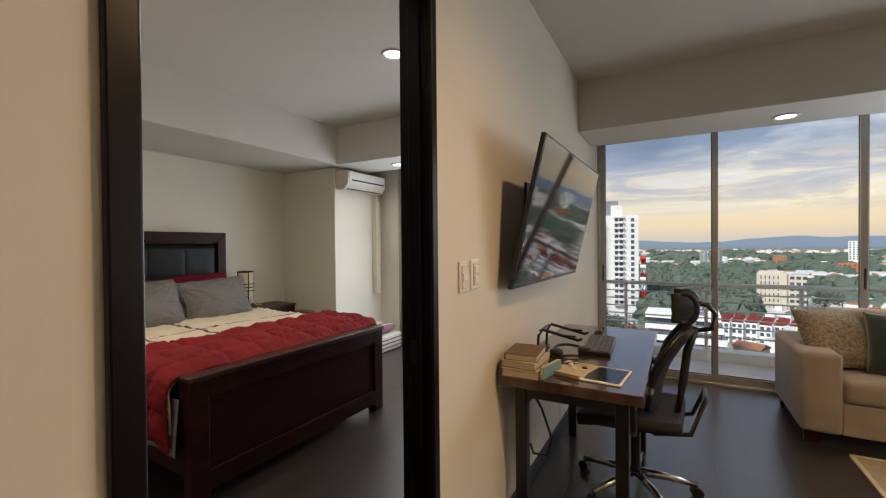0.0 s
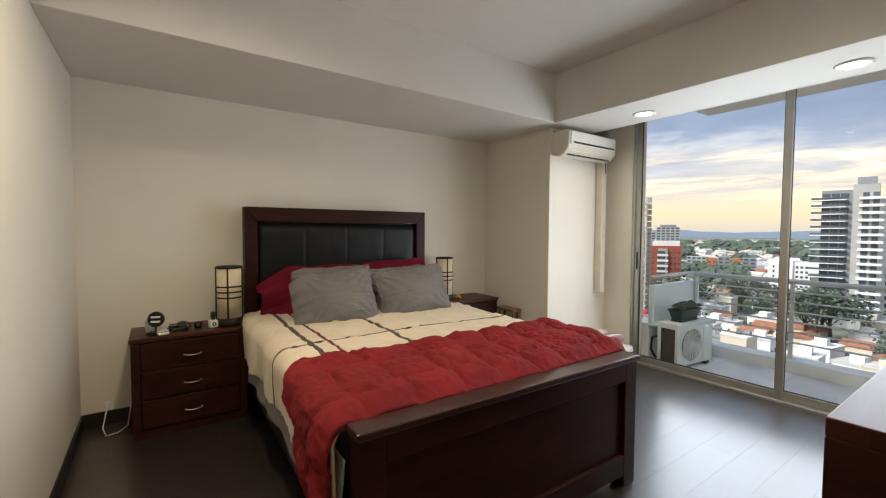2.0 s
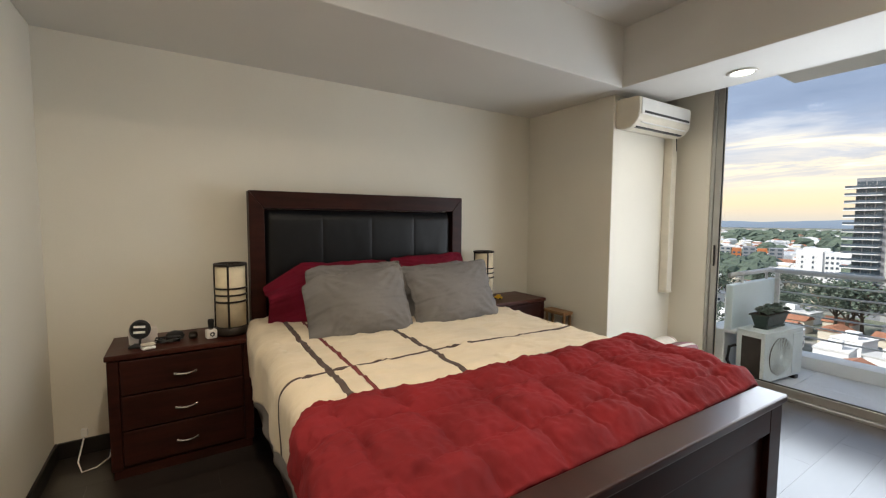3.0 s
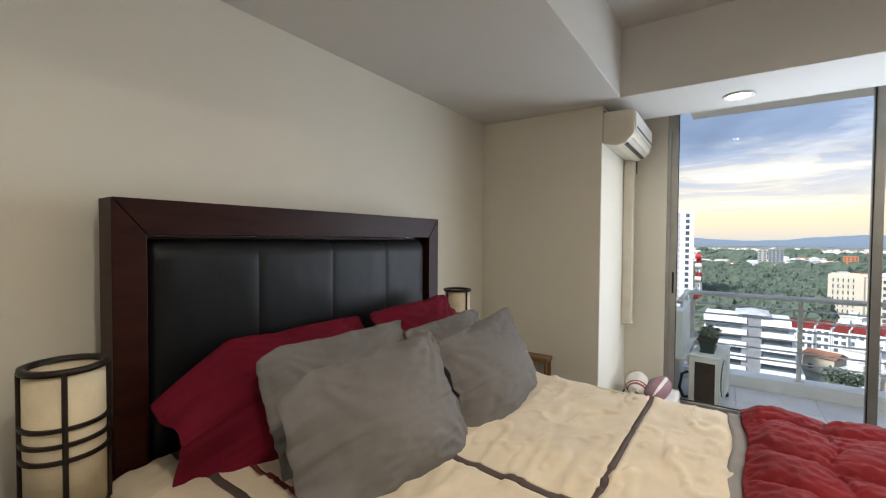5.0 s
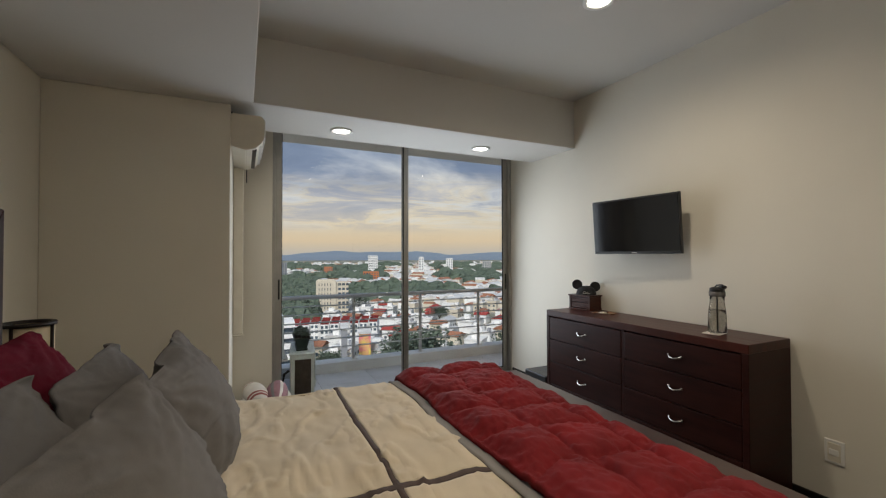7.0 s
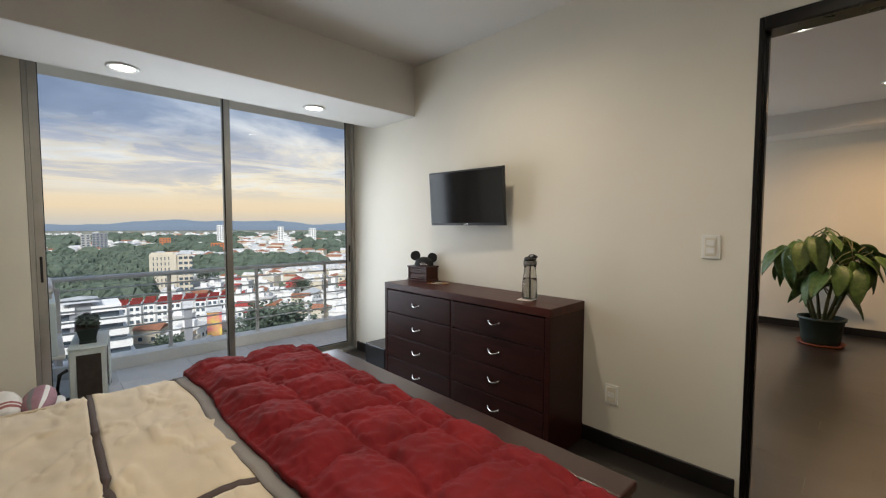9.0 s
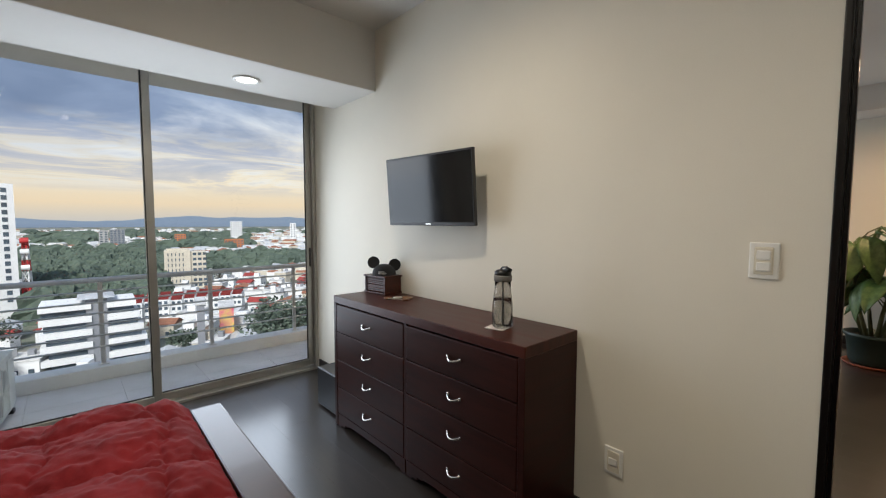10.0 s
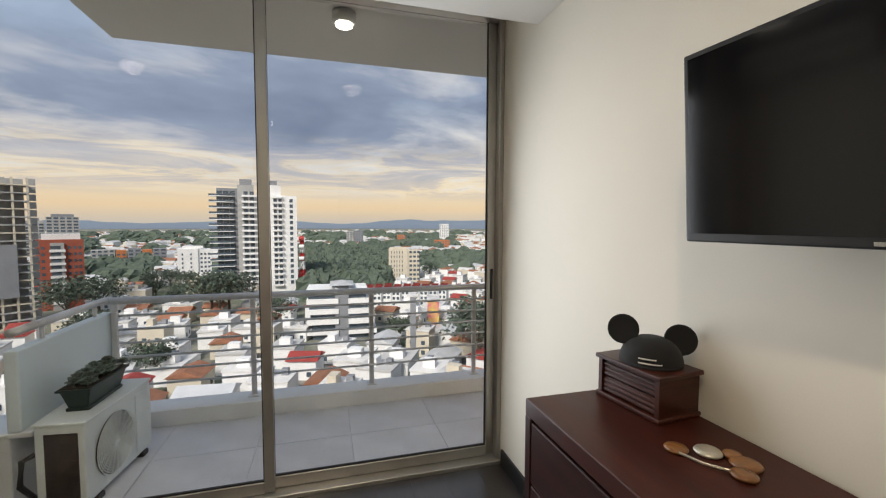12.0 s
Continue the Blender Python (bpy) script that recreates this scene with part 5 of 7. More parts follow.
t = thing("mouse", "black computer mouse on the desk", "mouse", at=pose(0.40, 2.56, DK, 0, 0, 10))
part("shell", lathe_bm([(0, 0), (0.032, 0), (0.035, 0.01), (0.026, 0.028), (0, 0.036)], 20), M["black"], t, smooth=True).scale = (1, 1.5, 1)
t = thing("laptop_stand", "folded black laptop stand with bent arms", "laptop stand", at=pose(0.25, 2.02, DK, 0, 0, 0))
for s in (-0.09, 0.09):
    part("arm", tube_bm([(-0.08, s, 0.008), (-0.075, s, 0.10), (-0.05, s, 0.135), (0.14, s, 0.095), (0.16, s, 0.105)], 0.008, 8), M["black"], t, smooth=True)
    part("pad", box_bm(0.05, 0.13, s - 0.012, s + 0.012, 0.111, 0.118, 0.003, 1), M["black"], t)
part("base_bar", box_bm(-0.10, -0.06, -0.10, 0.10, 0, 0.012, 0.003, 1), M["black"], t)
part("hinge", tube_bm([(-0.065, -0.09, 0.128), (-0.065, 0.09, 0.128)], 0.007, 8), M["black"], t)
t = thing("headset", "black headset lying beside the keyboard", "headset", at=pose(0.335, 2.0, DK, 0, 0, 40))
part("headband", tube_bm([(0.085 * math.cos(a), 0.085 * math.sin(a), 0.02 + 0.012 * math.sin(a)) for a in [math.pi * k / 12 for k in range(13)]], 0.008, 8), M["black"], t, smooth=True)
for s in (-1, 1):
    part("ear_cup", lathe_bm([(0, 0), (0.034, 0), (0.038, 0.012), (0.034, 0.03), (0.016, 0.034), (0, 0.030)], 20, s * 0.085, 0), M["black"], t, smooth=True)
t = thing("phone_charger", "tangled black charging lead on desk", "cable", at=pose(0.33, 1.80, DK))
part("lead", tube_bm([(0.09 * math.sin(k * 0.9) * (1 + 0.2 * math.sin(k * 2.1)), 0.07 * math.cos(k * 0.7), 0.006 + 0.008 * abs(math.sin(k * 0.55))) for k in range(26)], 0.0035, 6), M["black"], t, smooth=True)
t = thing("power_cord", "black power cord hanging below the desk", "cable", at=pose(0, 0, 0))
part("cord", tube_bm([(0.22, 1.62, 0.70), (0.27, 1.66, 0.58), (0.30, 1.72, 0.42), (0.26, 1.78, 0.30), (0.17, 1.84, 0.26), (0.135, 1.90, 0.28)], 0.006, 8), M["black"], t, smooth=True)


def build_chair():
    c = thing("office_chair", "black mesh ergonomic office chair with headrest, turned to the desk", "office chair", at=pose(0.645, 2.20, 0, 0, 0, -3))
    # five-star base
    for k in range(5):
        a = 2 * math.pi * k / 5 + 0.35
        ca, sa = math.cos(a), math.sin(a)
        leg = part("base_leg", tube_bm([(0.03 * ca, 0.03 * sa, 0.115), (0.16 * ca, 0.16 * sa, 0.10), (0.31 * ca, 0.31 * sa, 0.072)], 0.024, 10, r1=0.015), M["polish"], c, "polished alloy leg", smooth=True)
        part("caster", tube_bm([(0.31 * ca - 0.022 * sa, 0.31 * sa + 0.022 * ca, 0.03), (0.31 * ca + 0.022 * sa, 0.31 * sa - 0.022 * ca, 0.03)], 0.03, 14), M["black"], leg)
    part("gas_lift", tube_bm([(0, 0, 0.10), (0, 0, 0.40)], 0.026, 14), M["black"], c)
    part("mechanism", box_bm(-0.13, 0.12, -0.09, 0.09, 0.38, 0.43, 0.02, 3), M["black"], c)

    def seat(u, v):
        a, b = 2 * u - 1, 2 * v - 1
        return (-0.27 + 0.50 * u, 0.25 * b * (1 - 0.12 * abs(a) ** 3), 0.475 + 0.02 * b * b - 0.05 * max(0, -a - 0.55) + 0.015 * a)
    part("seat", grid_bm(18, 18, seat, thick=0.055), M["mesh"], c, smooth=True)

    def back(u, v):
        b = 2 * u - 1
        x = 0.10 + 0.17 * v - 0.04 * math.sin(math.pi * v) - 0.035 * b * b
        return (x, b * (0.17 + 0.04 * math.sin(math.pi * v)), 0.53 + 0.42 * v)
    part("backrest", grid_bm(16, 20, back, thick=0.025), M["mesh"], c, smooth=True)
    for s in (-1, 1):
        part("back_frame", tube_bm([(0.07, s * 0.175, 0.53), (0.085, s * 0.205, 0.68), (0.14, s * 0.205, 0.82), (0.235, s * 0.175, 0.955)], 0.014, 8), M["black"], c, smooth=True)
        part("arm_post", tube_bm([(0.02, s * 0.24, 0.42), (0.03, s * 0.31, 0.48), (0.03, s * 0.315, 0.655)], 0.017, 10), M["black"], c, smooth=True)
        part("armrest", box_bm(-0.13, 0.12, s * 0.315 - 0.045, s * 0.315 + 0.045, 0.655, 0.685, 0.013, 3), M["black"], c, smooth=True)
    part("spine", tube_bm([(0.10, 0, 0.41), (0.20, 0, 0.47), (0.23, 0, 0.65), (0.25, 0, 0.82), (0.29, 0, 0.95)], 0.02, 10), M["black"], c, smooth=True)
    part("lumbar_loop", tube_bm([(0.10, -0.13, 0.40), (0.27, -0.15, 0.44), (0.33, -0.10, 0.60), (0.33, 0.10, 0.60), (0.27, 0.15, 0.44), (0.10, 0.13, 0.40)], 0.012, 8), M["black"], c, smooth=True)
    part("headrest_stem", tube_bm([(0.28, 0, 0.93), (0.36, 0, 0.95), (0.375, 0, 1.03), (0.34, 0, 1.07), (0.26, 0, 1.085)], 0.013, 8), M["black"], c, smooth=True)

    def hrest(u, v):
        b = 2 * u - 1
        return (0.20 + 0.045 * math.sin(math.pi * v) * (1 - b * b) + 0.05 * (1 - b * b), b * 0.14, 0.985 + 0.15 * v)
    part("headrest", grid_bm(16, 8, hrest, thick=0.022), M["mesh"], c, smooth=True)
    part("headrest_rim", tube_bm([(0.245 + 0.052 * math.cos(a), -0.09, 1.055 + 0.075 * math.sin(a)) for a in [2 * math.pi * k / 20 for k in range(21)]], 0.013, 8, cap=False), M["black"], c, smooth=True)
    part("headrest_rim", tube_bm([(0.245 + 0.052 * math.cos(a), 0.09, 1.055 + 0.075 * math.sin(a)) for a in [2 * math.pi * k / 20 for k in range(21)]], 0.013, 8, cap=False), M["black"], c, smooth=True)


build_chair()


def build_sofa():
    s = thing("sofa", "beige upholstered sofa with back to the window", "sofa", at=pose(1.595, 3.362, 0))
    part("arm", box_bm(0, 0.23, 0, 0.86, 0.08, 0.632, 0.035, 3), M["sofa"], s, smooth=True)
    part("arm", box_bm(2.05, 2.28, 0, 0.86, 0.08, 0.632, 0.035, 3), M["sofa"], s, smooth=True)
    part("base", box_bm(0.231, 2.049, 0.03, 0.86, 0.08, 0.30, 0.01, 2), M["sofa"], s)
    part("backrest", box_bm(0.231, 2.049, 0.64, 0.86, 0.30, 0.84, 0.05, 3), M["sofa"], s, smooth=True)
    for i in range(2):
        part("seat_cushion", box_bm(0.235 + i * 0.906, 1.137 + i * 0.906, 0.0, 0.66, 0.302, 0.465, 0.045, 3), M["sofa"], s, smooth=True)
        part("back_cushion", box_bm(0.24 + i * 0.906, 1.132 + i * 0.906, 0.44, 0.66, 0.467, 0.88, 0.06, 4), M["sofa"], s, smooth=True)
    for x in (0.03, 2.17):
        for y in (0.04, 0.76):
            part("foot", box_bm(x, x + 0.08, y, y + 0.06, 0, 0.08, 0.004, 1), M["wood"], s)


build_sofa()


def cushion(label, material, m, seed, w=0.46):
    bm = bmesh.new()
    n = 26
    for sg in (1, -1):
        def f(u, v, sg=sg):
            a, c = 2 * u - 1, 2 * v - 1
            prof = max(0.0, (1 - a ** 4)) ** 0.6 * max(0.0, (1 - c ** 4)) ** 0.6
            return (w / 2 * a * (1 - 0.07 * (1 - c * c)), w / 2 * c * (1 - 0.07 * (1 - a * a)) + w / 2, sg * 0.075 * prof + 0.006 * fbm(a + seed, c, sg, 3) * prof)
        grid_bm(n, n, f, bm)
    bmesh.ops.remove_doubles(bm, verts=bm.verts, dist=0.0005)
    bmesh.ops.recalc_face_normals(bm, faces=bm.faces)
    o = part("cushion", bm, material, None, smooth=True)
    o.matrix_world = m
    return tagged(o, label, "cushion", "sofa cushions")


cushion("knitted taupe square cushion leaning on the sofa arm", M["knit"], pose(1.905, 3.62, 0.475, 62, 0, 24), 1, 0.46)
cushion("dark green velvet cushion beside the knitted one", M["greenvelvet"], pose(2.215, 3.56, 0.475, 66, 0, -10), 2, 0.44)
t = thing("rug", "flat woven beige rug in front of the sofa", "rug", at=pose(1.83, 1.6, 0))
part("weave", box_bm(0, 2.0, 0, 1.66, 0.001, 0.012, 0.004, 1), M["rug"], t)
for k in range(2):
    part("border", box_bm(-0.012, 0.012, 0, 1.66, 0.001, 0.014) if k == 0 else box_bm(0, 2.0, 1.648, 1.672, 0.001, 0.014), M["page"], t)


# potted plant
def leaf_bm(l, w, droop, seed):
    def f(u, v):
        a = 2 * v - 1
        wid = w * math.sin(math.pi * min(1, u * 0.97 + 0.015) ** 0.8) ** 0.8
        return (l * u, wid * a / 2, -droop * u * u * l + 0.10 * w * abs(a) + 0.02 * math.sin(9 * u + seed) * abs(a) * w)
    return grid_bm(12, 6, f, thick=0.0015)


PLANT = (4.05, 0.86, 0.0)
t = thing("potted_plant", "large variegated dieffenbachia in a dark green pot", "plant", at=pose(*PLANT))
part("saucer", lathe_bm([(0, 0), (0.20, 0), (0.225, 0.03), (0.215, 0.03), (0.19, 0.008), (0, 0.008)], 28), M["terracotta"], t, "terracotta saucer", smooth=True)
part("pot", lathe_bm([(0, 0.009), (0.155, 0.009), (0.175, 0.05), (0.205, 0.29), (0.222, 0.295), (0.222, 0.325), (0.205, 0.325), (0.198, 0.28), (0, 0.27)], 32), M["rubberpot"], t, "dark green plastic pot", smooth=True)
part("soil", lathe_bm([(0, 0.285), (0.197, 0.282), (0.197, 0.276), (0, 0.276)], 24), M["soil"], t)
rp = random.Random(5)
for k in range(6):
    a = k * 1.05 + 0.3
    top = (0.16 * math.cos(a) + 0.02 * k, 0.26 * math.sin(a), 0.72 + 0.10 * (k % 3))
    base = (0.06 * math.cos(a), 0.07 * math.sin(a), 0.28)
    part("stem", tube_bm([base, (0.6 * top[0], 0.6 * top[1], 0.52), top], 0.02, 8, r1=0.013), M["stem"], t, smooth=True)
    for j in range(9):
        b = a + (j - 4) * 0.62 + rp.uniform(-0.2, 0.2)
        pz = top[2] - 0.16 + 0.055 * j
        end = (top[0] * (0.8 + 0.03 * j) + 0.17 * math.cos(b), top[1] * (0.8 + 0.03 * j) + 0.17 * math.sin(b), pz + 0.16)
        part("petiole", tube_bm([(top[0] * 0.9, top[1] * 0.9, pz), ((top[0] * 0.9 + end[0]) / 2, (top[1] * 0.9 + end[1]) / 2, pz + 0.11), end], 0.006, 6), M["stem"], t)
        lf = part("leaf", leaf_bm(rp.uniform(0.25, 0.35), rp.uniform(0.17, 0.23), rp.uniform(0.5, 1.1), rp.uniform(0, 6)), M["leaf"], t, smooth=True)
        lf.matrix_local = Matrix.Translation(end) @ Matrix.Rotation(b + rp.uniform(-0.3, 0.3), 4, "Z") @ Matrix.Rotation(rp.uniform(0.1, 1.0), 4, "Y") @ Matrix.Rotation(rp.uniform(-0.5, 0.5), 4, "X")


# ---------- balcony ----------
BZ = -0.03
RAIL_Y, CURB_Y = 5.66, 5.56
struct("balcony_slab", box_bm(-3.2, LX + 0.5, 4.62, 5.78, -0.30, BZ - 0.008), M["concrete"], "concrete balcony slab", category="floor")
struct("balcony_curb", box_bm(-3.2, LX + 0.5, CURB_Y, 5.78, BZ - 0.008, 0.085, 0.008, 2), M["concrete"], "low pale concrete balcony kerb", category="kerb")
struct("balcony_ceiling", box_bm(-2.48, LX + 0.5, 4.62, 5.90, 2.77, 2.95, 0.01, 1), M["ceil"], "plastered underside of the balcony above", category="ceiling")
struct("facade_upper", box_bm(-4.2, LX + 0.5, 4.5, 4.62, 2.62, 3.4), M["wall"], "rendered outer wall above the windows", category="wall")
struct("facade_side", box_bm(-4.2, -2.56, 4.621, 4.70, -0.3, 2.62), M["wall"], "rendered outer wall beside the balcony door", category="wall")
p_ = struct("balcony_parapet", box_bm(-2.66, -2.49, 4.705, 5.62, BZ - 0.008, 0.39, 0.006, 1), M["concrete"], "grey balcony side parapet", category="parapet")
t = thing("balcony_screen", "pale blue-white painted balcony side panel with handrail", "partition", at=pose(0, 0, 0))
part("panel", box_bm(-2.50, -2.44, 4.705, 5.645, 0.392, 0.80, 0.008, 2), M["blueglass"], t)
part("ledge", box_bm(-2.52, -2.40, 4.705, 5.60, 0.392 - 0.03, 0.392, 0.006, 1), M["concrete"], t)
part("handrail", tube_bm([(-2.47, 4.71, 0.885), (-2.47, 5.62, 0.885)], 0.022, 12), M["steel"], t, smooth=True)
for y in (4.95, 5.48):
    part("rail_post", tube_bm([(-2.47, y, 0.78), (-2.47, y, 0.87)], 0.012, 10), M["steel"], t)
part("end_post", box_bm(-2.438, -2.40, 5.601, 5.63, 0.085, 0.80, 0.004, 1), M["steel"], t)


def build_railing():
    r = thing("balcony_railing", "brushed steel balcony railing with seven horizontal bars", "railing")
    x0, x1 = -2.445, LX + 0.4
    part("handrail", tube_bm([(x0 - 0.05, RAIL_Y, 0.872), (x1, RAIL_Y, 0.872)], 0.025, 14), M["steel"], r, smooth=True)
    for z in (0.765, 0.665, 0.565, 0.462, 0.358, 0.252):
        part("bar", tube_bm([(x0, RAIL_Y, z), (x1, RAIL_Y, z)], 0.0085, 8), M["steel"], r, smooth=True)
    x = x0
    while x < x1:
        part("post", box_bm(x - 0.019, x + 0.019, RAIL_Y + 0.012, RAIL_Y + 0.030, 0.085, 0.86, 0.003, 1), M["steel"], r)
        part("base_plate", box_bm(x - 0.04, x + 0.04, RAIL_Y - 0.02, RAIL_Y + 0.06, 0.0855, 0.093, 0.002, 1), M["steel"], r)
        x += 0.905


build_railing()


def build_condenser():
    m = pose(-2.165, 4.665, BZ, 0, 0, -7)
    c = thing("condenser_unit", "weathered ivory air-conditioner condenser on the balcony", "condenser", at=m)
    L, D, H = 0.60, 0.225, 0.415
    part("casing", box_bm(-D, 0, 0, L, 0.03, 0.03 + H, 0.008, 2), M["condenser"], c)
    part("side_coil", box_bm(-D + 0.045, -0.03, -0.004, 0.001, 0.06, H - 0.01), M["coil"], c, "dark rusty coil panel")
    part("cover_lid", box_bm(-D - 0.006, 0.006, -0.006, L + 0.006, 0.03 + H, 0.045 + H, 0.004, 1), M["condenser"], c)
    rc, yc, zc = 0.165, 0.235, 0.235
    part("fan_recess", tube_bm([(0.0005, yc, zc), (0.003, yc, zc)], rc, 40), M["coil"], c)
    for k in range(12):
        rr = 0.03 + k * 0.0125
        pts = [(0.012, yc + rr * math.cos(2 * math.pi * i / 28), zc + rr * math.sin(2 * math.pi * i / 28)) for i in range(29)]
        part("grille_ring", tube_bm(pts, 0.0028, 5, cap=False), M["condenser"], c)
    for k in range(10):
        a = math.pi * k / 10
        part("grille_bar", tube_bm([(0.008, yc - rc * math.cos(a), zc - rc * math.sin(a)), (0.008, yc + rc * math.cos(a), zc + rc * math.sin(a))], 0.003, 5), M["condenser"], c)
    for k in range(3):
        a = 2 * math.pi * k / 3
        part("fan_blade", grid_bm(6, 4, lambda u, v, a=a: (0.0045 + 0.003 * v, yc + (0.03 + 0.11 * u) * math.cos(a + 0.8 * v), zc + (0.03 + 0.11 * u) * math.sin(a + 0.8 * v)), thick=0.001), M["black"], c)
    part("service_panel", box_bm(-0.002, 0.006, 0.43, L - 0.01, 0.06, H, 0.003, 1), M["condenser"], c)
    for y in (0.06, L - 0.12):
        part("foot", box_bm(-D + 0.02, 0.01, y, y + 0.06, 0, 0.03, 0.004, 1), M["black"], c)
    pl = thing("planter", "dark green trough planter of succulents on the condenser", "planter", at=m @ pose(-0.125, 0.30, 0.0455 + H, 0, 0, 4) @ Matrix.Scale(0.84, 4))
    bm = bmesh.new()
    lo = [bm.verts.new(v) for v in ((-0.055, -0.19, 0.02), (0.055, -0.19, 0.02), (0.055, 0.19, 0.02), (-0.055, 0.19, 0.02))]
    hi = [bm.verts.new(v) for v in ((-0.082, -0.225, 0.14), (0.082, -0.225, 0.14), (0.082, 0.225, 0.14), (-0.082, 0.225, 0.14))]
    for i in range(4):
        j = (i + 1) % 4
        bm.faces.new((lo[i], lo[j], hi[j], hi[i]))
    bm.faces.new(lo[::-1])
    bm.faces.new(hi)
    bmesh.ops.bevel(bm, geom=list(bm.edges), offset=0.006, segments=2, affect="EDGES")
    part("trough", bm, M["rubberpot"], pl)
    part("rim", box_bm(-0.095, 0.095, -0.24, 0.24, 0.135, 0.15, 0.005, 2), M["rubberpot"], pl)
    part("drip_tray", box_bm(-0.065, 0.065, -0.20, 0.20, 0, 0.022, 0.006, 2), M["rubberpot"], pl)
    part("soil", box_bm(-0.082, 0.082, -0.226, 0.226, 0.150, 0.155), M["soil"], pl)
    rg = random.Random(9)
    for k in range(22):
        cx, cy = rg.uniform(-0.07, 0.07), -0.215 + 0.43 * (k + 0.5) / 22
        hh = rg.uniform(0.012, 0.055)
        bm = tube_bm([(cx, cy, 0.154), (cx + rg.uniform(-0.01, 0.01), cy, 0.156 + hh)], 0.006, 6)
        n = 0
        for ring, (rr, tz, ln) in enumerate(((0.010, 0.0, 0.040), (0.006, 0.010, 0.030), (0.003, 0.018, 0.02))):
            for i in range(7 - ring):
                a = 2 * math.pi * i / (7 - ring) + ring * 0.4 + k
                d = Vector((math.cos(a), math.sin(a), 0.25 + 0.45 * ring)).normalized()
                sd = Vector((-math.sin(a), math.cos(a), 0))
                p0 = Vector((cx, cy, 0.158 + hh + tz)) + d * rr
                w = ln * 0.33
                q4 = [p0 - sd * w * 0.4, p0 + sd * w * 0.4, p0 + d * ln * 0.65 + sd * w + Vector((0, 0, 0.004)), p0 + d * ln, p0 + d * ln * 0.65 - sd * w + Vector((0, 0, 0.004))]
                up = [bm.verts.new(v) for v in q4]
                dn = [bm.verts.new(v - Vector((0, 0, 0.006))) for v in q4]
                bm.faces.new(up)
                bm.faces.new(dn[::-1])
                for i2 in range(5):
                    bm.faces.new((up[i2], dn[i2], dn[(i2 + 1) % 5], up[(i2 + 1) % 5]))
        bmesh.ops.recalc_face_normals(bm, faces=bm.faces)
        part("rosette", bm, M["succulent"], pl)
    hz = thing("refrigerant_hose", "black insulated hose behind the condenser", "hose", at=m)
    part("hose", tube_bm([(-D - 0.01, 0.02, 0.30), (-D - 0.05, -0.01, 0.28), (-D - 0.07, 0.0, 0.15), (-D - 0.05, 0.05, 0.06), (-D - 0.01, 0.1, 0.05)], 0.014, 8), M["black"], hz, smooth=True)


build_condenser()
t = thing("balcony_lamp", "round balcony ceiling lamp, switched on", "ceiling lamp", at=pose(-0.86, 5.05, 2.77))
part("housing", lathe_bm([(0, -0.001), (0.075, -0.001), (0.075, -0.055), (0.06, -0.07), (0, -0.07)], 28), M["white"], t, smooth=True)
part("lens", lathe_bm([(0, -0.0705), (0.055, -0.0705), (0.05, -0.085), (0, -0.09)], 28), M["lamp_on"], t)


# ---------- the city below ----------
GZ = -40.0
EYE0 = (-1.0, 1.5, 1.4)


def polar(az, dist):
    return (EYE0[0] + dist * math.sin(radians(az)), EYE0[1] + dist * math.cos(radians(az)))


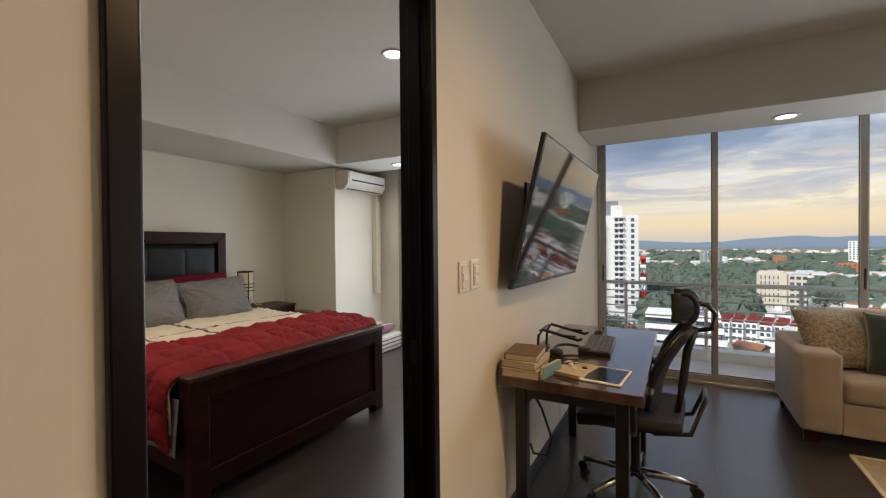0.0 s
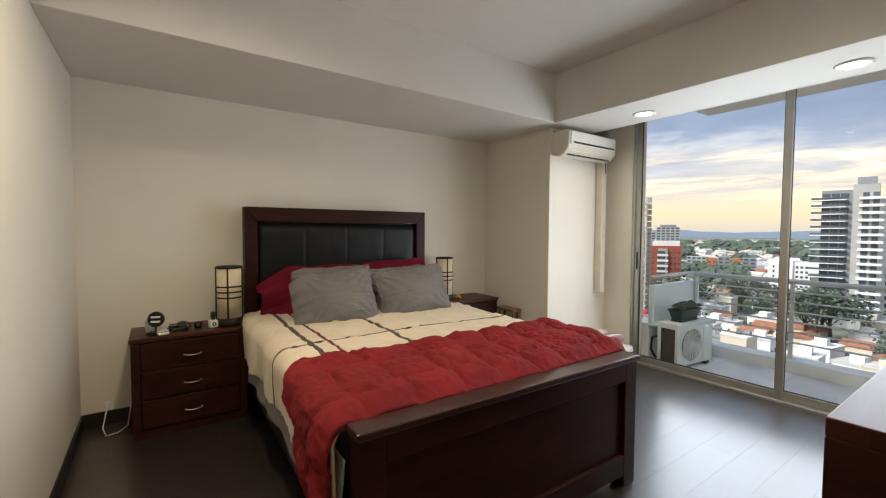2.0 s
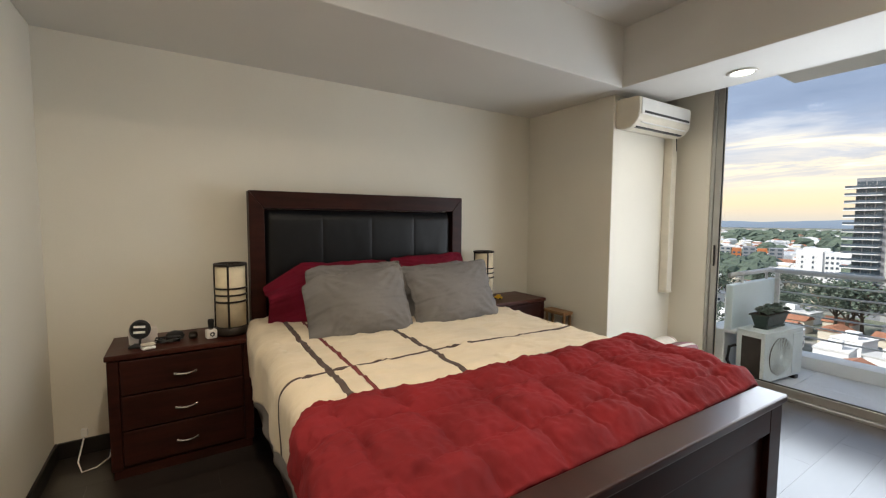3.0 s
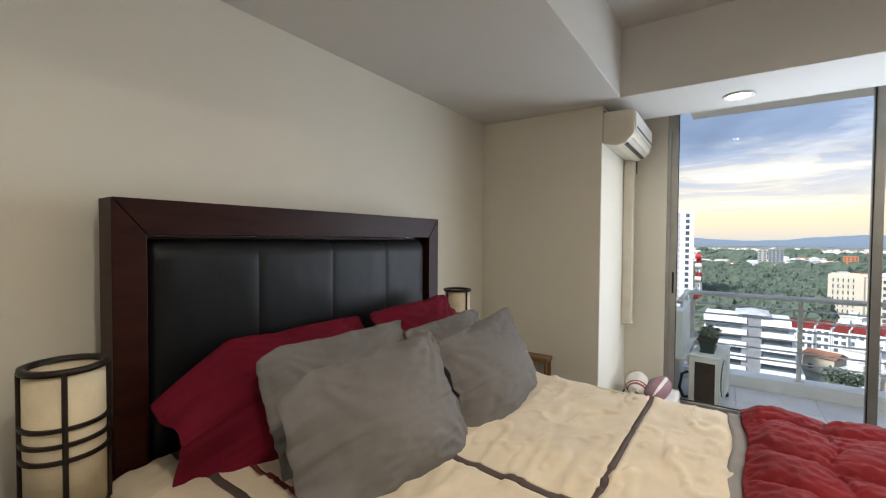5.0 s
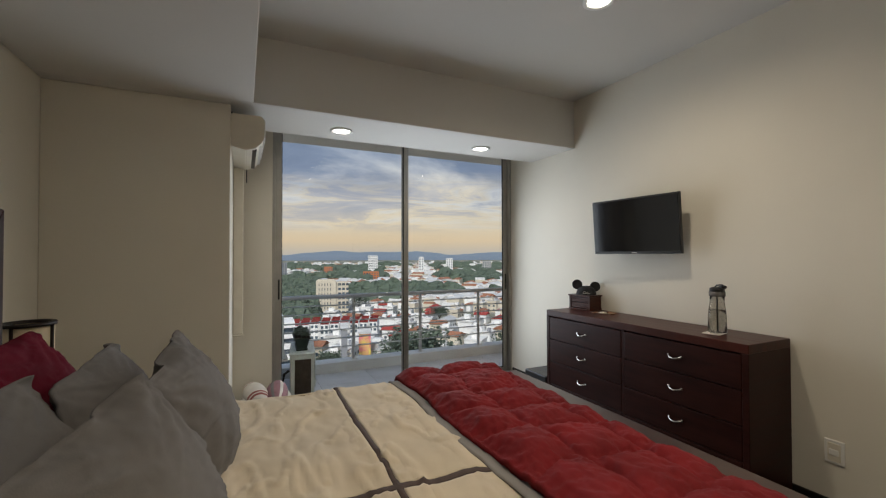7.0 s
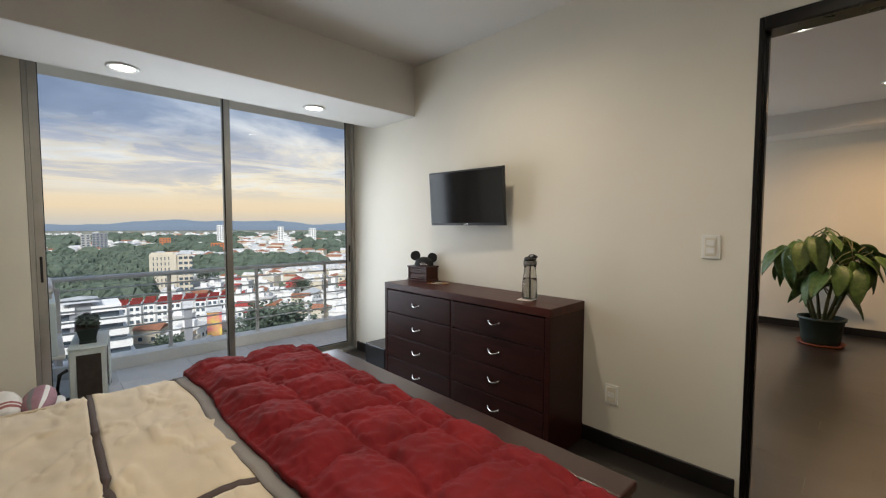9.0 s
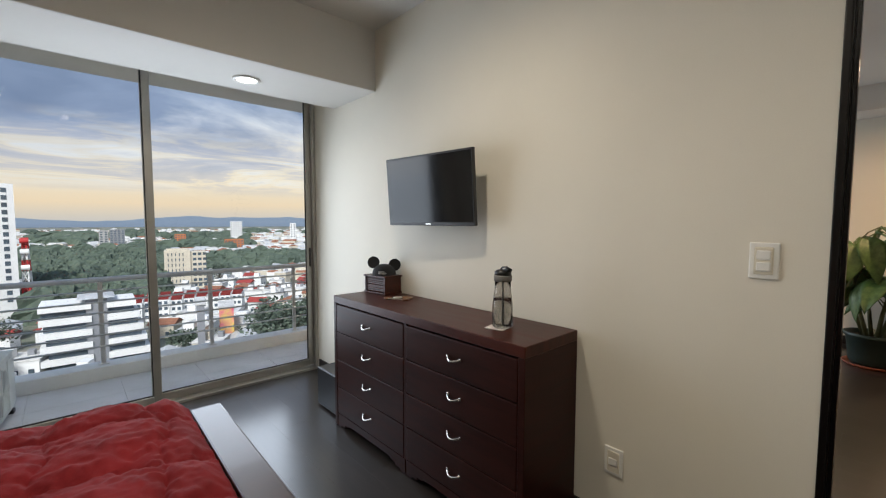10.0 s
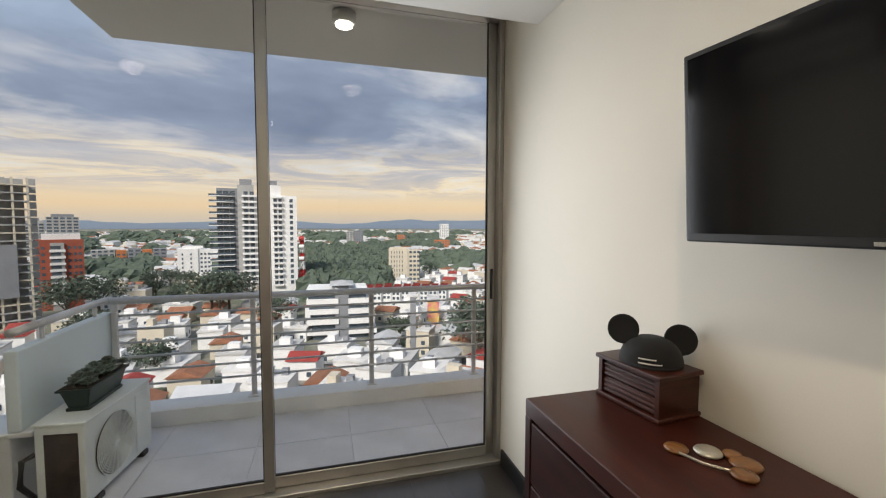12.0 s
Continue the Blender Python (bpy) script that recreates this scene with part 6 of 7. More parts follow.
C = {
    "ground": mat("city_ground", (0.30, 0.28, 0.25), 0.95, var=0.2, scale=0.02, bump=0.0, fine=0.25, second=(0.055, 0.085, 0.035)),
    "white": mat("white_render", (0.80, 0.80, 0.79), 0.8, var=0.05, scale=0.15, bump=0.05, fine=2.0),
    "cream": mat("cream_render", (0.62, 0.56, 0.45), 0.8, var=0.06, scale=0.15, bump=0.05, fine=2.0),
    "grey": mat("grey_concrete", (0.40, 0.40, 0.39), 0.85, var=0.08, scale=0.2, bump=0.1, fine=2.0),
    "darkgrey": mat("dark_grey_cladding", (0.24, 0.25, 0.27), 0.6, var=0.08, scale=0.2, bump=0.05, fine=2.0),
    "glass": mat("facade_glass", (0.10, 0.13, 0.16), 0.15, var=0.2, scale=0.3, bump=0.0, obj_rand=0.3),
    "brick": mat("red_brick_facade", (0.36, 0.095, 0.055), 0.85, var=0.1, scale=0.3, bump=0.1, fine=4.0),
    "redroof": mat("red_roof", (0.34, 0.05, 0.04), 0.75, var=0.12, scale=0.4, bump=0.1, fine=3.0, obj_rand=0.2),
    "tileroof": mat("clay_roof", (0.34, 0.15, 0.085), 0.85, var=0.15, scale=0.4, bump=0.1, fine=3.0, obj_rand=0.4),
    "flatroof": mat("pale_flat_roof", (0.68, 0.67, 0.65), 0.85, var=0.15, scale=0.3, bump=0.1, fine=2.0, obj_rand=0.5),
    "zinc": mat("zinc_roof", (0.58, 0.59, 0.60), 0.5, metal=0.1, var=0.12, scale=0.3, bump=0.1, fine=2.0, obj_rand=0.3),
    "orange": mat("orange_panel", (0.50, 0.17, 0.06), 0.8, var=0.08, scale=0.3, bump=0.0),
    "mastred": mat("mast_red", (0.50, 0.03, 0.03), 0.6, var=0.08, scale=1.0, bump=0.0),
    "asphalt": mat("asphalt", (0.055, 0.055, 0.058), 0.9, var=0.15, scale=0.3, bump=0.1, fine=3.0),
    # crown greens are paled and greyed, aerial haze mixed into the colour
    "crown": mat("tree_crown", (0.10, 0.132, 0.092), 0.85, var=0.3, scale=0.6, bump=0.0, fine=3.0, island=True, obj_rand=0.2, second=(0.058, 0.080, 0.062)),
    "trunk": mat("tree_bark", (0.10, 0.075, 0.05), 0.9, var=0.2, scale=2, bump=0.2, fine=20),
    "teal": mat("teal_shed", (0.10, 0.30, 0.26), 0.7, var=0.1, scale=0.3, bump=0.0),
    "pink": mat("mural_paint", (0.62, 0.52, 0.10), 0.8, var=0.5, scale=0.35, bump=0.0, second=(0.62, 0.10, 0.22)),
}


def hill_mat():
    m = bpy.data.materials.new("distant_hills_haze_glow")
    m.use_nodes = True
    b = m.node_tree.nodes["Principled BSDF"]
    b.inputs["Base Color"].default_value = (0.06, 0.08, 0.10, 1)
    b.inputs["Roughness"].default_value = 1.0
    # aerial haze over the hills is put in as a blue-grey glow
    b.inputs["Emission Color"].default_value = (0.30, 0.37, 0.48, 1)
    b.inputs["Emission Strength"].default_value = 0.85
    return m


bm = bmesh.new()
ring = [bm.verts.new((4600 * math.cos(2 * math.pi * i / 64), 4600 * math.sin(2 * math.pi * i / 64), GZ)) for i in range(64)]
bm.faces.new(ring)
struct("ground", bm, C["ground"], "city ground with lots, dust and greenery", category="ground")

# far ridges on the horizon, glowing blue-grey for haze
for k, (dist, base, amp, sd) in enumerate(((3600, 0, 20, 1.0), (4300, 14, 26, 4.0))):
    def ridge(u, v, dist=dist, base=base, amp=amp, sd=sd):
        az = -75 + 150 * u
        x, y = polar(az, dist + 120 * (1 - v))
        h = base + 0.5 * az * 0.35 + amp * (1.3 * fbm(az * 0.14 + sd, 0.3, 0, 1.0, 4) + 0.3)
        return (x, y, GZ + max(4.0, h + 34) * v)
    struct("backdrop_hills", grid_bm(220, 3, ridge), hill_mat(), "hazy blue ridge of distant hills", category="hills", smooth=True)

WIN = {}


def win_mesh(w, h, mname="glass"):
    key = (round(w, 2), round(h, 2), mname)
    if key not in WIN:
        WIN[key] = mesh_of("window", box_bm(-w / 2, w / 2, -0.12, 0.06, -h / 2, h / 2), C[mname])
    return WIN[key]


def windows(parent, xs, zs, y, w, h, mname="glass", name="window"):
    """A row of windows on a face that looks towards -y of its parent."""
    me = win_mesh(w, h, mname)
    for z in zs:
        for x in xs:
            o = new(name, me)
            o.parent = parent
            o.location = (x, y, z)


def block(parent, x0, x1, y0, y1, z0, z1, m, name="wall", bev=0.0):
    return part(name, box_bm(x0, x1, y0, y1, z0, z1, bev, 1), C[m], parent)


def tower(az0, az1, dist, label, category="building", name="apartment_building"):
    """An Empty at the middle of the front, turned to face the balcony; returns it and its width."""
    az = (az0 + az1) / 2
    x, y = polar(az, dist)
    return thing(name, label, category, at=pose(x, y, GZ, 0, 0, -az)), 2 * dist * math.tan(radians((az1 - az0) / 2))


def z_of(el, dist):
    return 1.4 + dist * math.tan(radians(el)) - GZ


# white residential tower with balconies
D = 250
tw, w = tower(-13.4, -3.4, D, "tall white apartment tower with cantilevered balconies and dark penthouse", name="apartment_tower")
H1 = z_of(4.5, D)
xl, xr = -w / 2, w / 2
block(tw, xl + 3, xl + 13, 0, 16, 0, H1 - 1, "darkgrey")
block(tw, xl + 13, xl + 21, -1.5, 16, 0, H1 + 1, "grey")
block(tw, xl + 21, xr - 0.5, 2.5, 18, 0, z_of(3.6, D), "white")
block(tw, xl + 14, xl + 20, 3, 12, H1 + 1, z_of(5.5, D), "darkgrey", "penthouse")
block(tw, xl + 23, xl + 33, 5, 14, z_of(3.6, D), z_of(5.5, D), "darkgrey", "penthouse")
block(tw, xl + 29, xl + 35, 3.5, 9, z_of(3.6, D), z_of(4.9, D), "white", "penthouse")
nf = int(H1 // 3.1)
for f in range(2, nf):
    z = f * 3.1
    block(tw, xl - 0.5, xl + 11, -2.4, 3, z - 0.18, z + 0.18, "white", "balcony_slab")
    block(tw, xl - 0.4, xl + 10.9, -2.3, -2.2, z + 0.18, z + 1.1, "glass", "balustrade")
    block(tw, xl + 15, xl + 22.5, -3.2, -1.4, z - 0.18, z + 0.85, "white", "balcony")
    if z < z_of(3.4, D):
        block(tw, xl + 30.5, xl + 35.5, 0.8, 2.6, z - 0.15, z + 0.8, "white", "balcony")
windows(tw, [xl + 4.5, xl + 7.5, xl + 10.5], [f * 3.1 + 1.7 for f in range(2, nf)], 0.0, 2.6, 2.3)
windows(tw, [xl + 17, xl + 20], [f * 3.1 + 1.7 for f in range(2, nf)], -1.5, 2.0, 2.2)
windows(tw, [xl + 24.5, xl + 31.8, xl + 34.4, xr - 3.5], [f * 3.1 + 1.7 for f in range(2, int(z_of(3.3, D) // 3.1))], 2.5, 1.7, 1.9)

# tower under construction
D = 230
tw, w = tower(-36.5, -28.9, D, "unfinished concrete tower frame, grey netting on its lower floors", name="construction_tower")
Ht = z_of(4.3, D)
for f in range(0, int(Ht // 3.1) + 1):
    z = f * 3.1
    block(tw, -w / 2, w / 2, 0, 14, z, z + 0.45, "grey" if f % 3 else "cream", "floor_slab")
    for k in range(8):
        x = -w / 2 + 0.4 + k * (w - 0.8) / 7
        block(tw, x - 0.35, x + 0.35, 0.2, 0.9, z + 0.45, z + 3.1, "cream", "pillar")
        if k % 2:
            block(tw, x + 0.4, x + 2.6, 4.0, 4.4, z + 0.45, z + 3.1, "grey", "infill_wall")
block(tw, -w / 2 + 1.2, w / 2 - 1.2, 6, 13, 0, Ht, "grey", "core")
block(tw, -w / 2 - 0.5, w / 2 - 4.2, -0.7, -0.5, z_of(-7.2, D), z_of(-2.1, D), "darkgrey", "netting")

# red brick block
D = 268
tw, w = tower(-28.7, -25.1, D, "red brick office block with pale balcony bands", name="brick_building")
Hb = z_of(-1.7, D)
block(tw, -w / 2, w / 2, 0, 14, 0, Hb, "brick")
block(tw, -w / 2 + 5, w / 2 - 7, -0.8, 1, 0, Hb - 1.5, "grey", "bay")
block(tw, -w / 2 + 2, w / 2 - 1, 2, 12, Hb, Hb + 2.6, "white", "roof_storey")
nf = int(Hb // 3.1)
for f in range(1, nf):
    block(tw, -w / 2 + 4.6, w / 2 - 6.6, -1.3, -0.7, f * 3.1 - 0.3, f * 3.1 + 0.8, "white", "balcony")
windows(tw, [-w / 2 + 2.4, w / 2 - 5.2, w / 2 - 3.2, w / 2 - 1.4], [f * 3.1 + 1.7 for f in range(1, nf)], 0.0, 1.1, 1.3)
windows(tw, [0 - 1.6], [f * 3.1 + 1.9 for f in range(1, nf)], -0.8, 3.6, 1.5)

# pair of distant towers
for az0, az1, el, D in ((-29.4, -28.0, 0.2, 620), (-27.9, -25.4, 0.6, 600)):
    tw, w = tower(az0, az1, D, "distant grey residential tower", name="apartment_tower")
    Hd = z_of(el, D)
    block(tw, -w / 2, w / 2, 0, 16, 0, Hd, "grey", bev=0)
    block(tw, -w / 2 + 4, w / 2 - 4, 3, 12, Hd, Hd + 3, "darkgrey", "penthouse")
    n = max(2, int(w // 5))
    windows(tw, [-w / 2 + (k + 0.5) * w / n for k in range(n)], [2 + f * 3.4 for f in range(1, int(Hd // 3.4) - 0)], 0, w / n * 0.7, 1.9)

# low orange and glass row
for az0, az1, m, el in ((-24.6, -22.6, "grey", -2.9), (-22.5, -21.6, "orange", -3.0), (-21.5, -20.3, "darkgrey", -2.8), (-20.2, -19.3, "orange", -3.0), (-19.2, -17.9, "darkgrey", -2.9)):
    D = 480
    tw, w = tower(az0, az1, D, "mid-rise office block with coloured panels", name="office_block")
    Hd = z_of(el, D)
    block(tw, -w / 2, w / 2, 0, 14, 0, Hd, m)
    n = max(2, int(w // 4))
    windows(tw, [-w / 2 + (k + 0.5) * w / n for k in range(n)], [2.2 + f * 3.4 for f in range(0, int(Hd // 3.4))], 0, w / n * 0.6, 1.7)

# white mid-rise
D = 335
tw, w = tower(-16.9, -13.4, D, "white rendered mid-rise block with small windows", name="apartment_building")
Hd = z_of(-3.0, D)
block(tw, -w / 2, w * 0.1, 0, 12, 0, Hd, "white")
block(tw, w * 0.1, w / 2, 0.8, 12, 0, Hd - 0.6, "white", "wing")
block(tw, -w / 2 + 3, w / 2 - 5, 3, 8, Hd, Hd + 1.6, "white", "roof_storey")
windows(tw, [w * 0.1 + 2 + k * 2.3 for k in range(3)], [2 + f * 3.0 for f in range(0, int(Hd // 3))], 0.8, 1.3, 1.4)
windows(tw, [-w / 2 + 3, -w / 2 + 8], [2 + f * 3.0 for f in range(0, int(Hd // 3))], 0, 0.9, 1.4)

# beige block with corner windows
D = 295
tw, w = tower(8.3, 12.5, D, "beige concrete office block with grid windows", name="office_block")
Hd = z_of(-3.4, D)
block(tw, -w / 2, w * 0.12, 0, 14, 0, Hd, "cream")
block(tw, w * 0.12, w / 2, 1.2, 13, 0, Hd - 1.2, "cream", "wing")
block(tw, -w / 2 + 1, w * 0.05, 1, 8, Hd, Hd + 0.9, "cream", "parapet")
windows(tw, [w * 0.12 + 2.2 + k * 2.7 for k in range(3)], [2.2 + f * 3.2 for f in range(0, int(Hd // 3.2))], 1.2, 1.9, 1.6)
windows(tw, [-w / 2 + 2 + k * 1.9 for k in range(5)], [2.2 + f * 3.2 for f in range(0, int(Hd // 3.2))], 0, 0.5, 1.8)

# distant blocks across the wooded valley
for az0, az1, top, bot, m, lab in ((2.7, 3.5, -1.0, -2.9, "grey", "distant grey twin office tower"), (3.6, 4.9, -0.9, -2.9, "darkgrey", "distant dark glass office tower"), (9.5, 10.6, -1.5, -2.7, "orange", "distant terracotta-coloured office block"),
                                   (15.3, 16.6, 0.0, -2.2, "white", "distant slim white tower"), (14.6, 16.7, -2.2, -3.6, "orange", "red-orange block at the foot of a white tower"), (22.2, 22.9, -0.2, -1.6, "white", "slim pale tower far away"),
                                   (26.0, 26.9, -0.4, -1.8, "white", "pale block on the skyline"), (-10.8, -9.9, -0.6, -2.0, "orange", "far brick block beyond the wood"), (31.0, 32.2, -0.8, -2.2, "grey", "grey block far across the valley")):
    D = min(900, 41.4 / math.tan(radians(-bot)))
    tw, w = tower(az0, az1, D, lab, name="office_tower")
    Hd = z_of(top, D)
    block(tw, -w / 2, w / 2, 0, 12, 0, Hd, m)
    n = max(2, int(w // 4))
    windows(tw, [-w / 2 + (k + 0.5) * w / n for k in range(n)], [Hd - 2.5 - f * 3.6 for f in range(0, min(8, int(Hd // 3.6)))], 0, w / n * 0.55, 1.9)

# radio mast in red and white sections
D = 256
x, y = polar(-3.0, D)
t = thing("radio_mast", "red and white banded lattice radio mast", "mast", at=pose(x, y, GZ))
Hm = z_of(-1.6, D)
nsec = 7
for k in range(nsec):
    z0, z1 = Hm * k / nsec, Hm * (k + 1) / nsec
    bm = bmesh.new()
    r0, r1 = 2.2 - 1.3 * k / nsec, 2.2 - 1.3 * (k + 1) / nsec
    for i in range(4):
        a0, a1 = math.pi / 2 * i + 0.4, math.pi / 2 * (i + 1) + 0.4
        tube_bm([(r0 * math.cos(a0), r0 * math.sin(a0), z0), (r1 * math.cos(a0), r1 * math.sin(a0), z1)], 0.24, 5, bm=bm)
        tube_bm([(r0 * math.cos(a0), r0 * math.sin(a0), z0), (r1 * math.cos(a1), r1 * math.sin(a1), z1)], 0.15, 5, bm=bm)
        tube_bm([(r0 * math.cos(a1), r0 * math.sin(a1), z0), (r1 * math.cos(a0), r1 * math.sin(a0), z1)], 0.15, 5, bm=bm)
    part("mast_section", bm, C["mastred" if k % 2 == 0 else "white"], t)
for z in (0.62, 0.82, 0.96):
    part("antenna_drum", tube_bm([(-1.6, -1.6, Hm * z), (1.2, -1.6, Hm * z)], 1.1, 12), C["mastred" if z > 0.9 else "white"], t)

# office with pale sloping sun-shades
D = 152
tw, w = tower(-2.4, 6.4, D, "low white office block with dark glazed bands and stair tower", name="office_block")
Hd = z_of(-8.6, D)
for f in range(5):
    z = f * Hd / 5
    block(tw, -w / 2 + 0.4 * (4 - f), -1.6, 0.6, 12, z, z + Hd / 5 * 0.55, "glass", "glazed_band")
    block(tw, -w / 2 - 0.4, -1.2, -0.8, 12.4, z + Hd / 5 * 0.55, z + Hd / 5, "white", "sun_shade")
    block(tw, 2.4, w / 2 - f * 0.8, 0.6, 12, z, z + Hd / 5 * 0.5, "glass", "glazed_band")
    block(tw, 2.2, w / 2 + 0.5 - f * 0.8, -0.8, 12.4, z + Hd / 5 * 0.5, z + Hd / 5 * 0.98, "white", "sun_shade")
block(tw, -2.4, 2.4, -0.2, 10, 0, Hd + 1.2, "darkgrey", "stair_tower")
bm = bmesh.new()
v = [bm.verts.new(p) for p in ((-4.2, -1.5, Hd + 1.2), (4.2, -1.5, Hd + 1.2), (4.2, 11, Hd + 1.2), (-4.2, 11, Hd + 1.2), (0, 4, Hd + 2.6))]
for a, b in ((0, 1), (1, 2), (2, 3), (3, 0)):
    bm.faces.new((v[a], v[b], v[4]))
bm.faces.new((v[3], v[2], v[1], v[0]))
part("hip_roof", bm, C["zinc"], tw)


# houses of the town, built from a few plans and repeated
def house(kind, wall, roof, w, d, h, label):
    hs = thing("house", label, "house", "houses of the town below the balcony", at=pose(0, 0, -200))
    block(hs, -w / 2, w / 2, -d / 2, d / 2, 0, h, wall)
    if kind == "flat":
        block(hs, -w / 2 - 0.2, w / 2 + 0.2, -d / 2 - 0.2, d / 2 + 0.2, h, h + 0.5, roof, "roof_slab")
        block(hs, -w / 4, 0, -d / 4, d / 6, h + 0.5, h + 2.6, wall, "roof_hut")
        block(hs, w / 5, w / 5 + 1.5, 0, 1.5, h + 0.5, h + 2.0, "darkgrey", "water_tank")
    else:
        bm = bmesh.new()
        o = 0.5
        rz = h + d * 0.22
        vs = [bm.verts.new(p) for p in ((-w / 2 - o, -d / 2 - o, h), (w / 2 + o, -d / 2 - o, h), (w / 2 + o, d / 2 + o, h), (-w / 2 - o, d / 2 + o, h), (-w / 2 - o, 0, rz), (w / 2 + o, 0, rz))]
        for q in ((0, 1, 5, 4), (2, 3, 4, 5), (0, 4, 3), (1, 2, 5), (3, 2, 1, 0)):
            bm.faces.new([vs[i] for i in q])
        part("gable_roof", bm, C[roof], hs)
    nx = max(2, int(w // 3.2))
    windows(hs, [-w / 2 + (k + 0.5) * w / nx for k in range(nx)], [1.6 + 3 * f for f in range(max(1, int(h // 3)))], -d / 2, 1.2, 1.3)
    return hs


PLANS = [house("flat", "white", "flatroof", 9, 7.5, 5.6, "white flat-roofed house with roof hut"),
         house("gable", "cream", "tileroof", 8, 7.5, 4.8, "cream house with clay-tiled gable roof"),
         house("gable", "white", "zinc", 11, 8, 4.6, "white house under a zinc roof"),
         house("flat", "cream", "flatroof", 7.5, 7, 8.2, "cream three-storey flat-roofed house"),
         house("gable", "white", "redroof", 7.5, 7.5, 5.2, "white house with bright red roof"),
         house("flat", "white", "flatroof", 13, 9, 4.4, "wide low white building with pale flat roof")]
rg = random.Random(21)
BLOCKED = [(-14, -2.6, 225, 285), (-37, -24.5, 205, 300), (-17.5, -13, 318, 360), (7.8, 13, 280, 320), (-3.2, 7.2, 138, 180), (-4, -2, 245, 268), (4.8, 17.2, 192, 232)]


def blocked(az, d):
    return any(a0 <= az <= a1 and d0 <= d <= d1 for a0, a1, d0, d1 in BLOCKED)


def wooded(az, d):
    """Where the trees stand rather than houses."""
    if d > 235 and -3.0 < az < 8.5:
        return True
    if 240 < d < 330 and -20 < az < -15.5:
        return True
    return fbm(az * 0.16, d * 0.02, 3, 1.0, 2) > 0.60


spots = []
d = 62.0
while d < 330:
    step = 10.5 + d * 0.012
    az = -44.0 + rg.uniform(0, 3)
    while az < 46:
        az += math.degrees(step / d) * rg.uniform(0.95, 1.3)
        dd = d + rg.uniform(-2.5, 2.5)
        spots.append((az, dd, wooded(az, dd), blocked(az, dd)))
    d += 12.0 + d * 0.02
houses = [(a, q) for a, q, wd, bl in spots if not wd and not bl]
rg.shuffle(houses)
houses.sort(key=lambda s: s[1])
for a, q in houses[:240]:
    x, y = polar(a, q)
    k = rg.choices(range(6), (4, 3, 2, 2, 2, 2))[0]
    copy_thing(PLANS[k], pose(x, y, GZ, 0, 0, -a + rg.choice((-22, 68, -18, 75)) + rg.uniform(-4, 4)))
rest = bmesh.new()
rmat = ["white", "cream", "flatroof", "tileroof", "zinc", "redroof"]


def small_house(bm, x, y, s, rz, m_wall, m_roof):
    ca, sa = math.cos(rz), math.sin(rz)
    w, d_, h = s * rg.uniform(0.8, 1.3), s * rg.uniform(0.6, 0.9), rg.uniform(3.5, 8.0)
    c = [(-w / 2, -d_ / 2), (w / 2, -d_ / 2), (w / 2, d_ / 2), (-w / 2, d_ / 2)]
    lo = [bm.verts.new((x + a * ca - b * sa, y + a * sa + b * ca, GZ)) for a, b in c]
    hi = [bm.verts.new((x + a * ca - b * sa, y + a * sa + b * ca, GZ + h)) for a, b in c]
    for i in range(4):
        f = bm.faces.new((lo[i], lo[(i + 1) % 4], hi[(i + 1) % 4], hi[i]))
        f.material_index = m_wall
    r0 = bm.verts.new(((hi[0].co + hi[3].co) / 2 + Vector((0, 0, d_ * 0.2))))
    r1 = bm.verts.new(((hi[1].co + hi[2].co) / 2 + Vector((0, 0, d_ * 0.2))))
    for q in ((hi[0], hi[1], r1, r0), (hi[2], hi[3], r0, r1), (hi[3], hi[0], r0), (hi[1], hi[2], r1)):
        f = bm.faces.new(q)
        f.material_index = m_roof


for a, q in houses[240:]:
    x, y = polar(a, q)
    small_house(rest, x, y, 9, radians(-a + rg.choice((-22, 68))), rg.choice((0, 0, 1)), rg.choice((2, 2, 3, 4, 5)))
for _ in range(3600):
    a, q = rg.uniform(-46, 48), 330 + 2100 * rg.random() ** 1.5
    if fbm(a * 0.12, q * 0.006, 7, 1.0, 2) < 0.12 and not (-3 < a < 8 and q < 620) and not blocked(a, q):
        x, y = polar(a, q)
        small_house(rest, x, y, rg.uniform(10, 18), radians(rg.uniform(0, 180)), rg.choice((0, 0, 1)), rg.choice((2, 2, 4, 3)))
tagged(part("distant_houses", rest, [C[k] for k in rmat]), "scattered pale houses of the far town", "houses", kind="stuff")

# terrace of white row houses with red roofs
D = 206
for k in range(9):
    az = 5.4 + k * 1.28
    x, y = polar(az, D + 1.5 * (k % 3))
    hs = thing("row_house", "white terraced house with red roof panels", "house", "terrace with red roofs", at=pose(x, y, GZ, 0, 0, -az - 8))
    block(hs, -2.1, 2.1, 0, 10, 0, 8.2, "white")
    block(hs, -2.3, -2.05, -0.6, 10, 0, 9.4, "white", "party_wall")
    for r_ in range(2):
        bm = bmesh.new()
        y0, z0 = 0.4 + 4.8 * r_, 8.3 + 0.4 * r_
        vs = [bm.verts.new(p) for p in ((-1.9, y0, z0), (1.9, y0, z0), (1.9, y0 + 4.2, z0 + 1.7), (-1.9, y0 + 4.2, z0 + 1.7))]
        f = bm.faces.new(vs)
        bmesh.ops.solidify(bm, geom=[f], thickness=0.25)
        part("roof_panel", bm, C["redroof"], hs)
    windows(hs, [-1.0, 1.0], [1.8, 4.6, 7.0], 0, 1.2, 1.3)
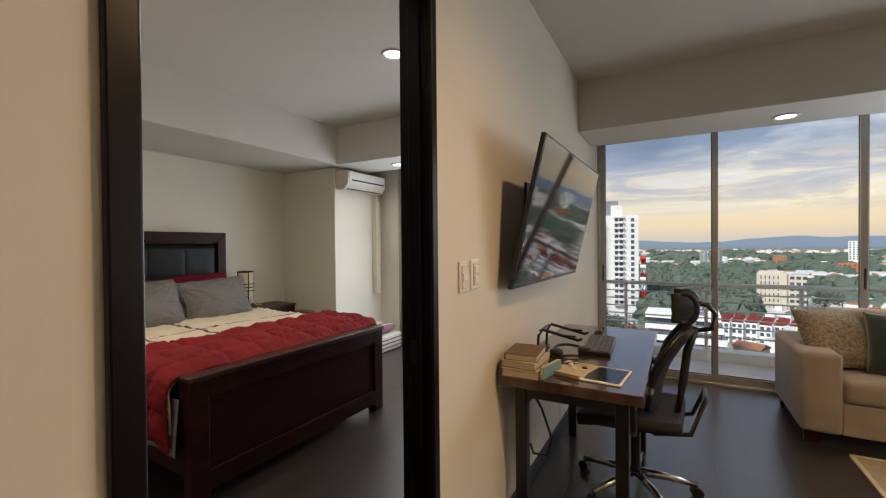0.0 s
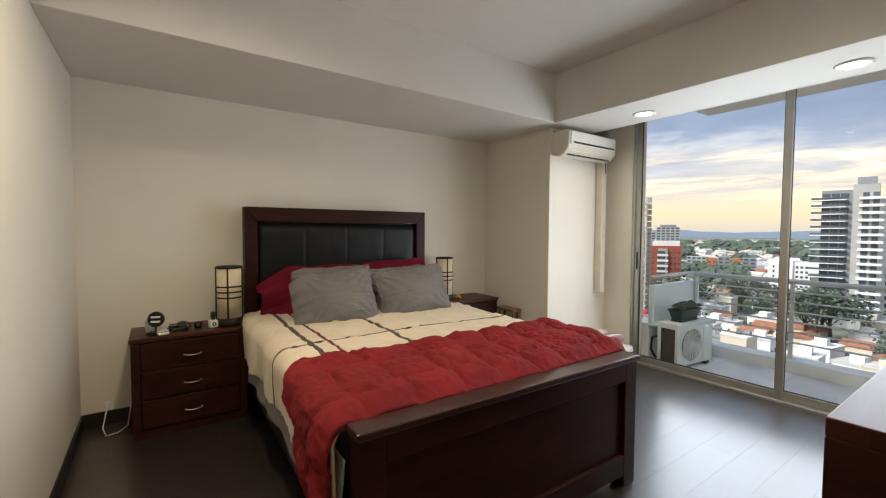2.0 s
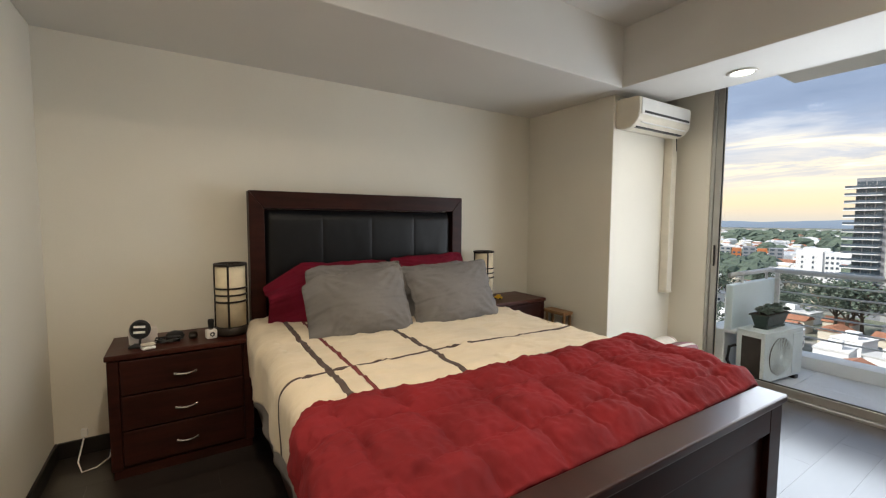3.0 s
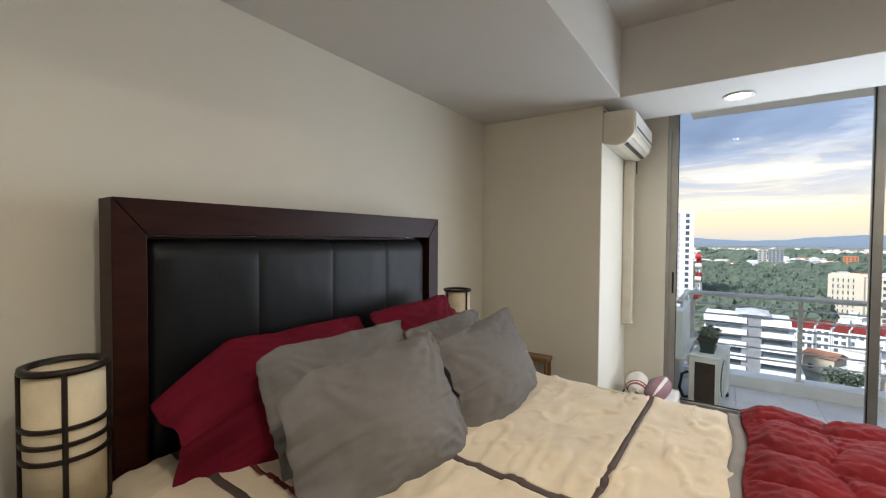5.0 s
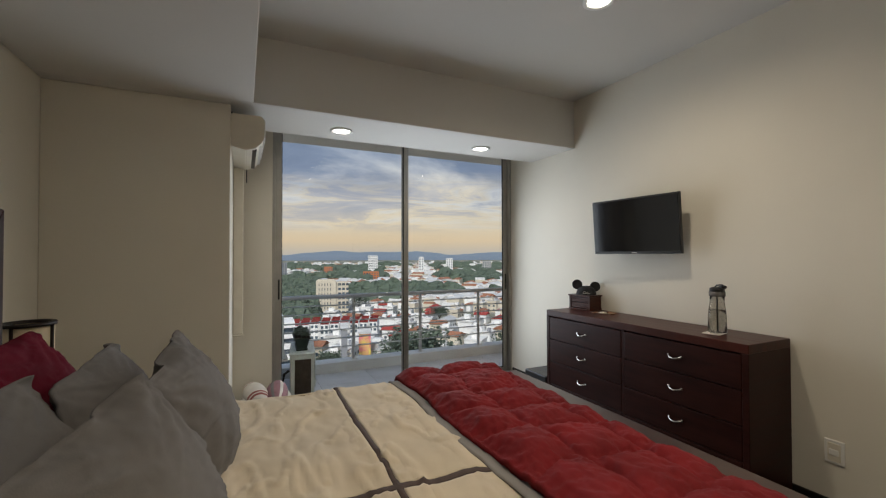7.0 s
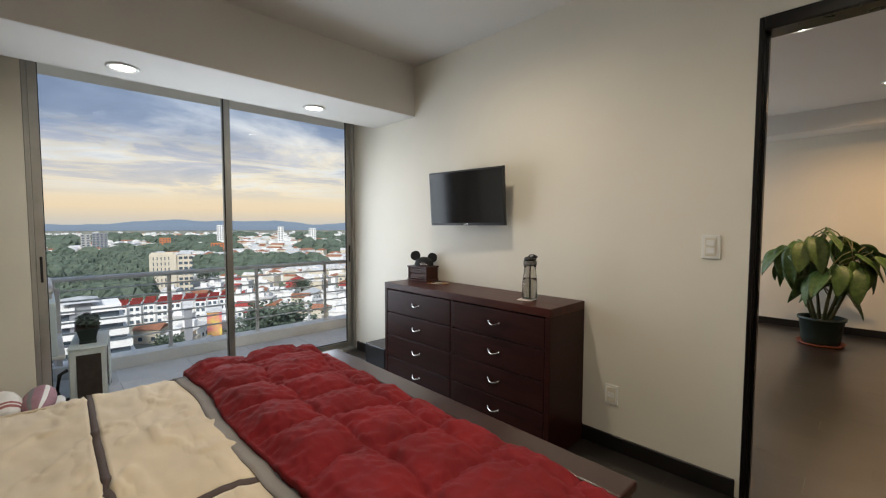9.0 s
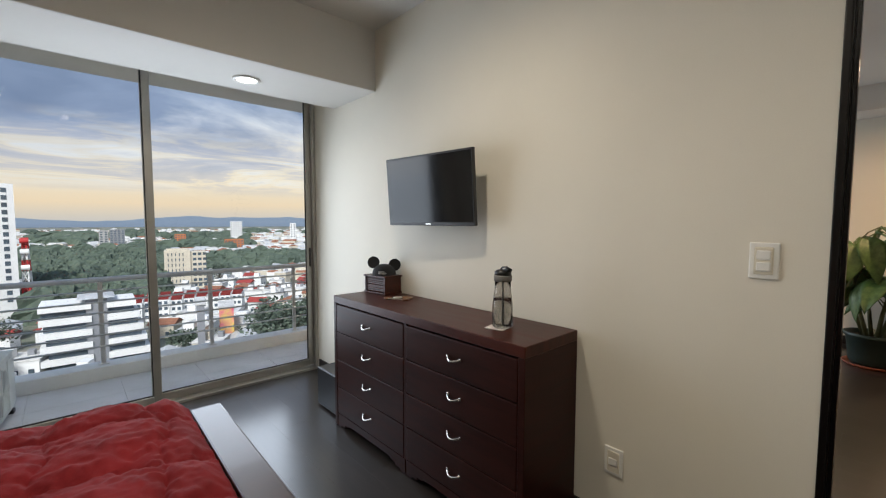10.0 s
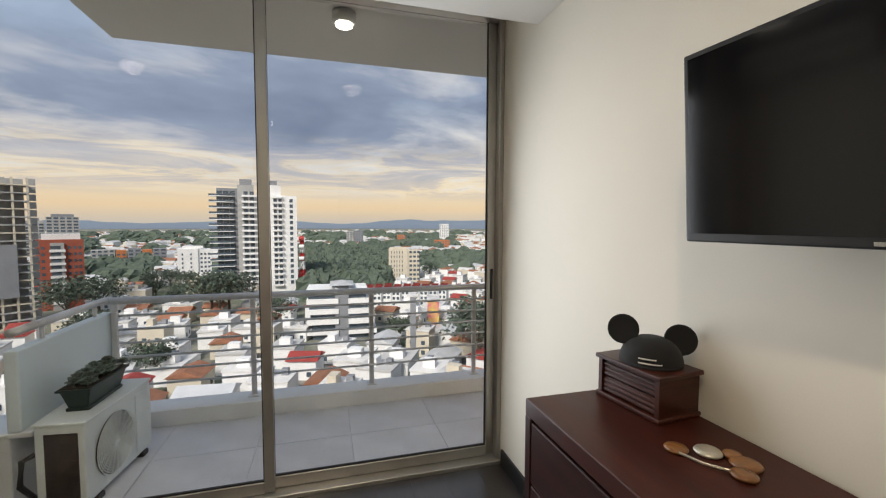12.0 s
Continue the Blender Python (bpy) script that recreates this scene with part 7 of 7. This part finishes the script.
# second terrace, a teal shed and a painted wall
for k in range(5):
    az = 17.6 + k * 1.3
    x, y = polar(az, 236)
    copy_thing(PLANS[0], pose(x, y, GZ, 0, 0, -az - 10))
for az0, az1, d_, top, m, lab in ((24.3, 27.0, 120, -14.5, "teal", "teal-clad low industrial shed"), (13.6, 15.2, 150, -10.6, "pink", "house gable with a bright painted mural"), (11.2, 12.0, 128, -10.0, "darkgrey", "dark narrow chimney-like block"), (20.5, 29.5, 330, -5.8, "white", "broad white warehouse roof")):
    tw, w = tower(az0, az1, d_, lab, name="shed")
    Hd = max(3.0, z_of(top, d_))
    block(tw, -w / 2, w / 2, 0, 10, 0, Hd, m)
    block(tw, -w / 2 - 0.3, w / 2 + 0.3, -0.3, 12, Hd, Hd + 0.4, "zinc" if m == "teal" else "flatroof", "roof")
# streets
for az0, d0, az1, d1, wid in ((-30, 95, 36, 120, 9), (-12, 60, -7, 320, 8), (16, 70, 20, 300, 8), (4, 66, 3, 136, 7)):
    (xa, ya), (xb, yb) = polar(az0, d0), polar(az1, d1)
    dv = Vector((xb - xa, yb - ya, 0)).normalized()
    nv = Vector((-dv.y, dv.x, 0)) * wid / 2
    bm = bmesh.new()
    bm.faces.new([bm.verts.new(p) for p in (Vector((xa, ya, GZ + 0.06)) - nv, Vector((xb, yb, GZ + 0.06)) - nv, Vector((xb, yb, GZ + 0.06)) + nv, Vector((xa, ya, GZ + 0.06)) + nv)])
    struct("road", bm, C["asphalt"], "grey asphalt town street", category="road")


# trees
def canopy(bm, cx, cy, z0, r, h, rt):
    """One far tree crown: an uneven lumpy dome."""
    n, rows = 9, 4
    ph = rt.uniform(0, 6)
    grid = []
    for i in range(rows):
        e = math.pi / 2 * i / rows
        ring_ = []
        for j in range(n):
            a = 2 * math.pi * j / n + 0.3 * i
            k = 1 + 0.22 * math.sin(3 * a + ph) + rt.uniform(-0.16, 0.16)
            ring_.append(bm.verts.new((cx + r * k * math.cos(e) * math.cos(a), cy + r * k * math.cos(e) * math.sin(a), z0 + h * math.sin(e) * (0.85 + 0.15 * k) + rt.uniform(-0.06, 0.06) * h)))
        grid.append(ring_)
    top = bm.verts.new((cx, cy, z0 + h))
    for lo, hi in zip(grid, grid[1:]):
        for j in range(n):
            bm.faces.new((lo[j], lo[(j + 1) % n], hi[(j + 1) % n], hi[j]))
    for j in range(n):
        bm.faces.new((grid[-1][j], grid[-1][(j + 1) % n], top))


def crown_geo(bm, cx, cy, z0, r, h, n, rt, size):
    for _ in range(n):
        a, e, k = rt.uniform(0, 2 * math.pi), rt.uniform(-0.5, 1.0), rt.random() ** 0.4
        lob = 1 + 0.28 * math.sin(3 * a + cx) + 0.2 * math.sin(5 * a + 2 * e + cy)
        p = Vector((cx + r * k * lob * math.cos(a) * math.cos(e), cy + r * k * lob * math.sin(a) * math.cos(e), z0 + h * 0.5 + h * 0.5 * k * math.sin(e) * (0.8 + 0.2 * lob)))
        d1 = Vector((rt.uniform(-1, 1), rt.uniform(-1, 1), rt.uniform(-0.6, 0.6))).normalized()
        d2 = d1.cross(Vector((rt.uniform(-1, 1), rt.uniform(-1, 1), rt.uniform(-1, 1)))).normalized()
        s = size * rt.uniform(0.6, 1.3)
        bm.faces.new([bm.verts.new(q) for q in (p - d1 * s, p - d2 * s * 0.7, p + d1 * s, p + d2 * s * 0.7)])


rt = random.Random(4)
TREES = []
for k in range(4):
    tr = thing("tree", "broad dark green leafy tree among the houses", "tree", "trees of the town", at=pose(0, 0, -200))
    hh, rr = 9 + 2 * k, 4.2 + 0.8 * k
    bm = tube_bm([(0, 0, 0), (0.2, 0.1, hh * 0.3), (0.1, 0.3, hh * 0.6)], 0.45, 7, r1=0.2)
    for i in range(4):
        a = i * 1.6 + k
        tube_bm([(0.15, 0.2, hh * 0.35), (rr * 0.4 * math.cos(a), rr * 0.4 * math.sin(a), hh * 0.6), (rr * 0.65 * math.cos(a), rr * 0.65 * math.sin(a), hh * 0.75)], 0.2, 5, bm=bm, r1=0.07)
    part("trunk", bm, C["trunk"], tr)
    bm = bmesh.new()
    crown_geo(bm, 0, 0, hh * 0.3, rr, hh * 0.75, 1300, rt, 0.42)
    part("crown", bm, C["crown"], tr)
    TREES.append(tr)
tree_spots = [(a, q) for a, q, wd, bl in spots if wd and not bl] + [(rg.uniform(-44, 46), rg.uniform(60, 320)) for _ in range(22)]
tree_spots = [(a, q) for a, q in tree_spots if not blocked(a, q) and q > 118]
tree_spots.sort(key=lambda s: s[1])
for a, q in tree_spots[:80]:
    x, y = polar(a + rg.uniform(-0.6, 0.6), q + rg.uniform(-4, 4))
    copy_thing(rg.choice(TREES), pose(x, y, GZ, 0, 0, rg.uniform(0, 360)))
for a, q in ((-13.6, 205), (-12.6, 200), (-11.6, 206), (-12.2, 212), (-26.5, 215), (-24.0, 225), (20.6, 118), (21.8, 122)):
    x, y = polar(a, q)
    o = copy_thing(TREES[3], pose(x, y, GZ, 0, 0, rg.uniform(0, 360)))
    o.scale = (1.5, 1.5, 1.35)
# woods beyond the town
bm = bmesh.new()
for a, q in tree_spots[80:]:
    x, y = polar(a, q)
    canopy(bm, x, y, GZ, 4.5, 10, rt)
    crown_geo(bm, x, y, GZ + 1, 5, 11, 40, rt, 0.8)
for _ in range(3200):
    q = 235 + 1500 * rt.random() ** 1.7
    a = rt.uniform(-46, 48)
    dense = (-3.2 < a < 8.6 and q < 700) or fbm(a * 0.12, q * 0.006, 7, 1.0, 2) > 0.12
    if not dense or blocked(a, q) or (q < 330 and not (-3.2 < a < 8.6)):
        continue
    x, y = polar(a, q)
    k = 1 + q / 600
    canopy(bm, x, y, GZ, 6.0 * k, 11 + q * 0.004 + rt.uniform(-3, 3), rt)
for _ in range(700):
    q, a = 240 + 330 * rt.random(), rt.uniform(-2.8, 8.4)
    if blocked(a, q):
        continue
    x, y = polar(a, q)
    canopy(bm, x, y, GZ, 5.0 + rt.uniform(-1, 1.5), 12 + 3 * math.sin(q), rt)
    crown_geo(bm, x, y, GZ + 4, 5, 9, 14, rt, 0.7)
tagged(part("woods", bm, C["crown"]), "dense dark green woods beyond the town", "woods", kind="stuff")
for o in (*PLANS, *TREES):
    for q in (*o.children_recursive, o):
        bpy.data.objects.remove(q, do_unlink=True)

# parked cars in the nearer streets
cars = random.Random(2)
CARM = [mat("car_paint_" + n, c, 0.3, var=0.03, scale=1, bump=0, coat=0.5) for n, c in (("white", (0.7, 0.7, 0.7)), ("grey", (0.2, 0.2, 0.21)), ("red", (0.4, 0.03, 0.03)), ("blue", (0.05, 0.1, 0.3)))]
for k in range(26):
    a = -28 + 2.3 * k + cars.uniform(-0.5, 0.5)
    q = 95 + (a + 30) / 66 * 25 + cars.choice((-3, 3))
    x, y = polar(a, q)
    cr = thing("parked_car", "small parked car in the street below", "car", "parked cars", at=pose(x, y, GZ + 0.06, 0, 0, -a + 90 + 68))
    part("body", box_bm(-0.85, 0.85, -2.1, 2.1, 0.3, 0.85, 0.15, 2), CARM[k % 4], cr)
    part("cabin", box_bm(-0.72, 0.72, -1.2, 1.0, 0.86, 1.42, 0.2, 2), C["glass"], cr)
    for sx in (-0.8, 0.8):
        for sy in (-1.3, 1.3):
            part("wheel", tube_bm([(sx - 0.1, sy, 0.31), (sx + 0.1, sy, 0.31)], 0.31, 10), M["black"], cr)

# ---------- floor planks and balcony tiles ----------
FLOOR = bpy.data.objects["floor"]
PL_W, PL_L = 0.192, 1.28
plank_cache = {}


def plank_mesh(w, l):
    key = (round(w, 3), round(l, 3))
    if key not in plank_cache:
        plank_cache[key] = mesh_of("plank", box_bm(0, key[0] - 0.0007, 0, key[1] - 0.0007, -0.008, 0.0), M["floor"])
    return plank_cache[key]


def lay_planks(x0, x1, y0, y1):
    k, x = 0, x0
    while x < x1 - 0.02:
        w = min(PL_W, x1 - x)
        y = y0
        first = PL_L * (0.35, 0.8, 0.15, 0.6, 1.0)[k % 5]
        while y < y1 - 0.01:
            l = min(first if y == y0 else PL_L, y1 - y)
            o = new("plank", plank_mesh(w, l))
            o.parent = FLOOR
            o.location = (x, y, 0)
            y += l
        x += w
        k += 1


lay_planks(WX, 0.0, WY, 4.44)
lay_planks(0.0, PT, DOOR_Y0, DOOR_Y1)
lay_planks(PT, LX, LY, 4.44)
SLAB = bpy.data.objects["balcony_slab"]
tile_me = mesh_of("tile", box_bm(0, 0.597, 0, 0.455, -0.008, 0.0, 0.002, 1), M["baltile"])
for i in range(13):
    for j in range(2):
        o = new("tile", tile_me)
        o.parent = SLAB
        o.location = (-2.64 + 0.6 * i, 4.628 + 0.458 * j, BZ)
